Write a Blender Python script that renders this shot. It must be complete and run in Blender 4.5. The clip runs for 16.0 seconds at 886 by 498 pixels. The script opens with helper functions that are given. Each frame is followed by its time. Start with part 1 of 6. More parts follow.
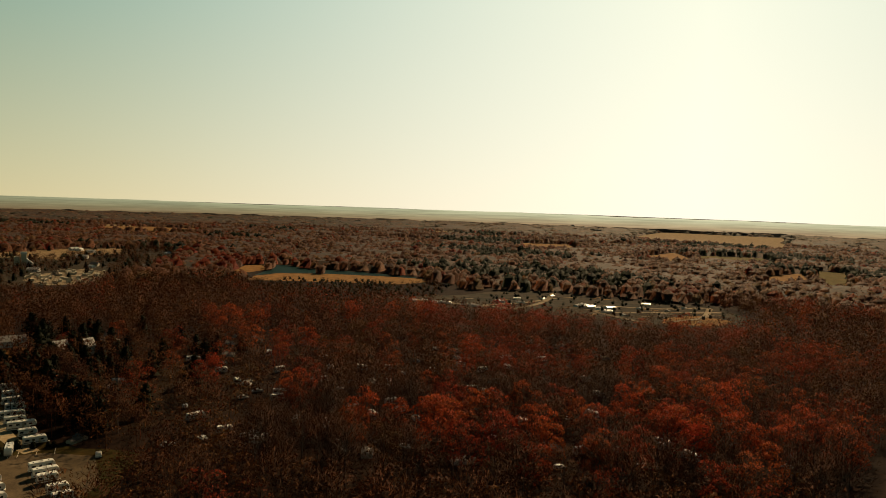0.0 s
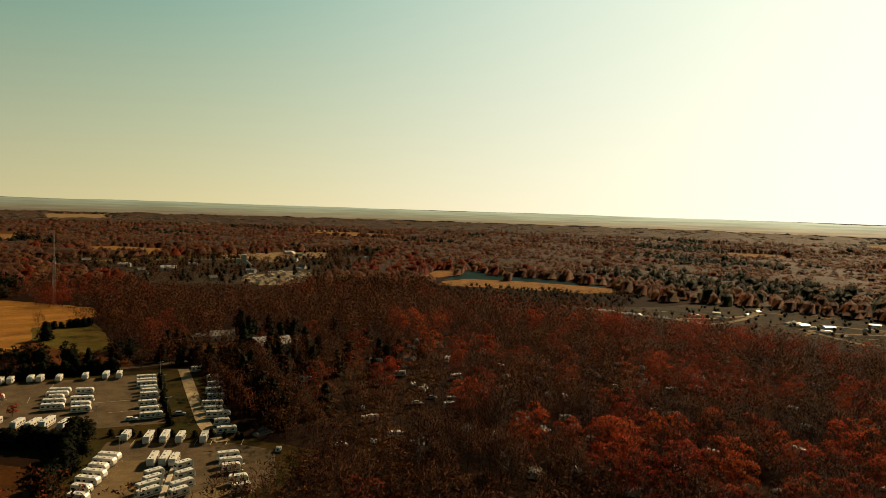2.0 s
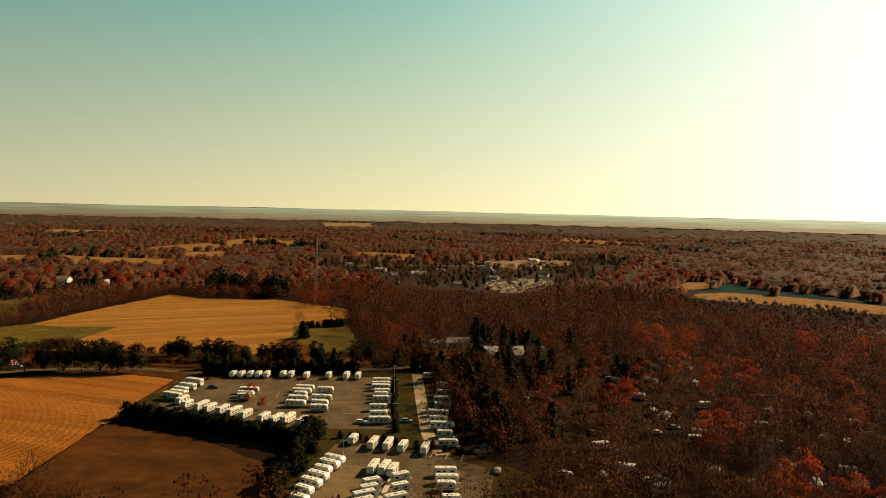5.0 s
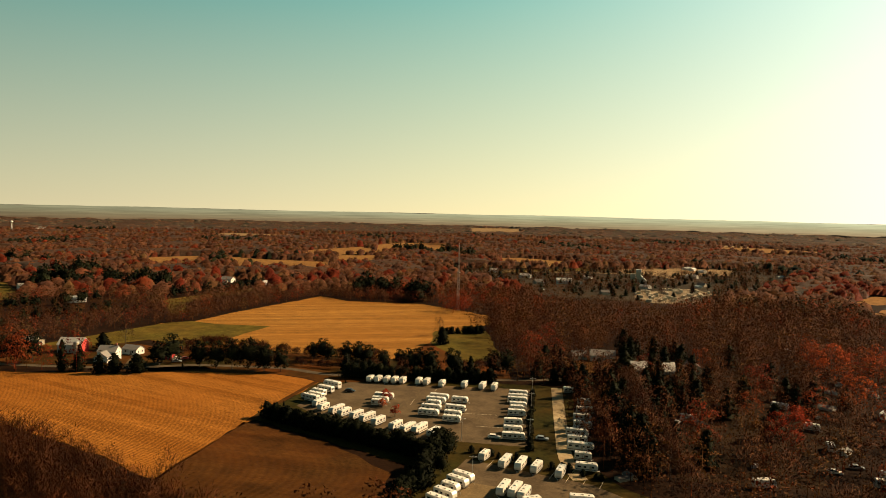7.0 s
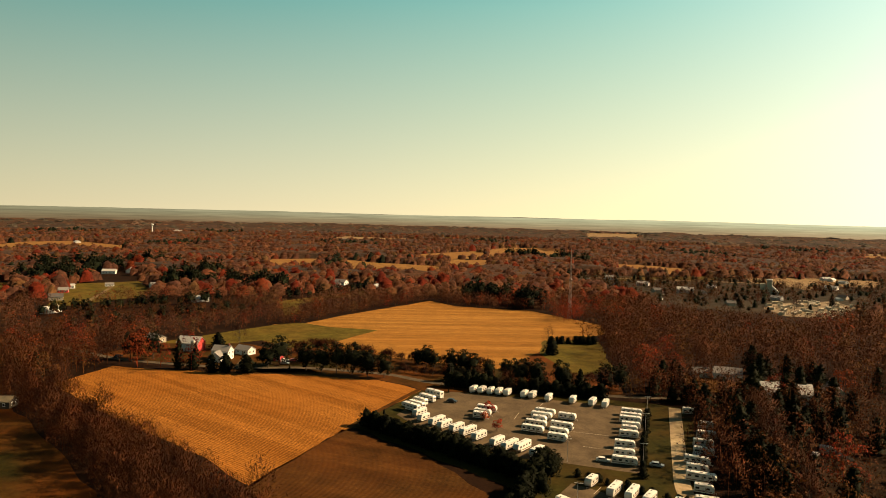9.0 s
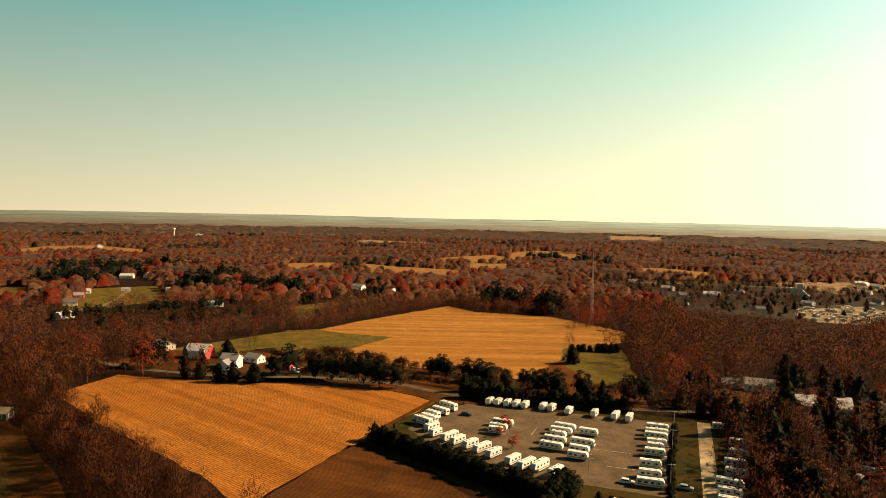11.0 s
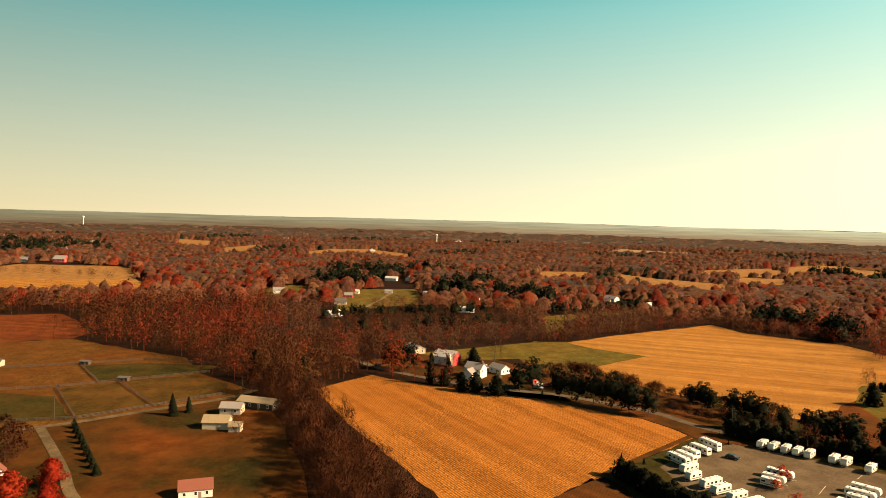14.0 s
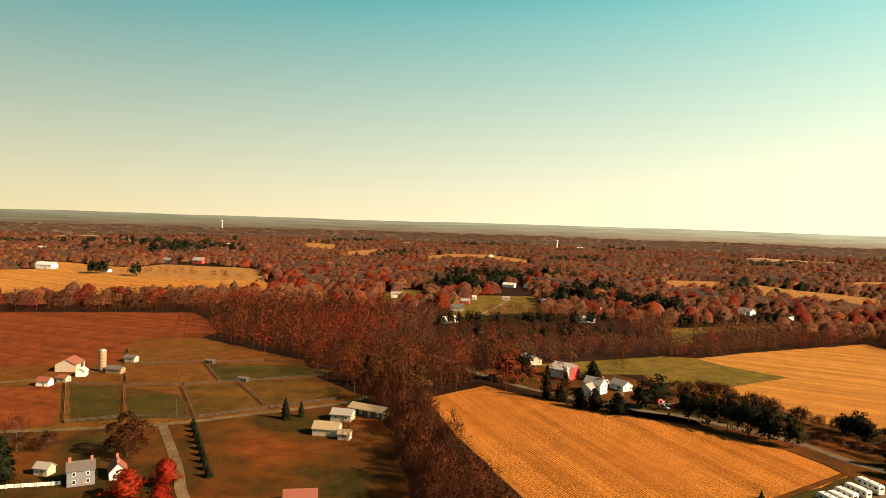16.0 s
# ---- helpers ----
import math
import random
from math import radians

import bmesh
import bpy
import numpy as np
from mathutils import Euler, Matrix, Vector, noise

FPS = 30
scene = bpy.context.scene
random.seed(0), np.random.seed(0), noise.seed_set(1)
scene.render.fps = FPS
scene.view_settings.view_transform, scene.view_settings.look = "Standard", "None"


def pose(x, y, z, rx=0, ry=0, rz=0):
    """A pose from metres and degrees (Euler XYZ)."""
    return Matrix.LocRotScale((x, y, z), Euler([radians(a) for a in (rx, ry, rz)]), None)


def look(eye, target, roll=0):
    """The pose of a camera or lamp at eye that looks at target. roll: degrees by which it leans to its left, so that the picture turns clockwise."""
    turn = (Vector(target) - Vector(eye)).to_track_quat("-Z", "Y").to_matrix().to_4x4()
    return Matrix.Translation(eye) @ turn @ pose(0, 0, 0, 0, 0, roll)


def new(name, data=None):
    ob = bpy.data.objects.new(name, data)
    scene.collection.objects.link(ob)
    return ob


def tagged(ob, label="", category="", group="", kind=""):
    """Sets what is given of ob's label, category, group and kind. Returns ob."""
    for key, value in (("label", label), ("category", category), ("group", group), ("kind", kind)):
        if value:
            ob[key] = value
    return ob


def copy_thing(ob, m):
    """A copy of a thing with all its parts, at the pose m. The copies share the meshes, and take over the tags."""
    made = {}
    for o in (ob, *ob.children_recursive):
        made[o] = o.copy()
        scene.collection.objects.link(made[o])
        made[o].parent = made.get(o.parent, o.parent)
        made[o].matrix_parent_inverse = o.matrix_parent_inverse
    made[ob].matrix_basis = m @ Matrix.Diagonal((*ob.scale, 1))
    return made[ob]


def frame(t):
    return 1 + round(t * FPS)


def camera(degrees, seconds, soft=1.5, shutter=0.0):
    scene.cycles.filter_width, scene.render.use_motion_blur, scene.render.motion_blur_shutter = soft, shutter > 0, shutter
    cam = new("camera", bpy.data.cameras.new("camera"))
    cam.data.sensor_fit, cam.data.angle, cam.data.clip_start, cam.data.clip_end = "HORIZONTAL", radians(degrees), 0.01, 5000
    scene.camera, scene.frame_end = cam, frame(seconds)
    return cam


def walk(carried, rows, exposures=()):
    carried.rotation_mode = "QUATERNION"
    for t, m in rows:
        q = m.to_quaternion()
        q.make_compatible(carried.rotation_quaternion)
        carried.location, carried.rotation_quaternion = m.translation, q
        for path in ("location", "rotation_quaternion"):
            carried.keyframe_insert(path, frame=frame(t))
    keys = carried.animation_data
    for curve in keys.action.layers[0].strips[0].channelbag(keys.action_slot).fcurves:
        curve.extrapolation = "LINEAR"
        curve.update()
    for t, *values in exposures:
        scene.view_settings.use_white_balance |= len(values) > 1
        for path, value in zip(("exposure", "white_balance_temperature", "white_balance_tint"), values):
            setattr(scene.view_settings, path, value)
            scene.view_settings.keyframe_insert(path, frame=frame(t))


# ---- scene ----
# ---- camera and its way ----
LENS = 64.69
PATH = [
    (0.0, 0.47, 0.58, 79.99, -0.000, -3.418, 2.006),
    (0.5, 2.91, 3.55, 79.88, 4.336, -3.417, 1.961),
    (1.0, 4.50, 6.25, 80.00, 7.989, -3.400, 1.888),
    (1.5, 5.55, 9.16, 80.04, 12.244, -3.401, 1.952),
    (2.0, 6.26, 12.14, 79.98, 15.830, -3.389, 1.885),
    (2.5, 6.82, 15.28, 79.84, 20.704, -3.409, 1.892),
    (3.0, 6.90, 18.54, 79.97, 25.419, -3.423, 1.917),
    (3.5, 6.83, 21.73, 80.04, 30.175, -3.454, 1.856),
    (3.7, 6.77, 23.04, 80.10, 31.785, -3.482, 1.827),
    (5.8, 2.18, 39.10, 78.32, 39.714, -3.167, 1.217),
    (6.0, 1.72, 40.26, 78.36, 41.421, -3.179, 1.270),
    (6.5, 0.36, 43.25, 78.49, 45.544, -3.181, 1.296),
    (7.0, -1.35, 45.98, 78.39, 48.218, -3.099, 1.311),
    (7.5, -3.14, 48.62, 78.38, 50.489, -3.036, 1.379),
    (8.0, -5.17, 51.31, 78.19, 53.996, -2.980, 1.433),
    (8.5, -7.14, 54.14, 78.02, 57.207, -2.940, 1.501),
    (9.0, -9.17, 56.83, 78.26, 57.591, -2.949, 1.413),
    (9.2, -10.02, 57.92, 78.45, 57.830, -2.747, 1.435),
    (11.3, -21.21, 68.30, 78.24, 60.241, -2.763, 1.074),
    (11.5, -22.41, 68.91, 78.17, 61.863, -2.738, 1.077),
    (12.0, -25.41, 70.86, 78.16, 66.474, -2.693, 1.188),
    (12.5, -28.05, 72.90, 78.17, 69.934, -2.610, 1.264),
    (13.0, -30.78, 74.67, 78.22, 73.579, -2.588, 1.334),
    (13.5, -33.93, 76.22, 78.28, 76.890, -2.595, 1.466),
    (14.0, -36.98, 77.58, 78.25, 80.133, -2.570, 1.527),
    (14.5, -40.04, 78.69, 78.26, 82.885, -2.539, 1.594),
    (15.0, -43.17, 79.70, 78.42, 85.318, -2.527, 1.662),
    (15.5, -46.44, 80.28, 78.31, 87.544, -2.472, 1.705),
    (16.0, -49.37, 80.93, 78.34, 89.963, -2.422, 1.763),
]
cam = camera(LENS, 16.0, soft=0.75)


def eye_pose(x, y, z, yaw, pitch, roll):
    a, b = radians(yaw), radians(pitch)
    way = Vector((-math.sin(a) * math.cos(b), math.cos(a) * math.cos(b), math.sin(b)))
    return look((x, y, z), Vector((x, y, z)) + way * 100, roll)


walk(cam, [(t, eye_pose(*row)) for t, *row in PATH],
     [(0.0, 0.14, 6800, 8), (3.5, 0.58, 6750, 7), (7.0, 1.0, 6750, 11), (9.0, 1.2, 6750, 14), (12.5, 1.49, 6700, 16.5), (16.0, 1.78, 6550, 18)])

# ---- light: low autumn sun ahead of the first view, clear hazy sky ----
SUN_TURN, SUN_HEIGHT = 20.0, 33.0
world = bpy.data.worlds.new("world")
world.use_nodes = True
scene.world = world


def hazy_sky(tree):
    """A clear sky seen through warm haze: creamy round the sun and along the skyline, teal away from it and higher up."""
    n, l = tree.nodes, tree.links

    def calc(op, a, b=0.0):
        x = n.new("ShaderNodeMath")
        x.operation = op
        for sock, v in zip(x.inputs, (a, b)):
            if isinstance(v, (int, float)):
                sock.default_value = v
            else:
                l.new(v, sock)
        return x.outputs[0]

    def colours(fac, stops):
        r = n.new("ShaderNodeValToRGB")
        r.color_ramp.interpolation = "B_SPLINE"
        while len(r.color_ramp.elements) < len(stops):
            r.color_ramp.elements.new(0.5)
        for e, (p, c) in zip(r.color_ramp.elements, stops):
            e.position, e.color = p, (*c, 1)
        l.new(fac, r.inputs[0])
        return r.outputs[0]

    def blend(fac, a, b):
        x = n.new("ShaderNodeMix")
        x.data_type = "RGBA"
        x.clamp_factor = True
        if isinstance(fac, float):
            x.inputs[0].default_value = fac
        else:
            l.new(fac, x.inputs[0])
        for sock, v in ((x.inputs[6], a), (x.inputs[7], b)):
            if isinstance(v, tuple):
                sock.default_value = (*v, 1)
            else:
                l.new(v, sock)
        return x.outputs[2]

    xyz = n.new("ShaderNodeSeparateXYZ")
    l.new(n.new("ShaderNodeTexCoord").outputs["Generated"], xyz.inputs[0])
    x, y, z = xyz.outputs
    flat = calc("MAXIMUM", calc("SQRT", calc("ADD", calc("MULTIPLY", x, x), calc("MULTIPLY", y, y))), 0.001)
    toward = calc("ADD", calc("MULTIPLY", x, math.sin(radians(SUN_TURN))), calc("MULTIPLY", y, math.cos(radians(SUN_TURN))))
    turn = calc("ARCCOSINE", calc("MINIMUM", calc("MAXIMUM", calc("DIVIDE", toward, flat), -1.0), 1.0))
    away = calc("DIVIDE", calc("ADD", turn, radians(20)), radians(180))
    high = colours(away, HIGH_SKY)
    low = colours(away, LOW_SKY)
    up = calc("POWER", calc("MAXIMUM", calc("DIVIDE", z, 0.30), 0.0), 0.8)
    c = blend(up, low, high)
    # The unseen sky higher up is darkened to hold down fill light.
    c = blend(calc("MULTIPLY", calc("SUBTRACT", z, 0.28), 2.6), c, (0.008, 0.014, 0.016))
    sky = n.new("ShaderNodeTexSky")
    sky.sky_type, sky.sun_disc = "NISHITA", False
    sky.sun_elevation, sky.sun_rotation = radians(SUN_HEIGHT), radians(SUN_TURN)
    sky.dust_density = 0.7
    thin = n.new("ShaderNodeVectorMath")
    thin.operation = "SCALE"
    thin.inputs["Scale"].default_value = 0.018
    l.new(sky.outputs[0], thin.inputs[0])
    l.new(blend(0.15, c, thin.outputs[0]), n["Background"].inputs[0])
    n["Background"].inputs["Strength"].default_value = 1.4


# by the turn away from the sun
HIGH_SKY = [(0.05, (0.8, 0.8, 0.66)), (0.22, (0.55, 0.605, 0.52)), (0.39, (0.118, 0.26, 0.216)), (0.56, (0.057, 0.16, 0.141)), (0.72, (0.025, 0.115, 0.104)), (0.9, (0.0109, 0.0741, 0.0702))]
LOW_SKY = [(0.05, (0.9, 0.86, 0.72)), (0.22, (0.72, 0.67, 0.56)), (0.39, (0.48, 0.42, 0.215)), (0.56, (0.32, 0.284, 0.172)), (0.72, (0.246, 0.222, 0.135)), (0.9, (0.19, 0.166, 0.085))]
hazy_sky(world.node_tree)
sun = new("sun", bpy.data.lights.new("sun", "SUN"))
sun.data.energy, sun.data.angle, sun.data.color = 5.0, radians(0.6), (1.0, 0.73, 0.42)
a, b = radians(SUN_TURN), radians(SUN_HEIGHT)
sun.matrix_world = look(Vector((math.sin(a) * math.cos(b), math.cos(a) * math.cos(b), math.sin(b))) * 1000, (0, 0, 0))

# ---- materials ----
rng = np.random.default_rng(7)


def nodes_of(name):
    m = bpy.data.materials.new(name)
    m.use_nodes = True
    n, l = m.node_tree.nodes, m.node_tree.links
    return m, n, l, n["Principled BSDF"]


def noise_of(n, l, vec, scale, detail=4.0, rough=0.6):
    t = n.new("ShaderNodeTexNoise")
    t.inputs["Scale"].default_value, t.inputs["Detail"].default_value, t.inputs["Roughness"].default_value = scale, detail, rough
    if vec is not None:
        l.new(vec, t.inputs["Vector"])
    return t.outputs[0]


def ramp_of(n, l, fac, stops):
    r = n.new("ShaderNodeValToRGB")
    while len(r.color_ramp.elements) < len(stops):
        r.color_ramp.elements.new(0.5)
    for e, (p, c) in zip(r.color_ramp.elements, stops):
        e.position, e.color = p, (*c, 1)
    l.new(fac, r.inputs[0])
    return r.outputs[0]


def mix_of(n, l, fac, a, b, kind="MIX"):
    x = n.new("ShaderNodeMix")
    x.data_type, x.blend_type = "RGBA", kind
    for sock, v in ((x.inputs[0], fac), (x.inputs[6], a), (x.inputs[7], b)):
        if isinstance(v, (int, float)):
            sock.default_value = v
        elif isinstance(v, tuple):
            sock.default_value = (*v, 1)
        else:
            l.new(v, sock)
    return x.outputs[2]


def math_of(n, l, op, a, b):
    x = n.new("ShaderNodeMath")
    x.operation = op
    for sock, v in ((x.inputs[0], a), (x.inputs[1], b)):
        if isinstance(v, (int, float)):
            sock.default_value = v
        else:
            l.new(v, sock)
    return x.outputs[0]


def ground_mat(name, dark, light, third, big=0.02, fine=0.6, rows=None, row_turn=0.0, row_gap=0.76, rough=0.95, bump=0.25, crisp=0.16, mottle=1.0):
    """Soil, grass or stubble: patches at field size, grain at hand size, and seed rows where rows is given as their depth."""
    m, n, l, p = nodes_of(name)
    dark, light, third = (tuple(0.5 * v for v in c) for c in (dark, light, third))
    pos = n.new("ShaderNodeTexCoord").outputs["Object"]
    f = noise_of(n, l, pos, fine, 6, 0.7)
    g = noise_of(n, l, pos, big, 5, 0.55)
    c = mix_of(n, l, ramp_of(n, l, f, [(0.5 - crisp, (0, 0, 0)), (0.5 + crisp, (1, 1, 1))]), dark, light)
    c = mix_of(n, l, math_of(n, l, "MULTIPLY", ramp_of(n, l, g, [(0.38, (0, 0, 0)), (0.66, (1, 1, 1))]), 0.75), c, third)
    m2 = ramp_of(n, l, noise_of(n, l, pos, 0.11, 5, 0.65), [(0.34, (0.62, 0.62, 0.62)), (0.64, (1.12, 1.12, 1.12))])
    c = mix_of(n, l, mottle, c, mix_of(n, l, 1.0, c, m2, "MULTIPLY"))
    height = f
    if rows:
        mp = n.new("ShaderNodeMapping")
        mp.inputs["Rotation"].default_value = (0, 0, radians(-row_turn))
        l.new(pos, mp.inputs["Vector"])
        stretch = n.new("ShaderNodeMapping")
        stretch.inputs["Scale"].default_value = (0.03, 1, 1)
        l.new(mp.outputs[0], stretch.inputs["Vector"])
        streak = noise_of(n, l, stretch.outputs[0], 0.55, 5, 0.8)
        w = n.new("ShaderNodeTexWave")
        w.bands_direction = "Y"
        w.inputs["Scale"].default_value = 0.314 / row_gap
        w.inputs["Distortion"].default_value = 0.25
        w.inputs["Detail Scale"].default_value = 0.3
        l.new(mp.outputs[0], w.inputs["Vector"])
        both = math_of(n, l, "ADD", math_of(n, l, "MULTIPLY", w.outputs[1], 0.4), math_of(n, l, "MULTIPLY", streak, 0.9))
        c = mix_of(n, l, ramp_of(n, l, both, [(0.42, (rows, rows, rows)), (0.8, (0, 0, 0))]), c, tuple(0.45 * v for v in dark))
        band = noise_of(n, l, stretch.outputs[0], 0.12, 2, 0.5)
        c = mix_of(n, l, 1.0, c, ramp_of(n, l, band, [(0.4, (0.8, 0.76, 0.7)), (0.6, (1.08, 1.08, 1.08))]), "MULTIPLY")
        height = math_of(n, l, "ADD", f, w.outputs[1])
    l.new(c, p.inputs["Base Color"])
    p.inputs["Roughness"].default_value = rough
    p.inputs["Specular IOR Level"].default_value = 0.03
    bp = n.new("ShaderNodeBump")
    bp.inputs["Strength"].default_value, bp.inputs["Distance"].default_value = bump, 0.2
    l.new(height, bp.inputs["Height"])
    l.new(bp.outputs[0], p.inputs["Normal"])
    return m


def leaf_mat(name, stops, per_thing, scale=0.06, glow=0.35, grain=0.25, hue=False, shade=0.62, coarse=1.1):
    """Foliage that lets some light through. per_thing: one hue for each tree; otherwise hues change from crown to crown by place."""
    m, n, l, p = nodes_of(name)
    if per_thing:
        base = n.new("ShaderNodeObjectInfo").outputs["Random"]
    else:
        base = noise_of(n, l, n.new("ShaderNodeTexCoord").outputs["Object"], scale, 2.5, 0.75)
        if hue:
            at = n.new("ShaderNodeAttribute")
            at.attribute_name = "hue"
            base = math_of(n, l, "ADD", math_of(n, l, "MULTIPLY", base, 0.55), math_of(n, l, "MULTIPLY", at.outputs["Fac"], 0.45))
        base = ramp_of(n, l, base, [(0.26, (0, 0, 0)), (0.74, (1, 1, 1))])
    c = ramp_of(n, l, base, [(q, tuple(0.76 * shade * v for v in k)) for q, k in stops])
    isl = n.new("ShaderNodeNewGeometry").outputs["Random Per Island"]
    # Noise that paints shaded gaps between leaf clumps into the colour.
    gap_tone = noise_of(n, l, n.new("ShaderNodeTexCoord").outputs["Object"], coarse, 5, 0.75)
    gap_tone = ramp_of(n, l, gap_tone, [(0.34, (0.35, 0.35, 0.35)), (0.62, (1.2, 1.2, 1.2))])
    v = math_of(n, l, "MULTIPLY", gap_tone, math_of(n, l, "ADD", math_of(n, l, "MULTIPLY", isl, 2 * grain), 1 - grain))
    hs = n.new("ShaderNodeHueSaturation")
    l.new(v, hs.inputs["Value"])
    l.new(c, hs.inputs["Color"])
    l.new(hs.outputs[0], p.inputs["Base Color"])
    p.inputs["Roughness"].default_value = 0.8
    p.inputs["Specular IOR Level"].default_value = 0.04
    tr = n.new("ShaderNodeBsdfTranslucent")
    l.new(hs.outputs[0], tr.inputs[0])
    mx = n.new("ShaderNodeMixShader")
    mx.inputs[0].default_value = glow
    l.new(p.outputs[0], mx.inputs[1])
    l.new(tr.outputs[0], mx.inputs[2])
    l.new(mx.outputs[0], n["Material Output"].inputs[0])
    return m


def plain_mat(name, colour, rough=0.6, metal=0.0, wear=0.25, scale=1.5, dirt=None, vary=0.0, spec=0.5):
    """Paint, plastic, metal or glass with two scales of wear."""
    m, n, l, p = nodes_of(name)
    pos = n.new("ShaderNodeTexCoord").outputs["Object"]
    f = noise_of(n, l, pos, scale, 6, 0.7)
    g = noise_of(n, l, pos, scale * 7, 3, 0.6)
    dirt = dirt or tuple(0.55 * v for v in colour)
    c = mix_of(n, l, math_of(n, l, "MULTIPLY", ramp_of(n, l, f, [(0.4, (0, 0, 0)), (0.75, (1, 1, 1))]), wear), colour, dirt)
    c = mix_of(n, l, math_of(n, l, "MULTIPLY", g, wear * 0.4), c, dirt)
    if vary:
        hs = n.new("ShaderNodeHueSaturation")
        v = math_of(n, l, "ADD", math_of(n, l, "MULTIPLY", n.new("ShaderNodeObjectInfo").outputs["Random"], vary), 1 - vary)
        l.new(v, hs.inputs["Value"])
        l.new(c, hs.inputs["Color"])
        c = hs.outputs[0]
    l.new(c, p.inputs["Base Color"])
    p.inputs["Roughness"].default_value, p.inputs["Metallic"].default_value = rough, metal
    p.inputs["Specular IOR Level"].default_value = spec
    return m


# Leaf litter, its colour lowered for the deep shade between trunks.
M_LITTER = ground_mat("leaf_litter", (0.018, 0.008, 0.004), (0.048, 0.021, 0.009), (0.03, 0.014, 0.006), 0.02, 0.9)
M_STUBBLE = ground_mat("corn_stubble", (0.24, 0.084, 0.014), (0.86, 0.35, 0.06), (0.56, 0.20, 0.03), 0.015, 1.3, rows=0.66, row_turn=19, row_gap=0.95, crisp=0.11, mottle=0.45)
M_STUBBLE_BACK = ground_mat("pale_stubble", (0.35, 0.155, 0.03), (0.89, 0.445, 0.10), (0.67, 0.29, 0.054), 0.012, 1.2, rows=0.75, row_turn=60, row_gap=1.0, crisp=0.12, mottle=0.45)
M_SECOND = ground_mat("mown_stubble", (0.075, 0.034, 0.009), (0.165, 0.071, 0.017), (0.19, 0.062, 0.013), 0.03, 0.9, rows=0.5, row_turn=35)
M_TURNED = ground_mat("turned_red_soil", (0.170, 0.043, 0.011), (0.289, 0.076, 0.020), (0.221, 0.060, 0.015), 0.012, 0.5, rows=0.3, row_turn=70)
M_LAWN = ground_mat("autumn_lawn", (0.025, 0.022, 0.005), (0.060, 0.044, 0.009), (0.25, 0.066, 0.011), 0.022, 0.5)
M_GREEN = ground_mat("green_grass", (0.10, 0.083, 0.013), (0.20, 0.148, 0.025), (0.21, 0.125, 0.024), 0.03, 0.6)
M_PASTURE = ground_mat("dry_pasture", (0.098, 0.041, 0.008), (0.225, 0.101, 0.019), (0.165, 0.056, 0.011), 0.025, 0.6)
M_PADDOCK = ground_mat("paddock_grass", (0.034, 0.033, 0.007), (0.075, 0.064, 0.013), (0.098, 0.053, 0.011), 0.05, 0.5)
M_DRYLAWN = ground_mat("dry_paddock_grass", (0.060, 0.038, 0.007), (0.128, 0.071, 0.014), (0.165, 0.075, 0.015), 0.05, 0.5)
M_FAR_FIELD = ground_mat("far_stubble", (0.30, 0.15, 0.045), (0.50, 0.26, 0.08), (0.40, 0.19, 0.055), 0.008, 0.2)
M_ASPHALT = ground_mat("worn_asphalt", (0.14, 0.10, 0.06), (0.25, 0.178, 0.106), (0.195, 0.14, 0.08), 0.04, 1.5, bump=0.08)
M_ROAD = ground_mat("road_asphalt", (0.13, 0.10, 0.07), (0.20, 0.155, 0.10), (0.17, 0.13, 0.085), 0.05, 1.5, bump=0.08)
M_GRAVEL = ground_mat("pale_gravel", (0.22, 0.15, 0.075), (0.38, 0.27, 0.14), (0.29, 0.2, 0.1), 0.05, 1.8, bump=0.1)
M_DRIVE = ground_mat("worn_brown_gravel", (0.15, 0.105, 0.055), (0.27, 0.19, 0.10), (0.11, 0.085, 0.04), 0.05, 1.2, bump=0.1)
# Far stubble paled for distance, so that haze sits in the colour.
M_PALE_FIELD = ground_mat("pale_far_stubble", (0.34, 0.22, 0.11), (0.52, 0.35, 0.18), (0.42, 0.27, 0.13), 0.008, 0.2)
# Camp floor darkened in colour to stand for shade under the trees.
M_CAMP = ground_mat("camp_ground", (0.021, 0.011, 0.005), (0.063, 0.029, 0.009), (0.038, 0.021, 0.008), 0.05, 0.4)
M_LANE = ground_mat("sunlit_pale_dirt", (0.5, 0.37, 0.2), (0.9, 0.72, 0.45), (0.38, 0.26, 0.14), 0.05, 0.4, bump=0.1)
M_SAND = ground_mat("bare_sandy_ground", (0.32, 0.24, 0.15), (0.62, 0.48, 0.31), (0.22, 0.15, 0.09), 0.03, 0.2, bump=0.1)
M_DARKGROUND = ground_mat("dark_yard_ground", (0.035, 0.031, 0.022), (0.08, 0.062, 0.04), (0.12, 0.085, 0.05), 0.04, 0.15, bump=0.1)

BROWNS = [(0.0, (0.12, 0.043, 0.021)), (0.45, (0.18, 0.064, 0.026)), (0.75, (0.235, 0.083, 0.029)), (1.0, (0.25, 0.067, 0.024))]
RUSTS = [(0.0, (0.30, 0.035, 0.015)), (0.4, (0.42, 0.055, 0.018)), (0.75, (0.48, 0.10, 0.024)), (1.0, (0.44, 0.03, 0.018))]
BROWN_LEAVES = [(0.0, (0.12, 0.043, 0.019)), (0.2, (0.16, 0.052, 0.02)), (0.42, (0.20, 0.062, 0.02)), (0.62, (0.20, 0.077, 0.026)), (0.8, (0.26, 0.105, 0.03)), (0.92, (0.18, 0.092, 0.028)), (1.0, (0.26, 0.053, 0.018))]
M_RUST = leaf_mat("rust_oak_leaves", RUSTS, True, glow=0.38, grain=0.15, shade=0.95)
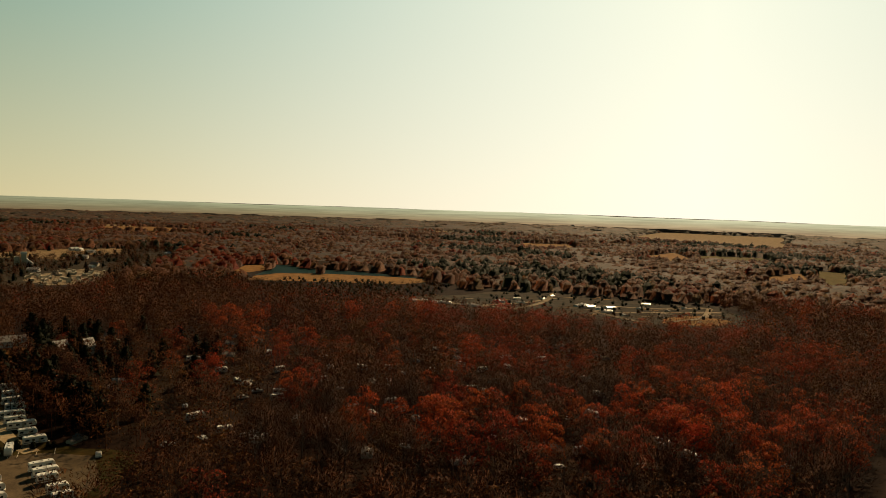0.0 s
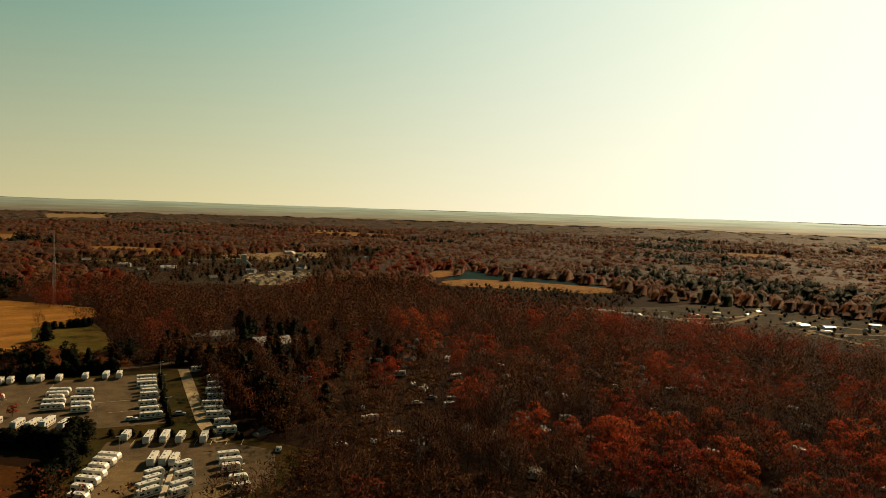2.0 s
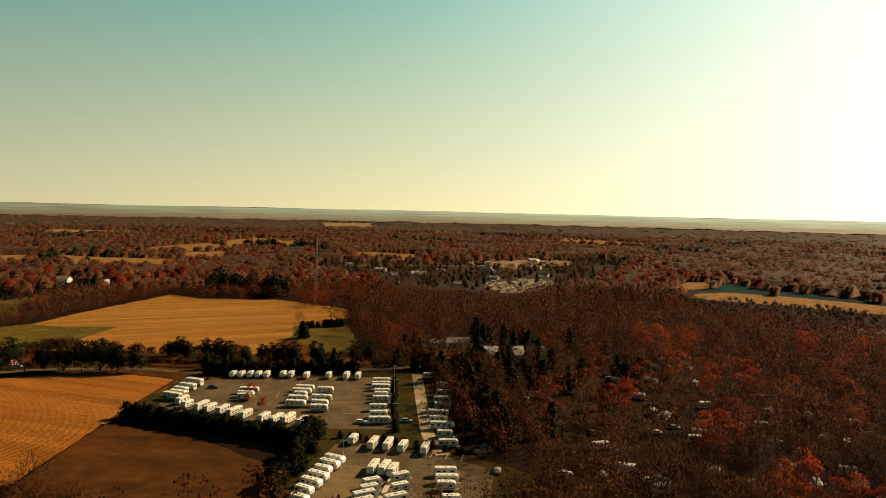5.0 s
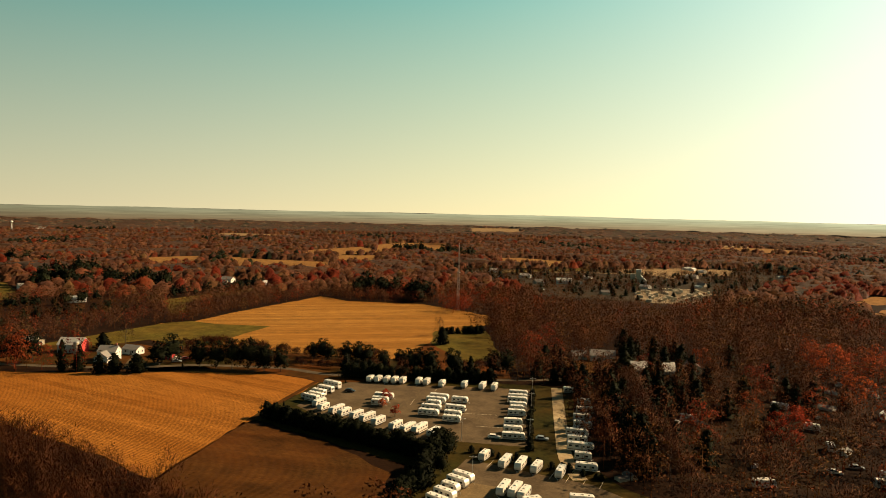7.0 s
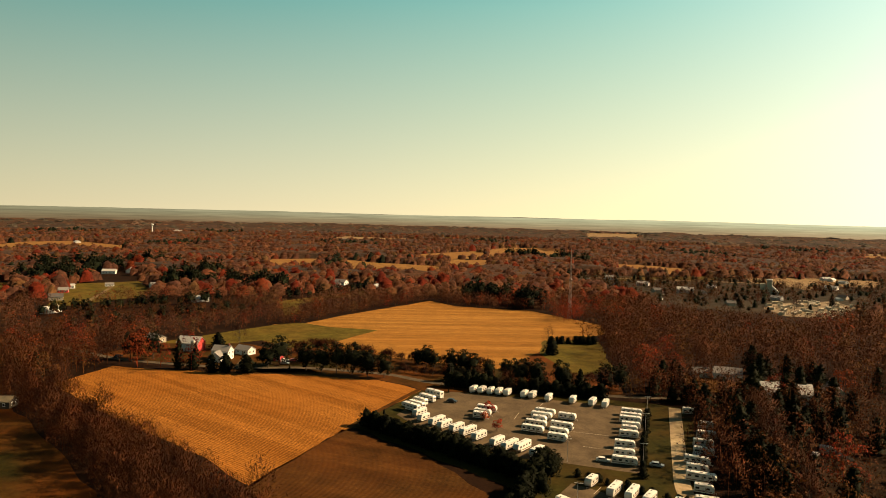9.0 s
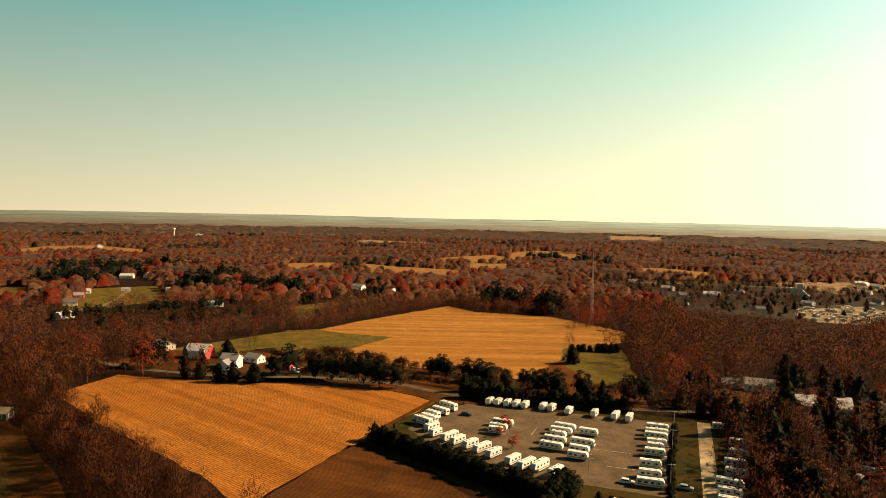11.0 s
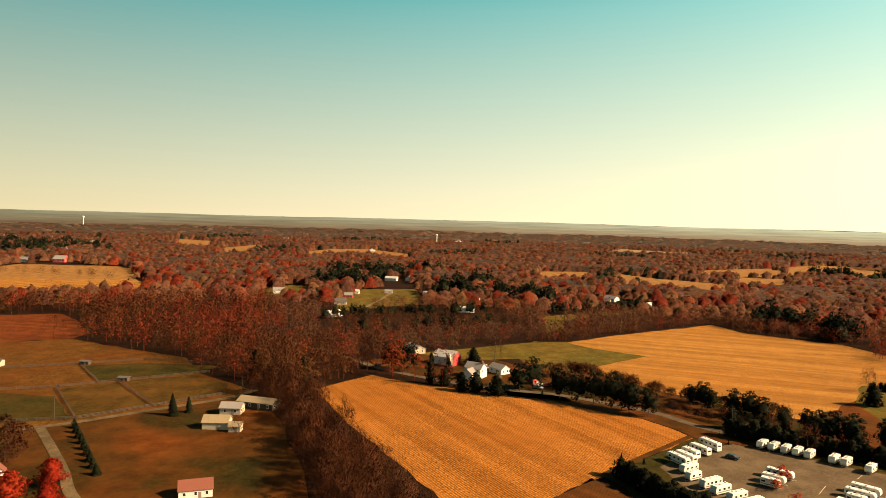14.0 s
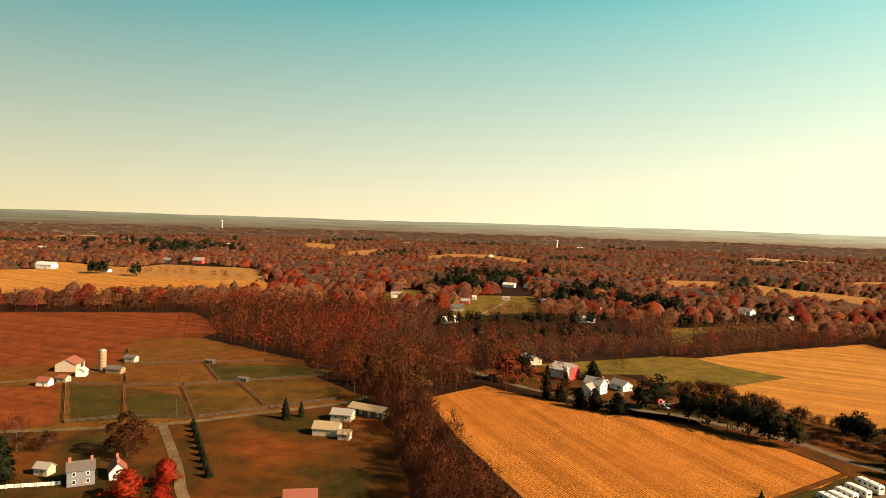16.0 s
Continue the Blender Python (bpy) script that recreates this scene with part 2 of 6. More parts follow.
# Wood twigs in a darkened copy, standing for the backlit side of the near wood.
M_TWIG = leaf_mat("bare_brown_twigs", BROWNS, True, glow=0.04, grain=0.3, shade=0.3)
RED_BROWNS = [(0.0, (0.22, 0.036, 0.019)), (0.5, (0.31, 0.048, 0.02)), (1.0, (0.35, 0.08, 0.026))]
M_RUST_WOOD = leaf_mat("rust_wood_leaves", RED_BROWNS, False, 0.05, 0.45, 0.12, True, shade=0.85)
M_TWIG_WOOD = leaf_mat("bare_wood_twigs", BROWNS, False, 0.05, 0.04, 0.2, True, shade=0.46)
M_BROWN_WOOD = leaf_mat("brown_wood_leaves", BROWN_LEAVES, False, 0.05, 0.18, 0.16, True, shade=0.5)
# Copies of the near browns with distance haze mixed in: less red, more blue.
HAZY_BROWNS = [(p, (0.95 * c[0], 1.12 * c[1], 1.5 * c[2])) for p, c in BROWNS]
HAZY_LEAVES = [(p, (0.95 * c[0], 1.12 * c[1], 1.5 * c[2])) for p, c in BROWN_LEAVES]
M_TWIG_ROW = leaf_mat("tree_row_twigs", BROWNS, False, 0.05, 0.04, 0.3, True, shade=0.36)
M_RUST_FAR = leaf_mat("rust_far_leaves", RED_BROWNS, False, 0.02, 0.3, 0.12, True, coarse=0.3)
M_TWIG_FAR = leaf_mat("bare_far_twigs", HAZY_BROWNS, False, 0.02, 0.04, 0.15, True, 0.68, 0.3)
M_BROWN_FAR = leaf_mat("brown_far_leaves", HAZY_LEAVES, False, 0.02, 0.12, 0.14, True, 0.66, 0.3)
# Brown leaves darkened likewise, with the near wood's shadow side in the colour.
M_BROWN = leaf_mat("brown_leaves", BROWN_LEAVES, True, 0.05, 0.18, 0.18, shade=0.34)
M_PINE = leaf_mat("pine_needles", [(0.0, (0.012, 0.015, 0.006)), (1.0, (0.026, 0.030, 0.011))], True, glow=0.12, grain=0.4)
M_CEDAR = leaf_mat("cedar_foliage", [(0.0, (0.012, 0.015, 0.007)), (1.0, (0.026, 0.03, 0.012))], True, glow=0.1, grain=0.4)
M_GREEN_WOOD = leaf_mat("evergreen_wood", [(0.0, (0.014, 0.02, 0.010)), (1.0, (0.04, 0.046, 0.02))], False, 0.05, 0.1, 0.4, True)
M_MAPLE = leaf_mat("scarlet_maple_leaves", [(0.0, (0.45, 0.035, 0.014)), (1.0, (0.55, 0.06, 0.018))], True, glow=0.4)
# Aerial haze is painted into these pale grey stops.
M_SKY_WOOD = leaf_mat("skyline_canopy_hazed", [(0.0, (0.11, 0.10, 0.075)), (0.4, (0.17, 0.135, 0.095)), (0.8, (0.235, 0.14, 0.09)), (1.0, (0.28, 0.14, 0.08))], False, 0.01, 0.1, 0.2, True, coarse=0.2)
M_BARK = plain_mat("bark", (0.070, 0.049, 0.035), 0.95, wear=0.6, scale=2)
# Canopy sheet: its stops are greyed a little for far haze.
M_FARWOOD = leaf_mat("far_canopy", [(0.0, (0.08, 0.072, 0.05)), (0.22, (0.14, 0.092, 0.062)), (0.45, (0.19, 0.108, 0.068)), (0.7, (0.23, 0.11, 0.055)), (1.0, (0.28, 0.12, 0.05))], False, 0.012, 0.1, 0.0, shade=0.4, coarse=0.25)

M_WHITE = plain_mat("white_fibreglass", (0.686, 0.651, 0.581), 0.35, wear=0.3, scale=0.8, dirt=(0.5, 0.42, 0.32), vary=0.22)
M_ROOFW = plain_mat("chalky_rv_roof", (0.720, 0.693, 0.630), 0.32, wear=0.4, scale=0.7, dirt=(0.45, 0.38, 0.30), vary=0.15)
M_GLASS = plain_mat("dark_window_glass", (0.02, 0.022, 0.025), 0.08, wear=0.1)
M_STRIPE = plain_mat("brown_decal", (0.18, 0.11, 0.07), 0.4, wear=0.2, vary=0.5)
M_STRIPE_B = plain_mat("grey_blue_decal", (0.13, 0.15, 0.19), 0.4, wear=0.2, vary=0.5)
M_RUBBER = plain_mat("tyre_rubber", (0.02, 0.02, 0.02), 0.9)
M_STEEL = plain_mat("galvanised_steel", (0.45, 0.43, 0.40), 0.45, 0.7, wear=0.4)
M_MAST = plain_mat("weathered_mast_steel", (0.26, 0.2, 0.165), 0.55, 0.2, wear=0.4)
M_BLACK = plain_mat("black_car_paint", (0.015, 0.015, 0.017), 0.25)
M_GREYCAR = plain_mat("silver_car_paint", (0.35, 0.35, 0.35), 0.3, 0.4)
M_REDCAR = plain_mat("red_car_paint", (0.35, 0.03, 0.02), 0.3)
M_CLAP = plain_mat("white_clapboard", (0.576, 0.554, 0.504), 0.7, wear=0.2, scale=0.6)
M_CREAM = plain_mat("cream_siding", (0.368, 0.304, 0.216), 0.7, wear=0.3, scale=0.6)
M_TAN = plain_mat("tan_block", (0.240, 0.160, 0.080), 0.9, wear=0.4, scale=0.8)
M_BLUEGREY = plain_mat("blue_grey_siding", (0.12, 0.13, 0.15), 0.75, wear=0.2)
M_BARNRED = plain_mat("barn_red_boards", (0.425, 0.030, 0.025), 0.8, wear=0.25)
M_ROOFG = plain_mat("grey_shingles", (0.195, 0.180, 0.165), 0.9, wear=0.4, scale=2.0)
M_ROOFD = plain_mat("dark_shingles", (0.07, 0.06, 0.055), 0.9, wear=0.4, scale=2.0)
M_ROOFM = plain_mat("weathered_metal_roof", (0.465, 0.450, 0.420), 0.5, 0.2, wear=0.4)
M_ROOFR = plain_mat("red_brown_shingles", (0.152, 0.044, 0.024), 0.85, wear=0.4, scale=2.0)
M_ROOFT = plain_mat("faded_tan_roof", (0.225, 0.173, 0.098), 0.9, wear=0.5, scale=1.5)
M_BRICK = plain_mat("chimney_brick", (0.28, 0.10, 0.06), 0.9, wear=0.4, scale=4)
M_WOOD = plain_mat("weathered_fence_wood", (0.053, 0.038, 0.024), 0.9, wear=0.5, scale=3)
M_WHITEPAINT = plain_mat("white_fence_paint", (0.78, 0.75, 0.68), 0.6, wear=0.2)
M_CONCRETE = plain_mat("pale_concrete", (0.440, 0.376, 0.272), 0.9, wear=0.5, scale=1.0)
M_DOOR = plain_mat("painted_door", (0.20, 0.14, 0.10), 0.6)
M_WATER = plain_mat("pond_water", (0.012, 0.03, 0.03), 0.5, wear=0.1, scale=0.1, spec=0.04)
M_WATER.node_tree.nodes["Principled BSDF"].inputs["IOR"].default_value = 1.1

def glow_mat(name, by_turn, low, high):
    """Emission painted as far haze in scattered sunlight: paler towards the sun and towards the skyline, with faint
    streaks of fields and woods.
    """
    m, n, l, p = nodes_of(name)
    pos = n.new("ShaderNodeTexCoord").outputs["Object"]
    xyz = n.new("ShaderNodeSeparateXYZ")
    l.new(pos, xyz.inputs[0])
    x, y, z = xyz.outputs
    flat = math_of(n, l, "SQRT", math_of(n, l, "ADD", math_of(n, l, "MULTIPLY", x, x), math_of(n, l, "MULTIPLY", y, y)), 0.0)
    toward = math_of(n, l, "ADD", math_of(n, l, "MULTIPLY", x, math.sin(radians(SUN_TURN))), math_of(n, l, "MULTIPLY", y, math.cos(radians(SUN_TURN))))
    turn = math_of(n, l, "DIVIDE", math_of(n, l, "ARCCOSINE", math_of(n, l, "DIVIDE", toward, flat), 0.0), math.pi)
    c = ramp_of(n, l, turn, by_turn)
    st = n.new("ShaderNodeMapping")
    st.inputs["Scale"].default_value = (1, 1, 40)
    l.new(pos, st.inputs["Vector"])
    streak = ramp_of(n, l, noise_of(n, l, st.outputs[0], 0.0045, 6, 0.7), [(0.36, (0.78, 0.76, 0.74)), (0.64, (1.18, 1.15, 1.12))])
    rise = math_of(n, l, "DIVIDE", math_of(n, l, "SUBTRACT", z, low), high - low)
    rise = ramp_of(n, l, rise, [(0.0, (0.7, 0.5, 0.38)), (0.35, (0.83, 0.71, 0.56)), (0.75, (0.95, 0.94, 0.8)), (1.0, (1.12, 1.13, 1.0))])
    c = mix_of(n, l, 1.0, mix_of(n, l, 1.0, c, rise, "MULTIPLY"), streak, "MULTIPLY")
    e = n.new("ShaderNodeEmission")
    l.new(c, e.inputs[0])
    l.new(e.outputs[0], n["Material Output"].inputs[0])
    return m


# Haze brightness by bearing from the sun, painted as emission on the backdrop.
M_HAZE_GLOW = glow_mat("painted_far_haze", [(0.03, (0.517, 0.517, 0.403)), (0.18, (0.319, 0.334, 0.243)), (0.33, (0.220, 0.228, 0.160)), (0.45, (0.171, 0.169, 0.118)), (0.62, (0.110, 0.105, 0.070)), (1.0, (0.061, 0.061, 0.038))], 28.0, 68.0)

# ---- helpers for meshes ----
CENTRE = (-20.0, 40.0)


def part(name, bm, material, parent=None, label=""):
    me = bpy.data.meshes.new(name)
    bm.to_mesh(me)
    bm.free()
    me.materials.append(material)
    ob = new(name, me)
    if parent:
        ob.parent = parent
    return tagged(ob, label)


def from_arrays(name, verts, tris, material, parent=None, facing=None):
    """One mesh from arrays of corners and triangles; facing: the way that leaves turn, so that a crown shades as a rounded whole."""
    me = bpy.data.meshes.new(name)
    me.vertices.add(len(verts))
    me.vertices.foreach_set("co", np.ascontiguousarray(verts, dtype=np.float32).ravel())
    me.loops.add(tris.size)
    me.loops.foreach_set("vertex_index", np.ascontiguousarray(tris, dtype=np.int32).ravel())
    me.polygons.add(len(tris))
    me.polygons.foreach_set("loop_start", np.arange(0, tris.size, tris.shape[1], dtype=np.int32))
    me.update(calc_edges=True)
    if facing is not None:
        me.attributes.new("custom_normal", "FLOAT_VECTOR", "POINT").data.foreach_set("vector", np.ascontiguousarray(facing, dtype=np.float32).ravel())
    me.materials.append(material)
    ob = new(name, me)
    if parent:
        ob.parent = parent
    return ob


def box(bm, x0, x1, y0, y1, z0, z1, bevel=0.0):
    vs = [bm.verts.new((x, y, z)) for x in (x0, x1) for y in (y0, y1) for z in (z0, z1)]
    fs = [bm.faces.new([vs[i] for i in q]) for q in ((0, 1, 3, 2), (4, 6, 7, 5), (0, 4, 5, 1), (2, 3, 7, 6), (0, 2, 6, 4), (1, 5, 7, 3))]
    if bevel:
        es = {e for f in fs for e in f.edges}
        bmesh.ops.bevel(bm, geom=list(es), offset=bevel, segments=2, affect="EDGES", profile=0.6)
    return bm


def boxed(*a, bevel=0.0):
    return box(bmesh.new(), *a, bevel=bevel)


def prism(outline, y0, y1, bevel=0.0):
    """An outline in x and z, drawn out along y."""
    bm = bmesh.new()
    f = bm.faces.new([bm.verts.new((x, y0, z)) for x, z in outline])
    r = bmesh.ops.extrude_face_region(bm, geom=[f])
    bmesh.ops.translate(bm, vec=(0, y1 - y0, 0), verts=[v for v in r["geom"] if isinstance(v, bmesh.types.BMVert)])
    bmesh.ops.recalc_face_normals(bm, faces=bm.faces)
    if bevel:
        bmesh.ops.bevel(bm, geom=list(bm.edges), offset=bevel, segments=2, affect="EDGES", profile=0.6)
    return bm


def rod(bm, p, q, r0, r1, sides=6):
    p, q = Vector(p), Vector(q)
    turn = (q - p).to_track_quat("Z", "Y").to_matrix().to_4x4()
    bmesh.ops.create_cone(bm, cap_ends=True, segments=sides, radius1=r0, radius2=max(r1, 0.005), depth=(q - p).length,
                          matrix=Matrix.Translation((p + q) / 2) @ turn)
    return bm


def empty(name, label, category, group=""):
    ob = new(name)
    ob.empty_display_size = 0.5
    return tagged(ob, label, category, group)


USED = set()


def place(thing, m):
    """Sets a thing down at its first place, and copies of it at the later ones."""
    if thing.name in USED:
        return copy_thing(thing, m @ Matrix.Diagonal((*(1 / v for v in thing.scale), 1)))
    USED.add(thing.name)
    thing.matrix_basis = m
    return thing


def inside(poly, pts):
    """Which of the points lie in the outline."""
    p, out = np.asarray(poly, float), np.zeros(len(pts), bool)
    x, y = pts[:, 0], pts[:, 1]
    for (ax, ay), (bx, by) in zip(p, np.roll(p, -1, 0)):
        cross = (ay > y) != (by > y)
        out ^= cross & (x < (bx - ax) * (y - ay) / (by - ay + 1e-12) + ax)
    return out


def terrain(x, y):
    """Level near by; far off the land climbs in low swells to the skyline."""
    x, y = np.asarray(x, float), np.asarray(y, float)
    r = np.hypot(x - CENTRE[0], y - CENTRE[1])
    s = np.clip((r - 1400) / 3450, 0, 1)
    a = np.arctan2(y - CENTRE[1], x - CENTRE[0])
    swell = np.sin(a * 5 + 0.6) * 3.0 + np.sin(a * 11 + r / 700) * 2.2 + np.sin(a * 23 + 1.0) * 1.2
    return 58 * s * s * (3 - 2 * s) + swell * np.clip((r - 2400) / 1500, 0, 1)


# ---- ground, one sheet to the skyline ----
def ground_sheet():
    radii = np.concatenate([[0.0], np.geomspace(60, 4880, 70)])
    turns = np.linspace(0, 2 * np.pi, 241)[:-1]
    xs = CENTRE[0] + radii[:, None] * np.cos(turns)
    ys = CENTRE[1] + radii[:, None] * np.sin(turns)
    v = np.stack([xs, ys, terrain(xs, ys)], -1).reshape(-1, 3)
    n = len(turns)
    i, j = np.meshgrid(np.arange(len(radii) - 1), np.arange(n), indexing="ij")
    a, b = i * n + j, i * n + (j + 1) % n
    c, d = b + n, a + n
    t = np.concatenate([np.stack([a, c, b], -1).reshape(-1, 3), np.stack([a, d, c], -1).reshape(-1, 3)])
    t = t[(t[:, 0] != t[:, 1])]
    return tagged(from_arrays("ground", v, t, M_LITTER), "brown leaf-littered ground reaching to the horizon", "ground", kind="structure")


ground_sheet()

OPEN = []


def deepen(outline):
    """A far field runs on towards the near side, behind the tops of the trees that stand before it."""
    c = Vector(CENTRE)
    pts = sorted({tuple(p) for p in outline} | {tuple(c + (Vector(p) - c) * 0.93) for p in outline})
    hull = []
    for run in (pts, pts[::-1]):
        side = []
        for p in run:
            while len(side) > 1 and (side[-1][0] - side[-2][0]) * (p[1] - side[-2][1]) <= (side[-1][1] - side[-2][1]) * (p[0] - side[-2][0]):
                side.pop()
            side.append(p)
        hull += side[:-1]
    return hull


def patch(name, outline, z, material, label, category, clear=True, fringe=1.2):
    """A field or paved area laid on the ground, with a slightly ragged edge."""
    if "field_east" in name or "field_thin" in name:
        outline = deepen(outline)
    pts, r = [], random.Random(name + str(len(OPEN)) + str(outline[0]))
    for (ax, ay), (bx, by) in zip(outline, outline[1:] + outline[:1]):
        n = max(1, int(math.hypot(bx - ax, by - ay) / 9))
        for k in range(n):
            w = fringe if k else 0
            pts.append((ax + (bx - ax) * k / n + r.uniform(-w, w), ay + (by - ay) * k / n + r.uniform(-w, w)))
    bm = bmesh.new()
    top = [bm.verts.new((x, y, float(terrain(x, y)) + z)) for x, y in pts]
    bm.faces.new(top)
    bmesh.ops.triangulate(bm, faces=bm.faces)
    bmesh.ops.recalc_face_normals(bm, faces=bm.faces)
    if sum(f.normal.z for f in bm.faces) < 0:
        bmesh.ops.reverse_faces(bm, faces=bm.faces)
    ob = part(name, bm, material)
    if clear:
        OPEN.append(outline)
    return tagged(ob, label, category, kind="structure")


def strip(name, line, width, z, material, label, category):
    """A road or path along a line."""
    bm, rows_, c = bmesh.new(), [], [Vector(p) for p in line]
    fine = []
    for k in range(len(c) - 1):
        p0, p1, p2, p3 = c[max(k - 1, 0)], c[k], c[k + 1], c[min(k + 2, len(c) - 1)]
        for s in range(6):
            u = s / 6
            fine.append(0.5 * (2 * p1 + (p2 - p0) * u + (2 * p0 - 5 * p1 + 4 * p2 - p3) * u * u + (3 * p1 - p0 - 3 * p2 + p3) * u ** 3))
    fine.append(c[-1])
    edge_l, edge_r = [], []
    for k, p in enumerate(fine):
        d = (fine[min(k + 1, len(fine) - 1)] - fine[max(k - 1, 0)]).normalized()
        s = Vector((-d.y, d.x)) * width / 2
        edge_l.append(tuple(p + s)), edge_r.append(tuple(p - s))
        rows_.append([bm.verts.new((*(p + s), z)), bm.verts.new((*(p - s), z))])
    for (p, q), (u, v) in zip(rows_, rows_[1:]):
        bm.faces.new((p, q, v, u))
    bmesh.ops.recalc_face_normals(bm, faces=bm.faces)
    if sum(f.normal.z for f in bm.faces) < 0:
        bmesh.ops.reverse_faces(bm, faces=bm.faces)
    OPEN.append(edge_l + edge_r[::-1])
    return tagged(part(name, bm, material), label, category, kind="structure")


TOWN = [(-665, 640), (-700, 700), (-672, 748), (-575, 908), (-520, 1060), (-440, 1090), (-360, 960), (-310, 700), (-360, 590), (-440, 560), (-540, 600)]
NEAR_FIELD = [(-352, 76), (-379, 103), (-370, 111), (-335, 155), (-323, 178), (-307, 192), (-295, 205), (-281, 211), (-270, 213), (-234, 160), (-209, 126), (-200, 116), (-222, 112), (-257, 102), (-300, 88)]
BACK_FIELD = [(-468, 214), (-462, 232), (-485, 270), (-536, 379), (-497, 381), (-450, 423), (-372, 424), (-341, 400), (-338, 372), (-330, 345), (-312, 314), (-288, 272), (-312, 252), (-336, 235), (-359, 227), (-375, 218), (-392, 204), (-440, 190)]
patch("field_near", NEAR_FIELD, 0.05, M_STUBBLE, "orange-gold harvested corn field with fine stubble rows", "field")
patch("field_back", BACK_FIELD, 0.05, M_STUBBLE_BACK, "pale gold harvested field behind the farmstead", "field")
patch("field_green_patch", [(-431, 132), (-443, 159), (-467, 217), (-465, 234), (-442, 244), (-418, 267), (-392, 226), (-380, 211), (-383, 196), (-414, 188), (-412, 163)], 0.09, M_GREEN, "olive-green grass tongue running into the stubble field", "field", True, 0.6)
patch("field_second", [(-236, 160), (-210, 126), (-200, 114), (-170, 112), (-130, 118), (-141, 150), (-163, 172), (-200, 172)], 0.05, M_SECOND, "dark mown stubble field below the hedge", "field")
patch("lawn_lot", [(-270, 213), (-255, 236), (-236, 262), (-206, 290), (-192, 296), (-136, 226), (-112, 217), (-92, 215), (-84, 170), (-98, 138), (-134, 148), (-150, 172), (-166, 180), (-238, 164)], 0.04, M_PADDOCK, "olive lawn round the storage lot", "lawn")
patch("lot_asphalt", [(-262, 224), (-252, 234), (-222, 263), (-203, 281), (-152, 223), (-171, 208), (-181, 199), (-200, 192), (-226, 185), (-243, 186), (-258, 206)], 0.09, M_ASPHALT, "worn asphalt storage lot with parked trailers", "parking lot", False, 0.3)
patch("lot_front", [(-158, 198), (-120, 212), (-104, 211), (-92, 190), (-96, 150), (-110, 140), (-134, 152)], 0.09, M_ASPHALT, "brownish paved lower lot with parked trailers", "parking lot", False, 0.3)
patch("gravel_front", [(-146, 184), (-134, 190), (-120, 168), (-112, 146), (-122, 144), (-134, 162)], 0.12, M_GRAVEL, "pale gravel lane in the lower lot", "gravel", False, 0.8)
patch("gravel_front_2", [(-104, 186), (-97, 186), (-92, 168), (-94, 152), (-103, 158), (-108, 172)], 0.12, M_GRAVEL, "pale gravel apron in the lower lot", "gravel", False, 0.8)
patch("lawn_behind", [(-342, 345), (-322, 372), (-255, 318), (-262, 296), (-288, 306), (-312, 316)], 0.06, M_GREEN, "bright green lawn with a lone cedar", "lawn")
patch("rough_roadside", [(-322, 200), (-330, 252), (-300, 272), (-314, 316), (-288, 308), (-262, 298), (-236, 300), (-222, 288), (-268, 234), (-300, 212)], 0.03, M_LAWN, "rough dry grass between road and field", "grass")
patch("rough_farmside", [(-350, 180), (-380, 190), (-440, 188), (-400, 200), (-380, 228), (-322, 260), (-296, 236), (-322, 196)], 0.022, M_LAWN, "rough dry grass behind the farmstead", "grass")
patch("lawn_camp", [(-240, 350), (-200, 385), (-172, 372), (-186, 338), (-226, 322)], 0.05, M_PASTURE, "dry lawn round the camp buildings", "lawn")
patch("camp_ground", [(-228, 318), (-196, 306), (-150, 262), (-104, 236), (-76, 262), (-84, 330), (-120, 390), (-180, 398), (-226, 392)], 0.03, M_CAMP, "worn leaf-strewn camp ground with pine shade in its colour", "ground", False)
patch("lawn_farm", [(-408, 98), (-384, 116), (-336, 158), (-322, 186), (-352, 182), (-378, 190), (-420, 172), (-430, 130)], 0.04, M_LAWN, "farmyard lawn round house and barn", "lawn")
patch("verge", [(-336, 152), (-344, 164), (-324, 206), (-294, 226), (-264, 236), (-258, 228), (-270, 214), (-281, 212), (-295, 206), (-307, 193), (-323, 179)], 0.04, M_LAWN, "grass verge between field and road", "lawn")
patch("lawn_west", [(-346, 48), (-322, 60), (-293, 66), (-247, 74), (-170, 84), (-140, 60), (-140, -120), (-270, -150), (-289, -70), (-303, -20), (-339, 40)], 0.04, M_LAWN, "wide olive and rust-tinged lawn", "lawn")
patch("pasture", [(-270, -150), (-288, -72), (-303, -20), (-339, 40), (-352, 48), (-366, 38), (-385, 22), (-424, 8), (-452, -30), (-482, -66), (-474, -106), (-402, -82), (-386, -134), (-352, -160)], 0.045, M_PASTURE, "dry tan pasture split by fences", "field")
patch("paddock", [(-357, -83), (-356, -60), (-312, -39), (-308, -36), (-302, -53)], 0.09, M_PADDOCK, "green fenced paddock", "field", False, 0.7)
patch("paddock_2", [(-355, -57), (-346, -30), (-313, -13), (-309, -35), (-343, -51)], 0.09, M_PADDOCK, "green fenced paddock", "field", False, 0.7)
patch("paddock_3", [(-359, -32), (-370, -13), (-329, 11), (-314, -11)], 0.075, M_DRYLAWN, "olive and tan fenced paddock", "field", False, 0.7)
patch("paddock_4", [(-372, -9), (-384, 18), (-366, 37), (-346, 36), (-329, 14)], 0.075, M_DRYLAWN, "olive and tan fenced paddock", "field", False, 0.9)
patch("paddock_5", [(-406, -37), (-411, -10), (-403, 28), (-390, 22), (-374, -12), (-372, -20)], 0.09, M_PADDOCK, "green fenced paddock", "field", False, 0.9)
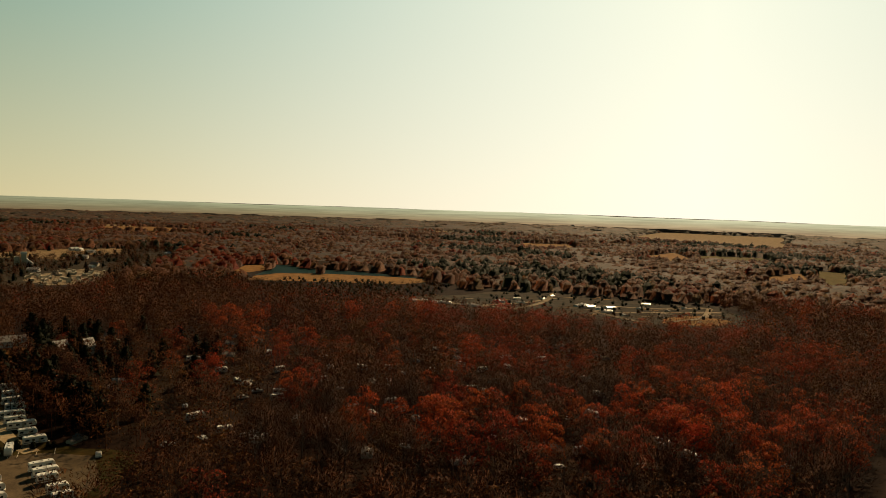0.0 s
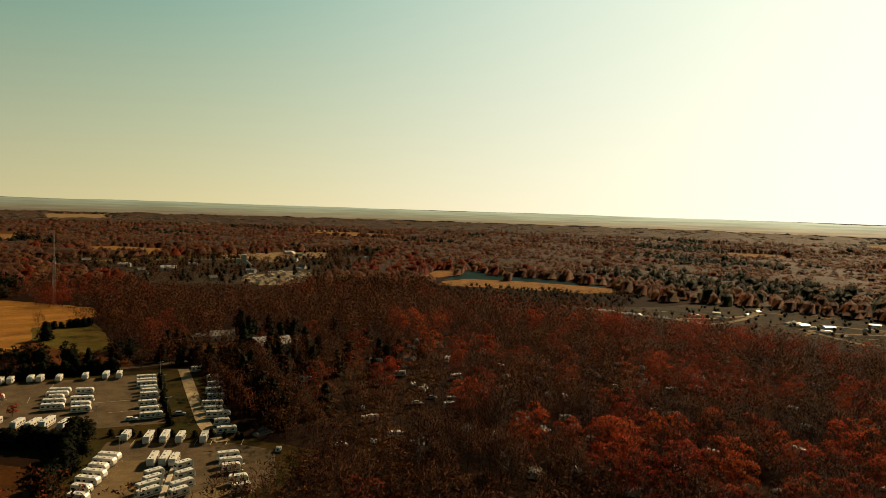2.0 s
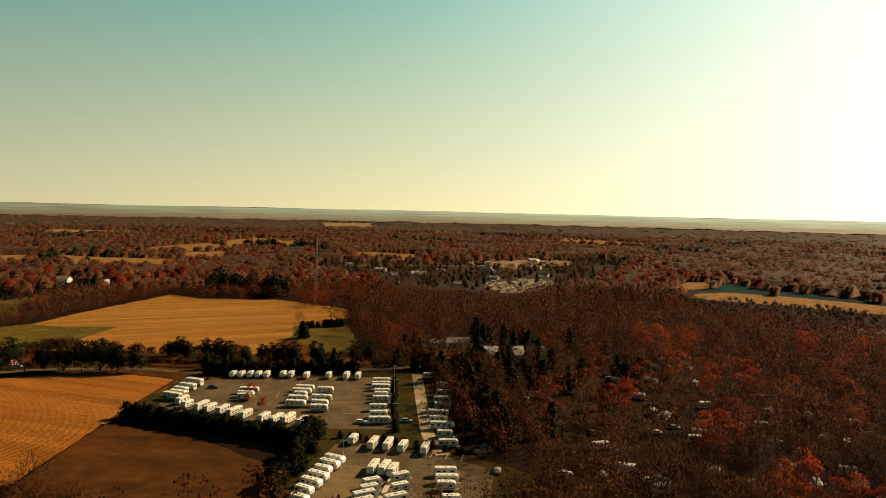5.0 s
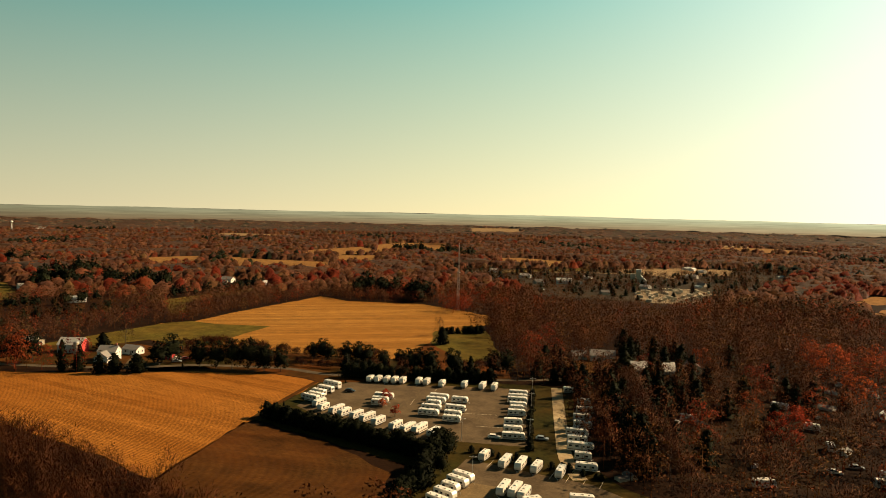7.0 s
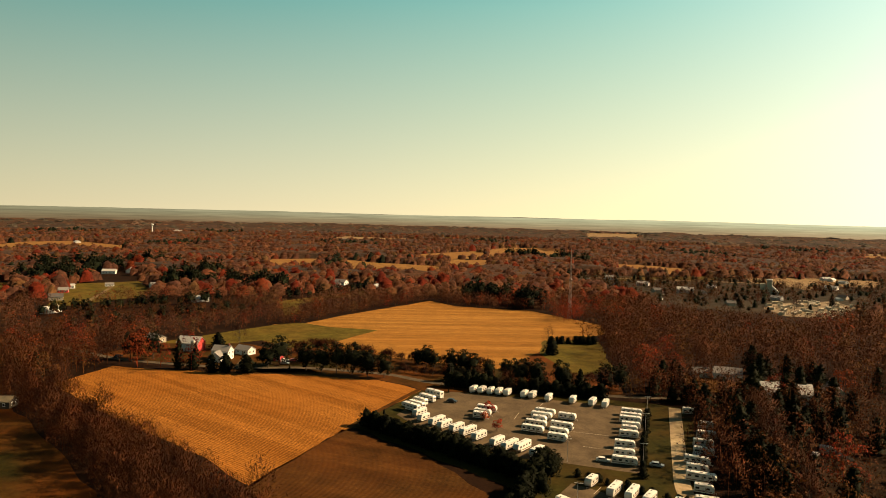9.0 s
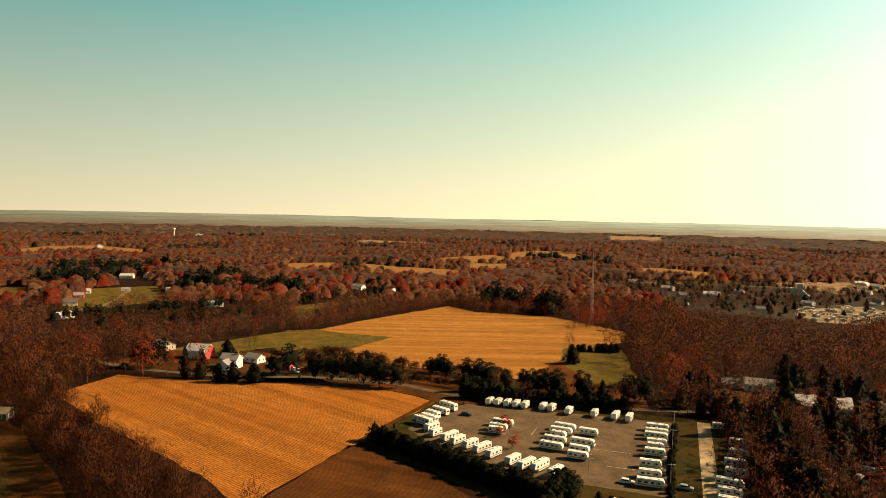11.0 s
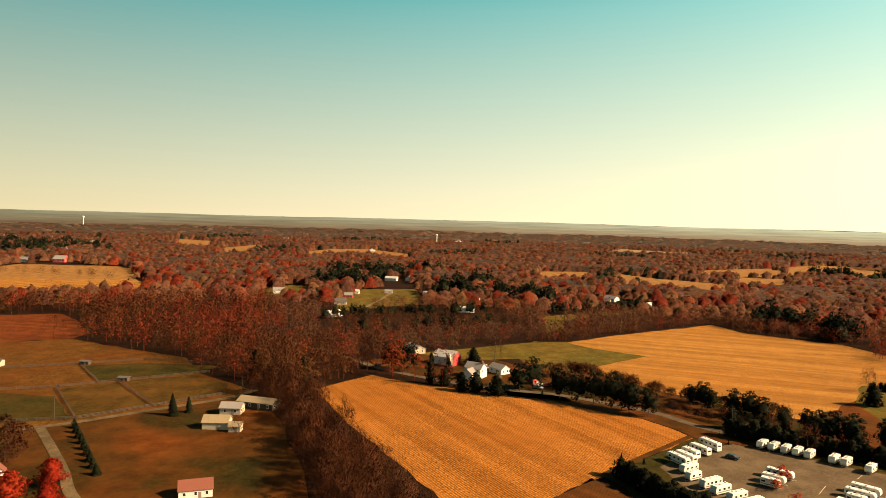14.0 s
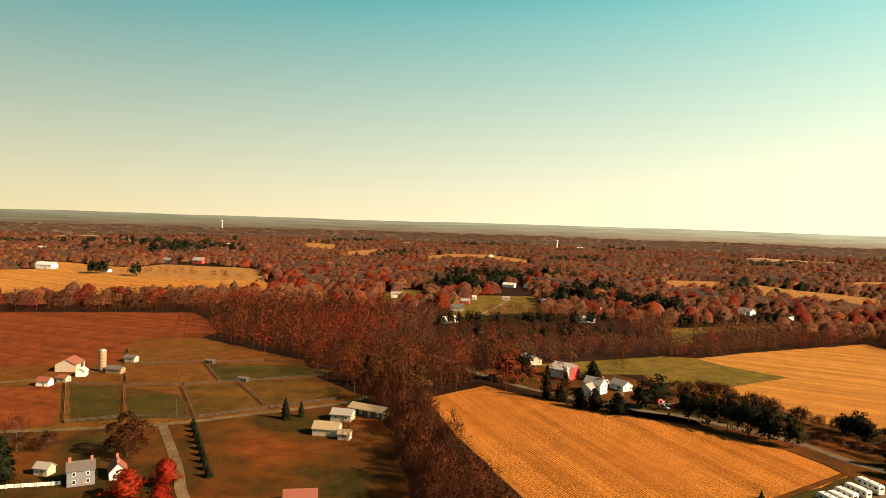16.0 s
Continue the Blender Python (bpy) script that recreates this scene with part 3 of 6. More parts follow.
patch("paddock_7", [(-358, -88), (-301, -58), (-290, -72), (-276, -130), (-330, -136)], 0.085, M_TURNED, "red-brown bare field beside the paddocks", "field", False, 0.9)
patch("field_red", [(-386, -134), (-402, -82), (-474, -106), (-482, -68), (-502, -64), (-560, -90), (-590, -112), (-562, -250), (-450, -260)], 0.05, M_TURNED, "red-brown turned field", "field")
patch("field_far_west", [(-955, -403), (-884, -345), (-864, -284), (-862, -241), (-853, -196), (-869, -141), (-813, -93), (-745, -85), (-672, -205), (-640, -300), (-680, -420), (-900, -470)], 0.05, M_STUBBLE_BACK, "golden stubble field beyond the wood", "field")
patch("pasture_far_west", [(-1012, -336), (-1075, -326), (-1056, -252), (-1062, -206), (-1021, -169), (-917, -192), (-930, -226), (-932, -305)], 0.05, M_FAR_FIELD, "golden-olive pasture beyond the hedge", "field")
patch("field_far_west_2", [(-1052, -499), (-1068, -463), (-1026, -415), (-997, -347), (-941, -308), (-973, -382), (-951, -440), (-980, -520)], 0.05, M_STUBBLE_BACK, "golden stubble field beside a farm", "field")
OPEN.append([(-960, -440), (-1000, -340), (-1070, -330), (-1062, -206), (-1010, -165), (-860, -135), (-860, -240), (-880, -345)])
patch("rough_far_west", [(-960, -440), (-1000, -340), (-1040, -330), (-1040, -206), (-1010, -165), (-860, -125), (-800, -100), (-840, -240), (-870, -345)], 0.025, M_FAR_FIELD, "rough golden grass between far fields", "grass")
OPEN.append([(-1130, -360), (-1080, -340), (-1060, -250), (-1110, -250)])
patch("lawn_hamlet", [(-600, 84), (-654, 93), (-742, 106), (-780, 122), (-785, 178), (-659, 174), (-637, 134)], 0.05, M_GREEN, "green lawns round scattered houses", "lawn")
patch("lawn_hamlet_2", [(-764, 16), (-815, 44), (-807, 70), (-700, 68), (-684, 24)], 0.05, M_GREEN, "small green lawn in the wood", "lawn")
OPEN.append([(-860, 140), (-900, 140), (-905, 185), (-800, 180), (-780, 150)])
OPEN.append([(-610, 330), (-690, 335), (-700, 385), (-620, 390)])


def far_field(line, label, near=0.88, far=1.04, material=M_FAR_FIELD):
    """A far field of which the strip beyond the nearer trees shows: given by its middle line, drawn out towards and away from the flight."""
    c = Vector(CENTRE)
    return patch("field_far", [tuple(c + (Vector(p) - c) * far) for p in line] + [tuple(c + (Vector(p) - c) * near) for p in line[::-1]], 0.2 + 0.05 * len(OPEN) % 2.0, material, label, "field")


far_field([(-1005, 385), (-1010, 430), (-1007, 466)], "thin tan field between woods")
far_field([(-982, 496), (-907, 517), (-827, 575)], "thin tan field between woods")
far_field([(-1078, 690), (-1145, 860)], "tan field far off between woods")
far_field([(-948, 664), (-915, 720)], "small tan field between woods")
far_field([(-1457, 50), (-1545, 100), (-1564, 180), (-1405, 250)], "long thin tan field far off", 0.885, 1.04)
far_field([(-1858, -275), (-1790, -180)], "tan field far off", 0.85, 1.04)
far_field([(-1523, -120), (-1679, -60)], "small tan field far off", 0.88, 1.04)
far_field([(-1177, 910), (-1222, 1006), (-1192, 1070), (-1090, 1030)], "tan hillside field with a clump of evergreens", 0.83, 1.05)
far_field([(-1058, 670), (-1110, 766), (-1093, 842)], "tan field below the hill", 0.89, 1.04)
far_field([(-792, 880), (-771, 914), (-692, 920)], "thin pale field behind the works", 0.905, 1.03)
far_field([(-1838, 1820), (-1722, 1960)], "far-off field with haze in its pale colour", 0.88, 1.03, M_PALE_FIELD)
patch("meadow_strip", [(-581, 256), (-599, 295), (-625, 358), (-598, 346), (-571, 285), (-555, 265), (-506, 247), (-504, 234)], 0.06, M_GREEN, "narrow light green meadow between tree lines", "field")
patch("field_east", [(597, 2190), (780, 2520), (905, 2490), (1150, 2360), (880, 1800), (864, 2147), (685, 2136)], 0.05, M_PALE_FIELD, "pale tan field far off", "field")
patch("field_east_2", [(375, 1322), (498, 1498), (456, 1264), (398, 1194)], 0.05, M_FAR_FIELD, "small tan clearing in the wood", "field")
patch("field_east_3", [(430, 946), (534, 1038), (480, 900), (440, 900)], 0.05, M_FAR_FIELD, "small tan clearing in the wood", "field")
patch("field_east_6", [(590, 1106), (620, 1069), (525, 895), (467, 840)], 0.05, M_GREEN, "green-gold clearing in the wood", "field")
patch("field_east_4", [(180, 1500), (190, 1680), (300, 1680), (290, 1500)], 0.05, M_FAR_FIELD, "small tan field far off", "field")
patch("field_east_5", [(480, 1300), (520, 1420), (640, 1400), (600, 1250)], 0.05, M_GREEN, "small green field far off", "field")
OPEN.append([(-240, 780), (-200, 700), (-173, 612), (-129, 575), (-99, 552), (-36, 565), (0, 620), (20, 720)])
patch("field_pond", [(-200, 743), (-181, 781), (-121, 790), (-61, 782), (-22, 771), (-14, 739), (-43, 708), (-98, 712), (-163, 704), (-194, 704)], 0.05, M_FAR_FIELD, "golden bank field beside the pond", "field")
patch("field_pond_2", [(-236, 782), (-242, 858), (-215, 886), (-203, 819), (-214, 778)], 0.05, M_FAR_FIELD, "golden field at the far end of the pond", "field")
patch("pond", [(-203, 756), (-200, 819), (-210, 893), (-156, 836), (-112, 830), (-61, 806), (-18, 776), (-22, 772), (-61, 783), (-121, 791), (-182, 782), (-198, 752)], 0.10, M_WATER, "still dark pond beyond the wood", "pond")
OPEN.append([(-70, 590), (-20, 530), (22, 470), (54, 484), (81, 468), (108, 430), (154, 424), (215, 470), (245, 540), (0, 600)])
patch("yard_ground", [(-70, 600), (-20, 560), (40, 545), (110, 520), (200, 500), (245, 540), (245, 620), (180, 640), (110, 690), (60, 690), (20, 640)], 0.05, M_DARKGROUND, "dark dirt yard with pale tracks", "yard")
patch("yard_lane", [(-60, 606), (20, 575), (60, 560), (64, 568), (20, 584), (-56, 616)], 0.10, M_SAND, "pale dirt lane", "road", False)
YARD = [(-20, 565), (40, 550), (110, 525), (195, 506), (238, 545), (236, 612), (175, 632), (108, 682), (64, 680), (22, 632)]
r = random.Random(77)
# Pale patches stand for worn tracks and for rim light on the yard's piles.
for k in range(44):
    x, y, turn, half, thin = r.uniform(-10, 232), r.uniform(508, 680), r.uniform(-0.5, 0.5) + (1.2 if r.random() < 0.25 else 0), r.uniform(4, 13), r.uniform(0.7, 2.4)
    if not inside(YARD, np.array([[x, y]]))[0]:
        continue
    c, s = math.cos(turn), math.sin(turn)
    patch("yard_track", [(x + c * p * half - s * q * thin, y + s * p * half + c * q * thin) for p, q in ((-1, -0.4), (0, -1), (1, -0.5), (0.8, 0.6), (-0.2, 1), (-0.9, 0.5))], 0.14 + 0.005 * k, r.choice((M_SAND, M_SAND, M_GRAVEL, M_FAR_FIELD)), "pale streak for worn tracks and rim-lit piles in the dark yard", "track", False, 0.3)
patch("yard_tan", [(165, 512), (200, 505), (226, 535), (205, 560), (172, 540)], 0.10, M_FAR_FIELD, "tan grassy corner of the yard", "yard", False)
patch("town_ground", TOWN, 0.05, M_DARKGROUND, "dark open ground round the works", "yard")
patch("town_field", [(-623, 700), (-652, 735), (-625, 895), (-603, 987), (-572, 936), (-589, 841)], 0.12, M_GREEN, "light green field by the works", "field", False)
patch("town_gold", [(-580, 899), (-582, 983), (-484, 1070), (-444, 956), (-488, 908), (-453, 831), (-488, 857), (-541, 858)], 0.2, M_PALE_FIELD, "pale golden field behind the works", "field", False)
patch("town_sand", [(-401, 673), (-384, 754), (-347, 726), (-312, 630), (-342, 604), (-381, 634)], 0.12, M_SAND, "bare sandy storage ground at the works", "yard", False)
patch("town_road", [(-680, 690), (-560, 840), (-440, 980), (-430, 970), (-550, 826), (-672, 684)], 0.16, M_GRAVEL, "pale road past the works", "road", False)

r = random.Random(5)
for k in range(22):
    turn, dist = radians(r.uniform(62, 208)), 1350 + 650 * r.random()
    cx, cy, half, deep = CENTRE[0] + dist * math.cos(turn), CENTRE[1] + dist * math.sin(turn), r.uniform(50, 130), r.uniform(40, 85) * dist / 1600
    spin = turn + math.pi / 2 + r.uniform(-0.5, 0.5)
    u, w = Vector((math.cos(spin), math.sin(spin))) * half, Vector((-math.sin(spin), math.cos(spin))) * deep
    spot = [tuple(Vector((cx, cy)) + u * p + w * q * r.uniform(0.6, 1.1)) for p, q in ((-1, -0.6), (0.1, -1), (1, -0.7), (0.9, 0.8), (-0.2, 1), (-1.1, 0.6))]
    patch("field_distant", spot, 2.2 + 0.05 * k, r.choice((M_PALE_FIELD, M_FAR_FIELD, M_PASTURE, M_GREEN)), "small tan field among far woods", "field")

strip("road", [(-470, 60), (-432, 88), (-406, 101), (-384, 116), (-352, 150), (-343, 166), (-336, 181), (-320, 199), (-302, 215), (-280, 225), (-252, 249), (-222, 285), (-205, 312), (-190, 350)], 4.2, 0.13, M_ROAD, "pale country road", "road")
strip("drive", [(-270, -160), (-289, -70), (-303, -20), (-321, 11), (-339, 40), (-352, 50)], 3.4, 0.13, M_DRIVE, "worn brownish gravel drive", "road")
strip("drive_2", [(-303, -20), (-280, -8), (-258, 3), (-238, 12), (-222, 24), (-214, 44)], 3.2, 0.17, M_DRIVE, "worn gravel drive to the houses", "road")
strip("path", [(-198, 292), (-180, 271), (-155, 242), (-138, 223), (-124, 212)], 4.8, 0.13, M_LANE, "sunlit dirt lane beside the wood", "path")
strip("field_track", [(-272, 213), (-252, 184), (-236, 162)], 2.4, 0.13, M_LAWN, "grassy track between field and lot", "path")
strip("farm_drive", [(-349, 155), (-360, 160), (-372, 166), (-390, 168)], 3.2, 0.16, M_DRIVE, "gravel farm drive", "path")
strip("farm_west_drive", [(-354, -118), (-362, -104), (-372, -92), (-390, -84)], 3.5, 0.16, M_DRIVE, "gravel drive of the western farm", "path")
strip("hamlet_lane", [(-600, 110), (-640, 118), (-700, 136), (-752, 150)], 3.5, 0.16, M_GRAVEL, "pale lane between the houses", "path")

# ---- far woods as one canopy sheet ----
def far_woods():
    radii = np.geomspace(640, 2690, 108)
    turns = np.concatenate([np.arange(-45, 250, 0.6), np.arange(250, 315.1, 1.3)])
    turns = np.radians(turns)
    xs = CENTRE[0] + radii[:, None] * np.cos(turns)
    ys = CENTRE[1] + radii[:, None] * np.sin(turns)
    pts = np.stack([xs.ravel(), ys.ravel()], -1)
    pts = pts + rng.normal(0, 1, pts.shape) * (np.hypot(*(pts - CENTRE).T) * 0.0012)[:, None]
    z = terrain(pts[:, 0], pts[:, 1])
    r = np.hypot(*(pts - CENTRE).T)
    lumps = np.sin(pts[:, 0] / 31 + np.sin(pts[:, 1] / 47)) * 1.3 + np.sin(pts[:, 1] / 23 + pts[:, 0] / 60) * 1.0
    high = 7.5 + lumps + rng.uniform(-1, 1, len(pts)) * np.clip(r / 1000, 0.8, 3.0)
    bare = np.zeros(len(pts), bool)
    for poly in OPEN:
        for dx, dy in ((0, 0), (22, 0), (-22, 0), (0, 22), (0, -22)):
            bare |= inside(poly, pts + (dx, dy))
    high[bare] = -2.0
    high *= np.clip((r - 660) / 160, 0, 1)
    high[r < 670] = -1.0
    v = np.column_stack([pts, z + high])
    n = len(turns)
    i, j = np.meshgrid(np.arange(len(radii) - 1), np.arange(n - 1), indexing="ij")
    a, b = (i * n + j).ravel(), (i * n + j + 1).ravel()
    c, d = b + n, a + n
    t = np.concatenate([np.stack([a, c, b], -1), np.stack([a, d, c], -1)])
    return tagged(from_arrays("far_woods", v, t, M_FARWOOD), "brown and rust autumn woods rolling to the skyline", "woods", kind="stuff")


far_woods()


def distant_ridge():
    """A glowing backdrop ring that paints the last hazy ridge, so far off that it stands still against the sky."""
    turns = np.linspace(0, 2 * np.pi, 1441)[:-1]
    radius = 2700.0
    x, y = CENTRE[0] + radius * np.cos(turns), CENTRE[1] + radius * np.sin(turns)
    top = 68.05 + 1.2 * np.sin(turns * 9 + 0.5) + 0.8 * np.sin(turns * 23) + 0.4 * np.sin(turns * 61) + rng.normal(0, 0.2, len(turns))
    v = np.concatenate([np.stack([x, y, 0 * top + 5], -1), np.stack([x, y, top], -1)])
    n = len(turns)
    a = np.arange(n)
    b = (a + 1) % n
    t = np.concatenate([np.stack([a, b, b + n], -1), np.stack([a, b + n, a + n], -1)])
    return tagged(from_arrays("backdrop_ridge", v, t, M_HAZE_GLOW), "glowing backdrop painted as a hazy grey-green ridge on the horizon", "ridge", kind="structure")


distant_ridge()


# ---- trees ----
def sphere_dirs(n, r):
    d = r.normal(0, 1, (n, 3))
    return d / np.linalg.norm(d, axis=1, keepdims=True)


BALLS = []
for fine in (1, 2, 3):
    bm = bmesh.new()
    bmesh.ops.create_icosphere(bm, subdivisions=fine, radius=1.0)
    BALLS.append((np.array([v.co[:] for v in bm.verts]), np.array([[v.index for v in f.verts] for f in bm.faces])))
    bm.free()


def body(v, t):
    """Closes a lumpy inner mass, with the way that each of its corners faces."""
    g = np.cross(v[t[:, 1]] - v[t[:, 0]], v[t[:, 2]] - v[t[:, 0]])
    f = np.zeros_like(v)
    for k in range(3):
        np.add.at(f, t[:, k], g)
    f = f / np.maximum(np.linalg.norm(f, axis=1, keepdims=True), 1e-9) + (0, 0, 0.55)
    return v, t, f / np.maximum(np.linalg.norm(f, axis=1, keepdims=True), 1e-9)


def lobed(cen, rad, middle, fine, r, shrink=0.62):
    """The inner mass of a crown: as far out as its lobes reach, with uneven hollows."""
    d, t = BALLS[fine]
    c = cen - middle
    along = d @ c.T
    gap = rad[None] ** 2 - ((c ** 2).sum(1)[None] - along ** 2)
    reach = np.where(gap > 0, along + np.sqrt(np.maximum(gap, 0)), 0).max(1)
    reach = np.maximum(reach, np.quantile(reach, 0.3)) * shrink * r.uniform(0.84, 1.1, len(d))
    return body(middle + d * reach[:, None], t)


def spindle(height, reach, r, rings=7, around=8, base=0.0):
    """The inner mass of an evergreen; reach(f, a) is its radius at a height and bearing."""
    f, a = np.meshgrid(np.linspace(0.02, 0.97, rings), np.arange(around) * 2 * np.pi / around, indexing="ij")
    rad = np.maximum(reach(f, a + 0.4 * (np.arange(rings) % 2)[:, None]) * r.uniform(0.8, 1.1, f.shape), 0.08)
    v = np.stack([np.cos(a) * rad, np.sin(a) * rad, height * (base + (1 - base) * f)], -1).reshape(-1, 3)
    i, j = np.meshgrid(np.arange(rings - 1), np.arange(around), indexing="ij")
    p, q = (i * around + j).ravel(), (i * around + (j + 1) % around).ravel()
    t = np.concatenate([np.stack([p, q, q + around], -1), np.stack([p, q + around, p + around], -1)])
    return body(v, t)


def leafy(n, height, width, size, seed, low=0.12, fine=1):
    """A rounded crown of leaf clumps in many uneven lobes, as separate triangles."""
    r = np.random.default_rng(seed)
    k = 10
    ang, up = np.arange(k) * 2.4 + r.uniform(-0.5, 0.5, k), np.linspace(low + 0.16, 0.84, k)
    bulge = np.sqrt(np.clip(1 - ((up - 0.5) / 0.52) ** 2, 0.05, 1)) * width * 0.3
    cen = np.stack([np.cos(ang) * bulge, np.sin(ang) * bulge, height * up], -1)
    rad = width * r.uniform(0.17, 0.27, k)
    which = r.integers(0, k, n)
    d = sphere_dirs(n, r)
    d[:, 2] = np.where(d[:, 2] < -0.35, -d[:, 2], d[:, 2])
    p = cen[which] + d * (rad[which] * r.uniform(0.5, 1.05, n) ** 0.5)[:, None] * np.array([1, 1, 0.85])
    leaves = shards(p, size, r, 1.0, d + 0.8 * dome(p, height, width) + (0, 0, 0.4))
    return leaves if fine is None else merge(leaves, lobed(cen, rad, np.array([0, 0, height * 0.5]), fine, r, 0.58))


def knoll(height, width, seed, n=16, size=1.0, long=1.1):
    """A far crown: a low uneven dome that runs into its neighbours, ragged all over with sprays."""
    r = np.random.default_rng(seed)
    rings, around = 3, 5
    f, a = np.meshgrid(np.array([0.1, 0.66, 0.86]), np.arange(around) * 2 * np.pi / around, indexing="ij")
    wide = np.array([1.05, 0.72, 0.12])[:, None] * r.uniform(0.65, 1.2, f.shape) * width * 0.5
    a = a + 0.5 * (np.arange(rings) % 2)[:, None] + r.uniform(-0.25, 0.25, f.shape)
    v = np.stack([np.cos(a) * wide, np.sin(a) * wide, height * (f + r.uniform(-0.1, 0.06, f.shape))], -1).reshape(-1, 3)
    i, j = np.meshgrid(np.arange(rings - 1), np.arange(around), indexing="ij")
    p, q = (i * around + j).ravel(), (i * around + (j + 1) % around).ravel()
    t = np.concatenate([np.stack([p, q, q + around], -1), np.stack([p, q + around, p + around], -1)])
    v, t, face = body(v, t)
    face = face + (0, 0, 1.0)
    d = sphere_dirs(n, r)
    d[:, 2] = np.abs(d[:, 2])
    spots = np.array([0, 0, height * 0.42]) + d * np.array([width * 0.5, width * 0.5, height * 0.52]) * r.uniform(0.8, 1.05, (n, 1))
    return merge((v, t, face / np.linalg.norm(face, axis=1, keepdims=True)), shards(spots, size, r, long, d + (0, 0, 1.0)))


def dome(p, height, width):
    q = (p - (0, 0, height * 0.42)) / (width * 0.5, width * 0.5, height * 0.55)
    return q / np.maximum(np.linalg.norm(q, axis=1, keepdims=True), 0.05)


def dense(n, height, width, size, seed, base=0.0, taper=0.55):
    """A full evergreen: sprays filling an uneven body that narrows towards the tip."""
    r = np.random.default_rng(seed)
    f = r.uniform(0, 1, n) ** 1.15
    a = r.uniform(0, 6.28, n)
    bulge = 1 + 0.26 * np.sin(a * 3 + f * 9 + seed) + 0.22 * np.sin(a * 5 - f * 15) + 0.15 * np.sin(f * 40 + a)
    reach = width * 0.5 * np.minimum(1, 4.5 * (f + 0.08)) * (1 - f) ** taper * bulge
    reach = reach * r.uniform(0.55, 1.0, n) ** 0.5
    p = np.stack([np.cos(a) * reach, np.sin(a) * reach, height * (base + (1 - base) * f)], -1)
    def wide(f, a):
        bulge = 1 + 0.26 * np.sin(a * 3 + f * 9 + seed) + 0.22 * np.sin(a * 5 - f * 15)
        return 0.6 * width * 0.5 * np.minimum(1, 4.5 * (f + 0.08)) * (1 - f) ** taper * bulge

    return merge(shards(p, size, r, 1.1, dome(p, height, width)), spindle(height, wide, r, 8, 10, base))


def pine(n, height, width, size, seed, low=0.1):
    """Ragged pine: tiers of bough clumps that stand out from the trunk, with gaps between."""
    r = np.random.default_rng(seed)
    k = 22
    up = np.linspace(low, 0.95, k)
    ang = np.arange(k) * 2.4 + r.uniform(-0.6, 0.6, k)
    reach = width * 0.5 * (1 - up) ** 0.8 * r.uniform(0.5, 0.9, k)
    cen = np.stack([np.cos(ang) * reach, np.sin(ang) * reach, height * up], -1)
    rad = width * (0.05 + 0.19 * (1 - up)) * r.uniform(0.75, 1.3, k)
    which = r.integers(0, k, n)
    d = sphere_dirs(n, r)
    p = cen[which] + d * (rad[which] * r.uniform(0.2, 1.0, n) ** 0.5)[:, None] * np.array([1, 1, 0.6])
    core = r.uniform(0, 1, n) < 0.2
    p[core, :2] *= r.uniform(0, 0.6, core.sum())[:, None]
    p[:, 2] = np.clip(p[:, 2], 0.4, height)
    def wide(f, a):
        return 0.30 * width * (1 - f) ** 0.7 * (1 + 0.3 * np.sin(a * 2 + f * 17 + seed)) * (1 + 0.25 * np.sin(f * 30))

    return merge(shards(p, size, r, 1.15, d + 0.5 * dome(p, height, width) + (0, 0, 0.2)), spindle(height, wide, r, 9, 8, low * 0.7))


def round_pine(n, height, width, size, seed):
    """Old pine by the road: a short bare trunk under a broad rounded crown of bough clumps."""
    r = np.random.default_rng(seed)
    k = 18
    up = np.linspace(0.2, 0.93, k)
    ang = np.arange(k) * 2.4 + r.uniform(-0.5, 0.5, k)
    reach = width * 0.5 * np.sqrt(np.clip(1 - ((up - 0.38) / 0.62) ** 2, 0.02, 1)) * r.uniform(0.45, 0.78, k)
    cen = np.stack([np.cos(ang) * reach, np.sin(ang) * reach, height * up], -1)
    rad = width * r.uniform(0.13, 0.22, k) * (1.1 - 0.5 * up)
    which = r.integers(0, k, n)
    d = sphere_dirs(n, r)
    p = cen[which] + d * (rad[which] * r.uniform(0.4, 1.1, n) ** 0.5)[:, None] * np.array([1, 1, 0.6])
    return merge(shards(p, size, r, 1.2, d + 0.5 * dome(p, height, width) + (0, 0, 0.2)), lobed(cen, rad, np.array([0, 0, height * 0.5]), 1, r, 0.72))


def shards(p, size, r, long=1.0, out=None):
    n = len(p)
    u, w = sphere_dirs(n, r), sphere_dirs(n, r)
    s = size * r.uniform(0.6, 1.3, (n, 1))
    v = np.stack([p + u * s * long, p - u * s * 0.5 + w * s * 0.7, p - u * s * 0.5 - w * s * 0.7], 1)
    return turned(v, out)


def turned(v, out):
    """Winds each triangle so that it faces its given way."""
    out = out / np.maximum(np.linalg.norm(out, axis=1, keepdims=True), 1e-6)
    g = np.cross(v[:, 1] - v[:, 0], v[:, 2] - v[:, 0])
    wrong = (g * out).sum(1) < 0
    v[wrong] = v[wrong][:, [0, 2, 1]]
    g[wrong] *= -1
    g /= np.maximum(np.linalg.norm(g, axis=1, keepdims=True), 1e-9)
    face = out + 0.2 * g
    face /= np.linalg.norm(face, axis=1, keepdims=True)
    return v.reshape(-1, 3), np.arange(3 * len(v)).reshape(-1, 3), np.repeat(face, 3, 0)


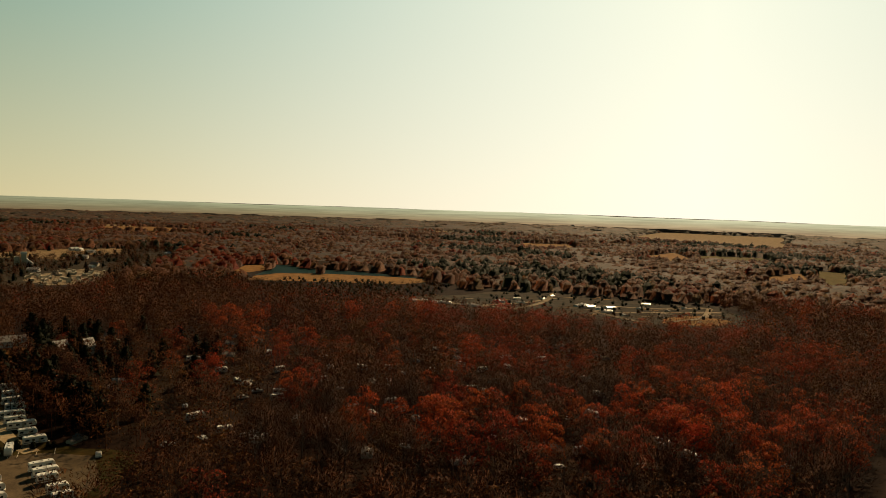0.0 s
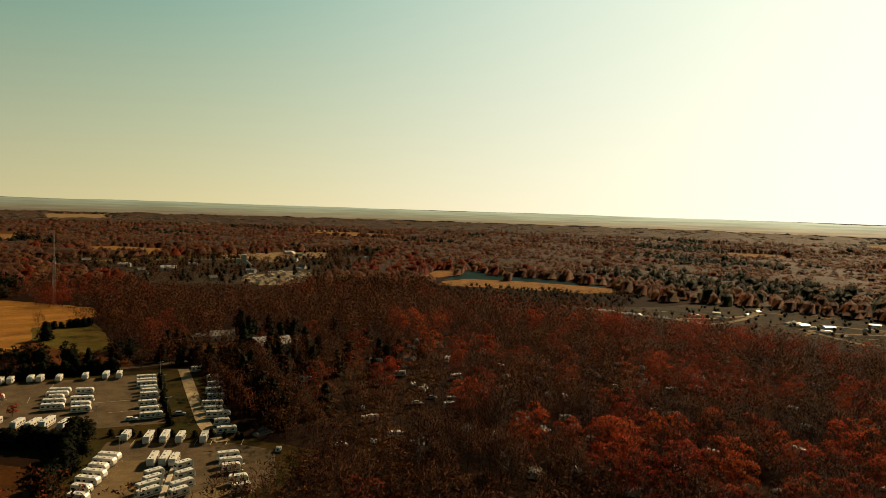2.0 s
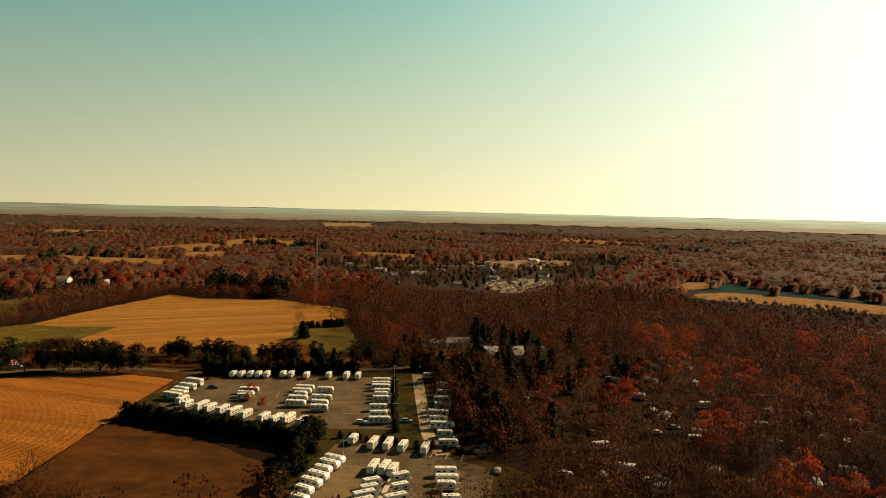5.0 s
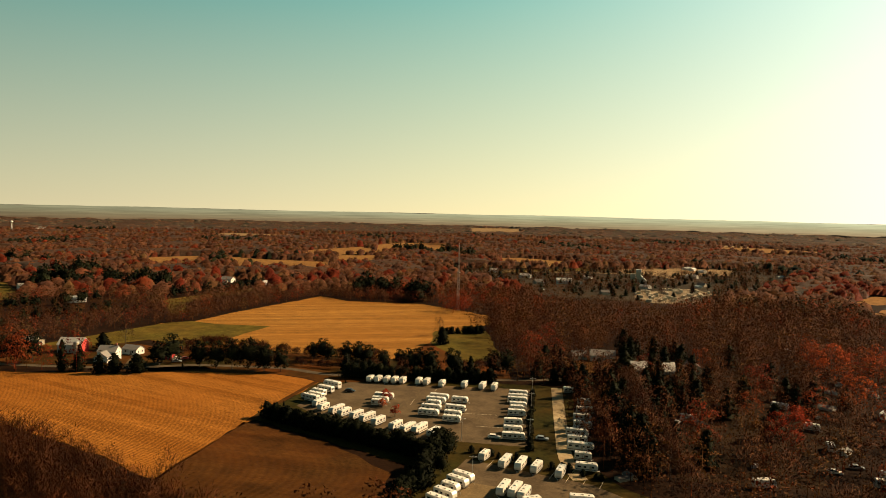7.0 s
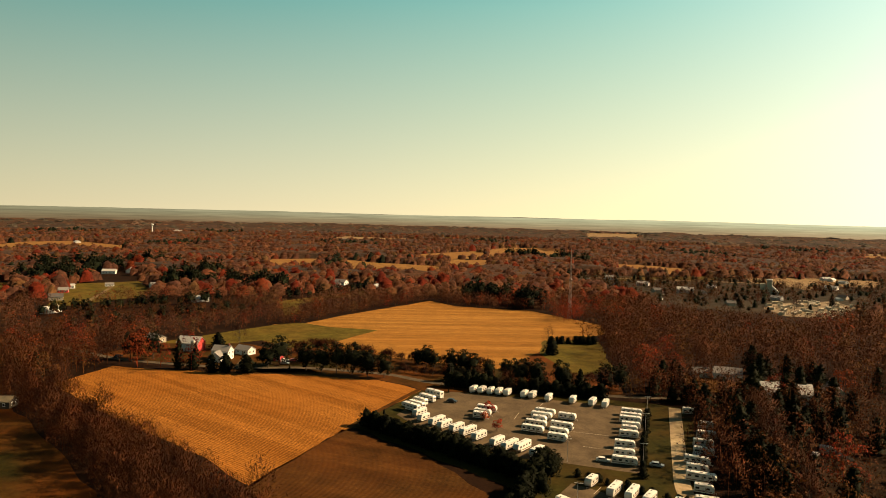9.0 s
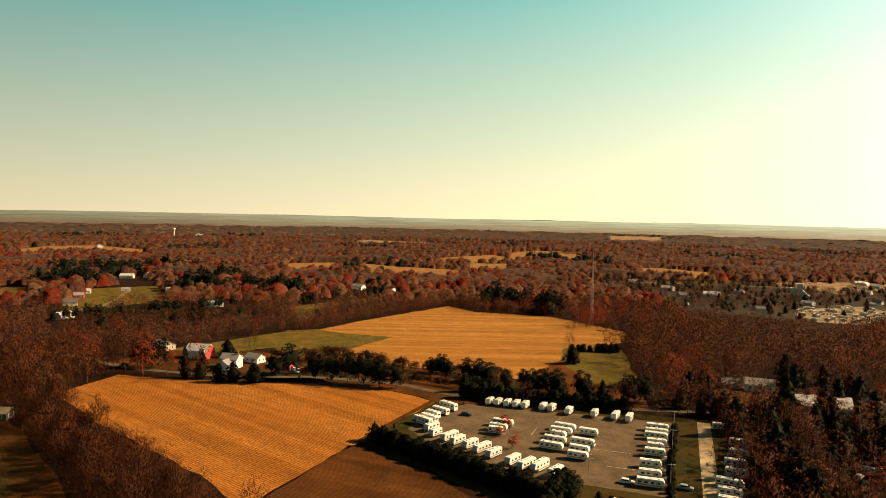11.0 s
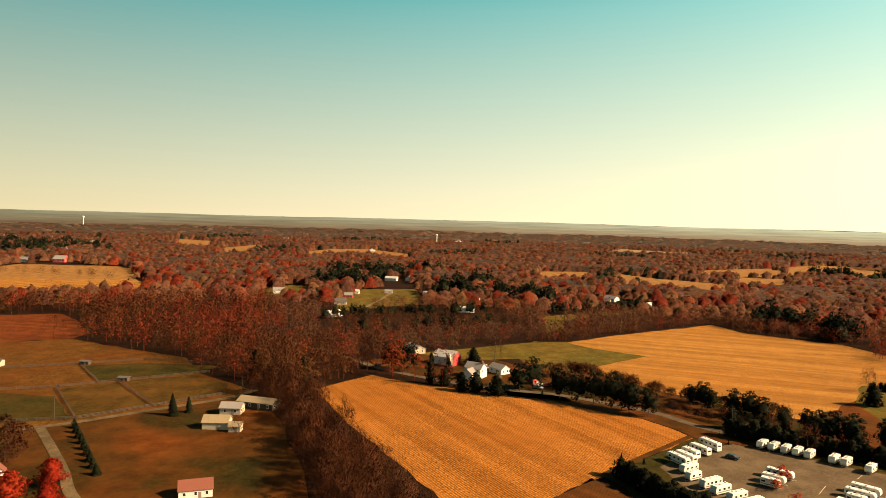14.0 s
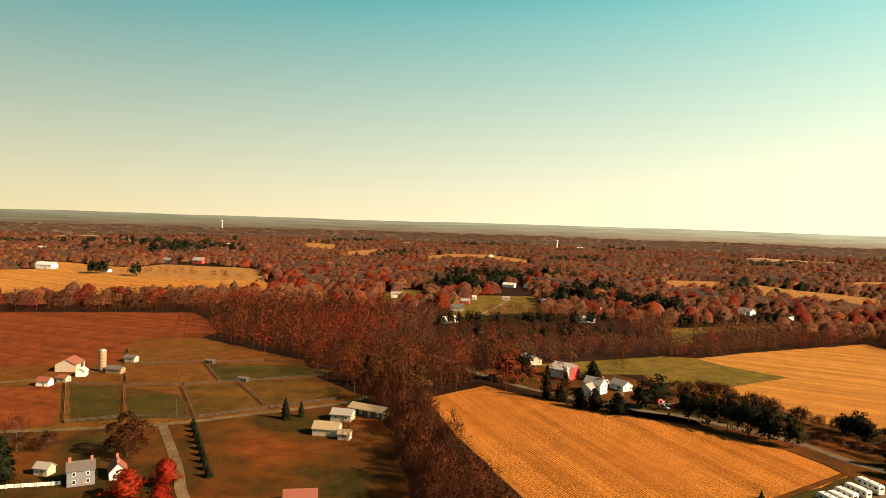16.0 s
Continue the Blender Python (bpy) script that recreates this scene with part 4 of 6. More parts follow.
def twiggy(n, height, width, seed, thick=0.09, long=1.5, fine=1, lift=0.6):
    """Bare twigs as slivers that make the hazy dome of a leafless crown."""
    r = np.random.default_rng(seed)
    d = sphere_dirs(n, r)
    d[:, 2] = np.where(d[:, 2] < -0.45, -d[:, 2], d[:, 2])
    a = np.arctan2(d[:, 1], d[:, 0])
    rad = (r.uniform(0.45, 1.0, n) ** 0.6 * (1 + 0.16 * np.sin(a * 3 + seed) + 0.12 * np.sin(a * 5 + d[:, 2] * 6)))[:, None]
    p = np.array([0, 0, height * 0.42]) + d * rad * np.array([width * 0.5, width * 0.5, height * 0.55])
    way = d * 0.8 + np.array([0, 0, 0.5]) + r.normal(0, 0.55, (n, 3))
    way /= np.linalg.norm(way, axis=1, keepdims=True)
    side = np.cross(way, sphere_dirs(n, r))
    side /= np.linalg.norm(side, axis=1, keepdims=True)
    s = long * r.uniform(0.6, 1.4, (n, 1))
    v = np.stack([p + way * s * 0.6, p - way * s * 0.6 + side * thick, p - way * s * 0.6 - side * thick], 1)
    out = d + (0, 0, lift)
    if fine is None:
        return turned(v, out)
    ball, t = BALLS[fine]
    a = np.arctan2(ball[:, 1], ball[:, 0])
    far = (0.6 * (1 + 0.2 * np.sin(a * 3 + seed) + 0.16 * np.sin(a * 5 + ball[:, 2] * 6)) * r.uniform(0.55, 1.2, len(ball)))[:, None]
    core = np.array([0, 0, height * 0.46]) + ball * far * np.array([width * 0.5, width * 0.5, height * 0.34])
    return merge(turned(v, out), body(core, t))


def bole(height, width, seed, limbs=6, thick=0.22):
    """Tapered trunk with limbs."""
    r, bm = random.Random(seed), bmesh.new()
    rod(bm, (0, 0, -0.3), (r.uniform(-.2, .2), r.uniform(-.2, .2), height * 0.5), thick, thick * 0.6, 5)
    rod(bm, (0, 0, height * 0.48), (r.uniform(-.5, .5), r.uniform(-.5, .5), height * 0.85), thick * 0.6, 0.05, 4)
    for k in range(limbs):
        a = k * 2.4 + r.uniform(-.4, .4)
        z = height * r.uniform(0.32, 0.6)
        d = width * r.uniform(0.3, 0.45)
        rod(bm, (0, 0, z), (math.cos(a) * d, math.sin(a) * d, z + height * r.uniform(0.15, 0.3)), thick * 0.4, 0.04, 3)
    return bm


def bole_arrays(height, thick=0.2):
    a = np.radians([0, 120, 240])
    v = np.concatenate([np.stack([np.cos(a) * thick, np.sin(a) * thick, 0 * a - 0.3], -1), [[0, 0, height * 0.8]]])
    return v, np.array([[0, 1, 3], [1, 2, 3], [2, 0, 3]]), np.concatenate([np.stack([np.cos(a), np.sin(a), 0 * a], -1), [[0, 0, 1]]])


def merge(*pairs):
    vs, ts, fs, n = [], [], [], 0
    for v, t, f in pairs:
        vs.append(v), ts.append(t + n), fs.append(f)
        n += len(v)
    return np.concatenate(vs), np.concatenate(ts), np.concatenate(fs)


def conifer(n, height, width, seed, base=0.08, droop=0.35, layers=13, ragged=0.25, power=0.85):
    """Whorls of drooping boughs, each bough a fan of narrow needle sprays."""
    r = np.random.default_rng(seed)
    layer = r.integers(0, layers, n)
    f = (layer + r.uniform(0, 0.5, n)) / layers
    z = height * (base + (1 - base) * f)
    reach = width * 0.5 * ((1 - f) ** power * (1 + r.uniform(-ragged, ragged, n)) + 0.05)
    a = r.uniform(0, 6.28, n)
    inner = reach * r.uniform(0.1, 0.65, n)
    out = np.stack([np.cos(a), np.sin(a), 0 * a], -1)
    side = np.stack([-np.sin(a), np.cos(a), 0 * a], -1)
    p0 = out * inner[:, None] + np.stack([0 * z, 0 * z, z], -1)
    p1 = out * reach[:, None] + np.stack([0 * z, 0 * z, z - droop * (reach - inner)], -1)
    w = (0.16 + 0.22 * (reach - inner))[:, None]
    lift = np.array([0, 0, 1.0]) * r.uniform(0.0, 0.6, (n, 1))
    v = np.stack([p1, p0 + side * w + lift, p0 - side * w - lift * 0.4], 1)
    return turned(v, out + (0, 0, 0.5))


def tree(name, crown, material, bm_trunk, label, category, group=""):
    t = empty(name, label, category, group)
    part("trunk", bm_trunk, M_BARK, t)
    from_arrays("crown", crown[0], crown[1], material, t, crown[2])
    return t


def stand(x, y, s=1.0, turn=None, z=0.0):
    turn = random.uniform(0, 360) if turn is None else turn
    return pose(x, y, z, 0, 0, turn) @ Matrix.Diagonal((s, s, s * random.uniform(0.92, 1.08), 1))


random.seed(11)
RUST_TREES = [tree("oak_tree", leafy(1150, 16 + k, 12.5 + k, 0.36, 100 + k, 0.1, None), M_RUST, bole(17, 11, k), "rust-leaved oak in the autumn wood", "tree", "trees of the camp wood") for k in range(4)]
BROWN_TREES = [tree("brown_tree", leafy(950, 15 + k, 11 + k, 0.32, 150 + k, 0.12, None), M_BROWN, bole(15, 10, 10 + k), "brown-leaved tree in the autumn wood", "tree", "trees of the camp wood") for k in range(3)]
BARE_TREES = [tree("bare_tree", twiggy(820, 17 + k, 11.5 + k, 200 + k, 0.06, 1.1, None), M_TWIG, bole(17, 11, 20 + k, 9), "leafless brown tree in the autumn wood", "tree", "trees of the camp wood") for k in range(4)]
PINES = [tree("pine_tree", pine(1000, 12 + k, 11.5, 0.6, 300 + k), M_PINE, bole(14, 4, 40 + k, 3, 0.25), "dark green pine with ragged boughs", "tree", "pines along the road") for k in range(3)]
ROUND_PINES = [tree("pine_tree", round_pine(900, 13.5 + 0.8 * k, 11.5, 0.5, 310 + k), M_PINE, bole(13, 5, 45 + k, 4, 0.26), "dark rounded old pine with a bare lower trunk", "tree", "pines along the road") for k in range(3)]
CEDARS = [tree("cedar_tree", dense(760, 9 + k, 6.6, 0.58, 330 + k, 0.0, 0.6), M_CEDAR, bole(8, 3, 50 + k, 2, 0.2), "dense dark evergreen cedar", "tree", "cedars") for k in range(3)]
SPRUCE = tree("spruce_tree", conifer(420, 8.0, 5.0, 350, 0.04, 0.5, 14, 0.15), M_PINE, bole(7, 3, 60, 2, 0.18), "conical spruce on the lawn", "tree", "spruces on the lawn")
MAPLES = [tree("maple_tree", dense(1700, 9 + k, 11.0, 0.42, 400 + k, 0.12, 0.42), M_MAPLE, bole(8, 8, 70 + k), "scarlet maple beside the grey house", "tree") for k in range(2)]
BIG_BROWN = tree("brown_tree", leafy(3200, 12, 15.0, 0.4, 470, 0.02, None), M_BROWN, bole(10, 11, 97, 7), "broad brown-leaved tree beside the drive", "tree")
SHRUBS = [tree("hedge_shrub", dense(420, 6.0 + 0.5 * k, 6.6, 0.6, 420 + k, 0.0, 0.45), M_CEDAR, bole(4, 2, 80 + k, 2, 0.12), "dark evergreen shrub of a dense hedge", "shrub", "hedge shrubs") for k in range(3)]
BUSHES = [tree("bare_bush", twiggy(420, 5.0, 5.2, 440 + k, 0.08, 0.8, None), M_TWIG, bole(3.5, 3.5, 90 + k, 5, 0.1), "brown leafless roadside bush", "shrub", "roadside bushes") for k in range(2)]
RUSTBUSH = tree("rust_bush", leafy(260, 3.4, 3.4, 0.26, 460, 0.1, None), M_RUST, bole(2.6, 2.5, 95, 4, 0.1), "small rust-leaved tree in the lot", "shrub", "small trees in the lot")


def pick(kinds):
    return kinds[random.randrange(len(kinds))]


CAMP_EDGE = [(-235, 305), (-195, 302), (-128, 232), (-104, 222), (-60, 235), (-70, 400), (-240, 405)]


def line_of(kinds, line, gap, s=(0.85, 1.15), off=0.6):
    for (ax, ay), (bx, by) in zip(line, line[1:]):
        n = max(1, round(math.hypot(bx - ax, by - ay) / gap))
        for k in range(n):
            u = (k + random.uniform(0.2, 0.8)) / n
            place(pick(kinds), stand(ax + (bx - ax) * u + random.uniform(-off, off), ay + (by - ay) * u + random.uniform(-off, off), random.uniform(*s)))


# hedge round the lot
line_of(SHRUBS, [(-238, 169), (-216, 174), (-192, 181), (-172, 186), (-160, 188)], 2.6, (0.8, 1.0))
line_of(SHRUBS, [(-236, 172), (-216, 177), (-192, 184), (-174, 189)], 3.2, (0.7, 0.9))
line_of(SHRUBS, [(-172, 200), (-164, 190), (-152, 172), (-142, 156)], 2.6, (0.85, 1.2), 1.6)
line_of(ROUND_PINES, [(-171, 201), (-160, 190), (-148, 172)], 6.5, (0.42, 0.58), 1.5)
line_of(SHRUBS, [(-200, 278), (-180, 254), (-164, 235), (-150, 219)], 3.2, (0.3, 0.5), 0.4)
line_of(SHRUBS, [(-163, 203), (-150, 207), (-134, 213), (-118, 218)], 3.4, (0.3, 0.5), 0.5)
line_of(SHRUBS, [(-272, 228), (-254, 243), (-236, 262), (-222, 276)], 2.7, (0.8, 1.05), 0.5)
# pines between field and road, and behind the lot
for x, y, s in ((-327.9, 182.1, 1.0), (-322.6, 187.9, 1.0), (-316.6, 193.2, 0.97), (-311.0, 198.7, 1.08), (-304.1, 203.6, 0.98), (-298.3, 209.3, 0.82), (-307.0, 204.5, 0.9)):
    place(pick(ROUND_PINES), stand(x, y, s))
place(SPRUCE, stand(-334.0, 176.0, 0.3))
line_of(BUSHES, [(-367, 190), (-376, 206), (-352, 219), (-334, 229), (-319, 239), (-302, 251), (-286, 263)], 3.0, (0.9, 1.5), 2.2)
line_of(BUSHES, [(-318, 212), (-300, 226), (-280, 240)], 5, (0.7, 1.2), 2)
line_of(ROUND_PINES, [(-314, 234), (-300, 244), (-284, 254), (-270, 262)], 6.5, (0.55, 0.85), 2)
line_of(CEDARS, [(-284, 232), (-268, 246), (-258, 254)], 9, (0.7, 1.0), 2)
line_of(ROUND_PINES + PINES[:1], [(-262, 254), (-248, 268), (-238, 282), (-228, 296)], 5.0, (0.65, 1.0), 3)
line_of(BUSHES, [(-280, 248), (-262, 266), (-246, 290)], 5, (0.8, 1.4), 3)
# farmstead evergreens
for x, y, s in ((-386.5, 122.7, 1.02), (-391.8, 112.8, 1.0), (-389.5, 118.0, 1.06), (-342.5, 168.0, 1.06), (-346.8, 175.5, 1.12)):
    place(pick(ROUND_PINES), stand(x, y, s))
for x, y, high, wide in ((-359.2, 129.3, 14.5, 5.4), (-371.0, 140.0, 9.5, 4.8), (-354.6, 135.0, 8.4, 7.0), (-344.5, 141.4, 8.6, 7.0), (-341.2, 146.9, 9.2, 8.2), (-336.4, 155.5, 8.8, 9.4), (-398.4, 158.3, 9.4, 8.6)):
    place(CEDARS[1], pose(x, y, 0, 0, 0, random.uniform(0, 360)) @ Matrix.Diagonal((wide / 6.6, wide / 6.6, high / 10.0, 1)))
place(BARE_TREES[2], stand(-399.4, 170.3, 0.8))
line_of(BUSHES, [(-352, 186), (-340, 192)], 4, (1.0, 1.6), 3)
place(CEDARS[2], stand(-306, 319, 0.95) @ Matrix.Diagonal((1.45, 1.45, 0.95, 1)))
place(BARE_TREES[1], stand(-330, 338, 0.65))
line_of(SHRUBS, [(-330, 344), (-318, 366)], 3.2, (0.6, 0.9), 1.5)
# camp conifers by the lane
for x, y, s in ((-222, 308, .9), (-216, 300, .8), (-206, 300, .75), (-203, 305, .7), (-190, 312, 1.0), (-184, 318, 1.1), (-182, 306, 1.0), (-176, 314, 1.15), (-168, 316, 1.1),
                (-172, 296, 1.1), (-166, 304, 1.0), (-160, 296, 1.1), (-158, 310, 1.15), (-150, 286, 1.1), (-152, 300, 1.0), (-144, 292, 1.1), (-140, 276, 1.0), (-176, 340, 1.1),
                (-186, 378, 1.1), (-196, 390, 1.0), (-214, 380, 1.0), (-224, 384, 1.1), (-160, 330, 1.0), (-148, 320, 1.05), (-168, 356, 1.0), (-230, 330, .9)):
    place(pick(PINES), stand(x, y, s * 0.9))
for k in range(44):
    x, y = random.uniform(-232, -100), random.uniform(240, 400)
    if inside(CAMP_EDGE, np.array([[x, y]]))[0]:
        place(pick(PINES), stand(x, y, random.uniform(0.7, 1.1)))
line_of(PINES, [(-178, 302), (-146, 264), (-112, 231)], 6.5, (0.8, 1.15), 2.5)
line_of(BARE_TREES, [(-170, 303), (-138, 264), (-104, 233)], 6.0, (0.7, 1.0), 3)
# west lawns
for x, y, s in ((-314.6, 22.7, 1.0), (-318.3, 28.0, 0.75)):
    place(SPRUCE, stand(x, y, s))
for k in range(9):
    u = k / 8
    place(SPRUCE, stand(-301.5 + 48 * u, -8 + 21.5 * u, 0.42) @ Matrix.Diagonal((1.7, 1.7, 1.05, 1)))
place(MAPLES[0], stand(-236, -3, 0.9))
place(MAPLES[1], stand(-246, 4, 0.75))
place(MAPLES[0], stand(-232, 8, 0.7))
place(BIG_BROWN, stand(-268, -17, 1.0))
for x, y in ((-246, -43), (-250, -46), (-268, -72), (-262, -78), (-256, -74), (-276, -80), (-250, -66)):
    place(pick(PINES), stand(x, y, 0.9))
place(BARE_TREES[2], stand(-288, 50, 0.45))
line_of(CEDARS, [(-352, -120), (-362, -126)], 4, (0.8, 1.0), 2)
line_of(BUSHES, [(-268, -52), (-275, -44)], 3, (0.7, 1.1), 1.5)
line_of(BARE_TREES, [(-270, -52), (-262, -62)], 6, (0.6, 0.8), 2)
for x, y in ((-372, 62), (-376, 56), (-368, 70), (-374, 48)):
    place(pick(PINES), stand(x, y, 0.95))
OPEN.append([(-484, 76), (-498, 150), (-515, 226), (-600, 218), (-610, 150), (-610, 76)])
OPEN.append([(-450, 560), (-384, 500), (-285, 520), (-300, 640), (-330, 690)])
OPEN.append([(-430, 125), (-384, 112), (-330, 150), (-262, 232), (-230, 300), (-290, 310), (-312, 316), (-288, 272), (-392, 204), (-440, 190)])
OPEN.append([(-244, 150), (-120, 150), (-120, 205), (-244, 205)])
OPEN.append([(-362, 70), (-300, 79), (-257, 92), (-222, 101), (-185, 104), (-185, 125), (-352, 85)])


def scatter(x0, x1, y0, y1, gap, seed):
    r = np.random.default_rng(seed)
    gx, gy = np.meshgrid(np.arange(x0, x1, gap), np.arange(y0, y1, gap))
    p = np.stack([gx.ravel(), gy.ravel()], -1) + r.uniform(-0.48, 0.48, (gx.size, 2)) * gap
    keep = np.ones(len(p), bool)
    for poly in OPEN:
        keep &= ~inside(poly, p)
    return p[keep]


def in_view_side(p):
    """The woods stand on the side of the land that the flight overlooks."""
    a = np.degrees(np.arctan2(p[:, 1] - CENTRE[1], p[:, 0] - CENTRE[0]))
    return (a > 48) | (a < -140)


def joined(name, p, protos, material, label, seed, smin=0.7, smax=1.2):
    """Many trees in one mesh: each place takes one of the shapes, turned and scaled."""
    r = np.random.default_rng(seed)
    which, vs, ts, fs, hues, n = r.integers(0, len(protos), len(p)), [], [], [], [], 0
    for k, (v, t, f) in enumerate(protos):
        q = p[which == k]
        if not len(q):
            continue
        s, a = r.uniform(smin, smax, len(q)), r.uniform(0, 6.28, len(q))
        c, d = np.cos(a)[:, None] * s[:, None], np.sin(a)[:, None] * s[:, None]
        x = v[None, :, 0] * c - v[None, :, 1] * d + q[:, :1]
        y = v[None, :, 0] * d + v[None, :, 1] * c + q[:, 1:2]
        z = v[None, :, 2] * s[:, None] + terrain(q[:, 0], q[:, 1])[:, None]
        vs.append(np.stack([x, y, z], -1).reshape(-1, 3))
        ts.append((t[None] + (np.arange(len(q)) * len(v))[:, None, None]).reshape(-1, 3) + n)
        c, d = np.cos(a)[:, None], np.sin(a)[:, None]
        fs.append(np.stack([f[None, :, 0] * c - f[None, :, 1] * d, f[None, :, 0] * d + f[None, :, 1] * c, np.repeat(f[None, :, 2], len(q), 0)], -1).reshape(-1, 3))
        hues.append(np.repeat(r.uniform(0, 1, len(q)), len(v)))
        n += len(q) * len(v)
    ob = from_arrays(name, np.concatenate(vs), np.concatenate(ts), material, None, np.concatenate(fs))
    ob.data.attributes.new("hue", "FLOAT", "POINT").data.foreach_set("value", np.concatenate(hues).astype(np.float32))
    return tagged(ob, label, "woods", kind="stuff")


CAMP_WOOD = [(-60, 195), (120, 170), (150, 300), (-60, 300)]
near = scatter(-640, 520, -260, 640, 7.6, 5)
r_near = np.hypot(near[:, 0] - CENTRE[0], near[:, 1] - CENTRE[1])
near = near[(r_near > 120) & (r_near < 640) & in_view_side(near)]
near = near[~inside(CAMP_EDGE, near) | (np.random.default_rng(3).uniform(0, 1, len(near)) < 0.62)]
CAMP_THIN = [(-150, 215), (80, 190), (90, 430), (-120, 440)]
near = near[~inside(CAMP_THIN, near) | (np.random.default_rng(4).uniform(0, 1, len(near)) < 0.85)]
TREE_LINE = [(-365, 30), (-330, 75), (-150, 140), (-130, 60), (-300, 55)]
near = near[~inside(TREE_LINE, near)]
front = inside(CAMP_WOOD, near)
hero = near[front][::1][:290]
rest = np.concatenate([near[front][290:], near[~front]])


OAK_SPOTS = [(-119, 392), (-96, 355), (-94, 283), (-69, 367), (-55, 443), (-36, 380), (-18, 494), (-7, 453), (-111, 418), (-53, 284), (16, 330), (62, 450), (73, 422), (87, 309), (70, 252), (73, 250), (92, 279), (103, 290), (81, 236), (97, 258), (-1, 229), (6, 225), (-14, 236), (-25, 233), (10, 200), (48, 201), (58, 206), (75, 227), (81, 214), (33, 252), (28, 193), (-56, 263), (15, 237), (-33, 465), (42, 475), (144, 420)]
RED_GROVES = [(100, 255, 60, 0.35), (-100, 390, 55, 0.2), (20, 340, 80, 0.12), (-40, 420, 90, 0.3), (60, 430, 70, 0.3), (160, 420, 60, 0.4), (-310, 860, 85, 0.75), (-520, 0, 90, 0.4), (-850, -60, 260, 0.3), (-700, 400, 130, 0.25), (-480, 480, 60, 0.35), (250, 600, 90, 0.2)]


def rusty(p, share, seed):
    """Rust-leaved trees stand in groves among the bare ones."""
    r = np.random.default_rng(seed)
    chance = np.full(len(p), share)
    for x, y, wide, most in RED_GROVES:
        chance = np.maximum(chance, most * np.exp(-((p[:, 0] - x) ** 2 + (p[:, 1] - y) ** 2) / (2 * wide * wide)))
    clump = np.sin(p[:, 0] / 21 + 1.3 * np.sin(p[:, 1] / 33)) + np.sin(p[:, 1] / 17 + 0.7)
    return r.uniform(0, 1, len(p)) < chance * np.clip(0.9 + 0.55 * clump, 0, 2)


lot = np.random.default_rng(12).uniform(0, 1, len(hero))
for (x, y), leaf, u in zip(hero, rusty(hero, 0.12, 3), lot):
    place(pick(RUST_TREES if leaf else BROWN_TREES if u < 0.22 else BARE_TREES), stand(x, y, random.uniform(0.7, 1.15)))


for x, y in OAK_SPOTS:
    place(pick(RUST_TREES), stand(x, y, random.uniform(0.85, 1.12)))


def woods(spots, share, leaf_shapes, twig_shapes, brown_shapes, seed, where, mats=(M_RUST_WOOD, M_TWIG_WOOD, M_BROWN_WOOD), sizes=(0.7, 1.2)):
    """Bare, brown-leaved and rust-leaved trees, each kind in one mesh."""
    m = rusty(spots, share, seed)
    u = np.random.default_rng(seed).uniform(0, 1, len(spots)) < 0.55
    joined("rust_woods", spots[m], leaf_shapes, mats[0], "rust-leaved oaks of " + where, seed + 1, *sizes)
    joined("bare_woods", spots[~m & ~u], twig_shapes, mats[1], "leafless brown trees of " + where, seed + 2, *sizes)
    joined("brown_woods", spots[~m & u], brown_shapes, mats[2], "brown-leaved trees of " + where, seed + 3, *sizes)


LEAF_MID = [merge(leafy(430, 15 + k, 12, 0.44, 500 + k, 0.06, None), bole_arrays(15)) for k in range(5)]
TWIG_MID = [merge(twiggy(330, 14 + k, 12, 520 + k, 0.1, 1.1, None), bole_arrays(14)) for k in range(5)]
BROWN_MID = [merge(leafy(280, 13 + k, 11.5, 0.45, 580 + k, 0.02, None), bole_arrays(13)) for k in range(4)]
LEAF_LOW = [merge(leafy(120, 14 + k, 12.5, 0.62, 700 + k, 0.02, None), bole_arrays(14)) for k in range(5)]
TWIG_LOW = [merge(twiggy(110, 13 + k, 12.5, 720 + k, 0.17, 1.2, None), bole_arrays(13)) for k in range(5)]
BROWN_LOW = [merge(leafy(105, 13 + k, 12, 0.62, 740 + k, 0.02, None), bole_arrays(13)) for k in range(4)]
deep = np.hypot(rest[:, 0] - CENTRE[0], rest[:, 1] - CENTRE[1]) > 420
woods(rest[~deep], 0.05, LEAF_MID, TWIG_MID, BROWN_MID, 31, "the autumn wood")
# the wood before the hamlet and its meadow is lower than the rest
young = (rest[:, 0] < -400) & (rest[:, 1] > 40) & (rest[:, 1] < 440)
woods(rest[deep & ~young], 0.04, LEAF_LOW, TWIG_LOW, BROWN_LOW, 61, "the deep wood")
YOUNG = [merge(leafy(190, 12 + k, 13, 0.6, 770 + k, 0.02, None), bole_arrays(12)) for k in range(4)]
# Takes the far-wood twig and leaf colours, brighter than the deep wood's.
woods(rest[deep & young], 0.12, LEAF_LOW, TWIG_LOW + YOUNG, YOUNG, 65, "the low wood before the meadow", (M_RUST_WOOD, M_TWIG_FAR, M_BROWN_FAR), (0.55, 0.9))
row_trees = scatter(-365, -120, 25, 145, 4.4, 15)
row_trees = row_trees[inside(TREE_LINE, row_trees)]
ROW = [merge(twiggy(620, 13 + 2 * k, 11, 820 + k, 0.085, 1.1, None, 0.1), bole_arrays(13)) for k in range(4)]
joined("tree_row", row_trees, ROW, M_TWIG_ROW, "bare brown trees in a dense row", 36, 0.45, 0.95)

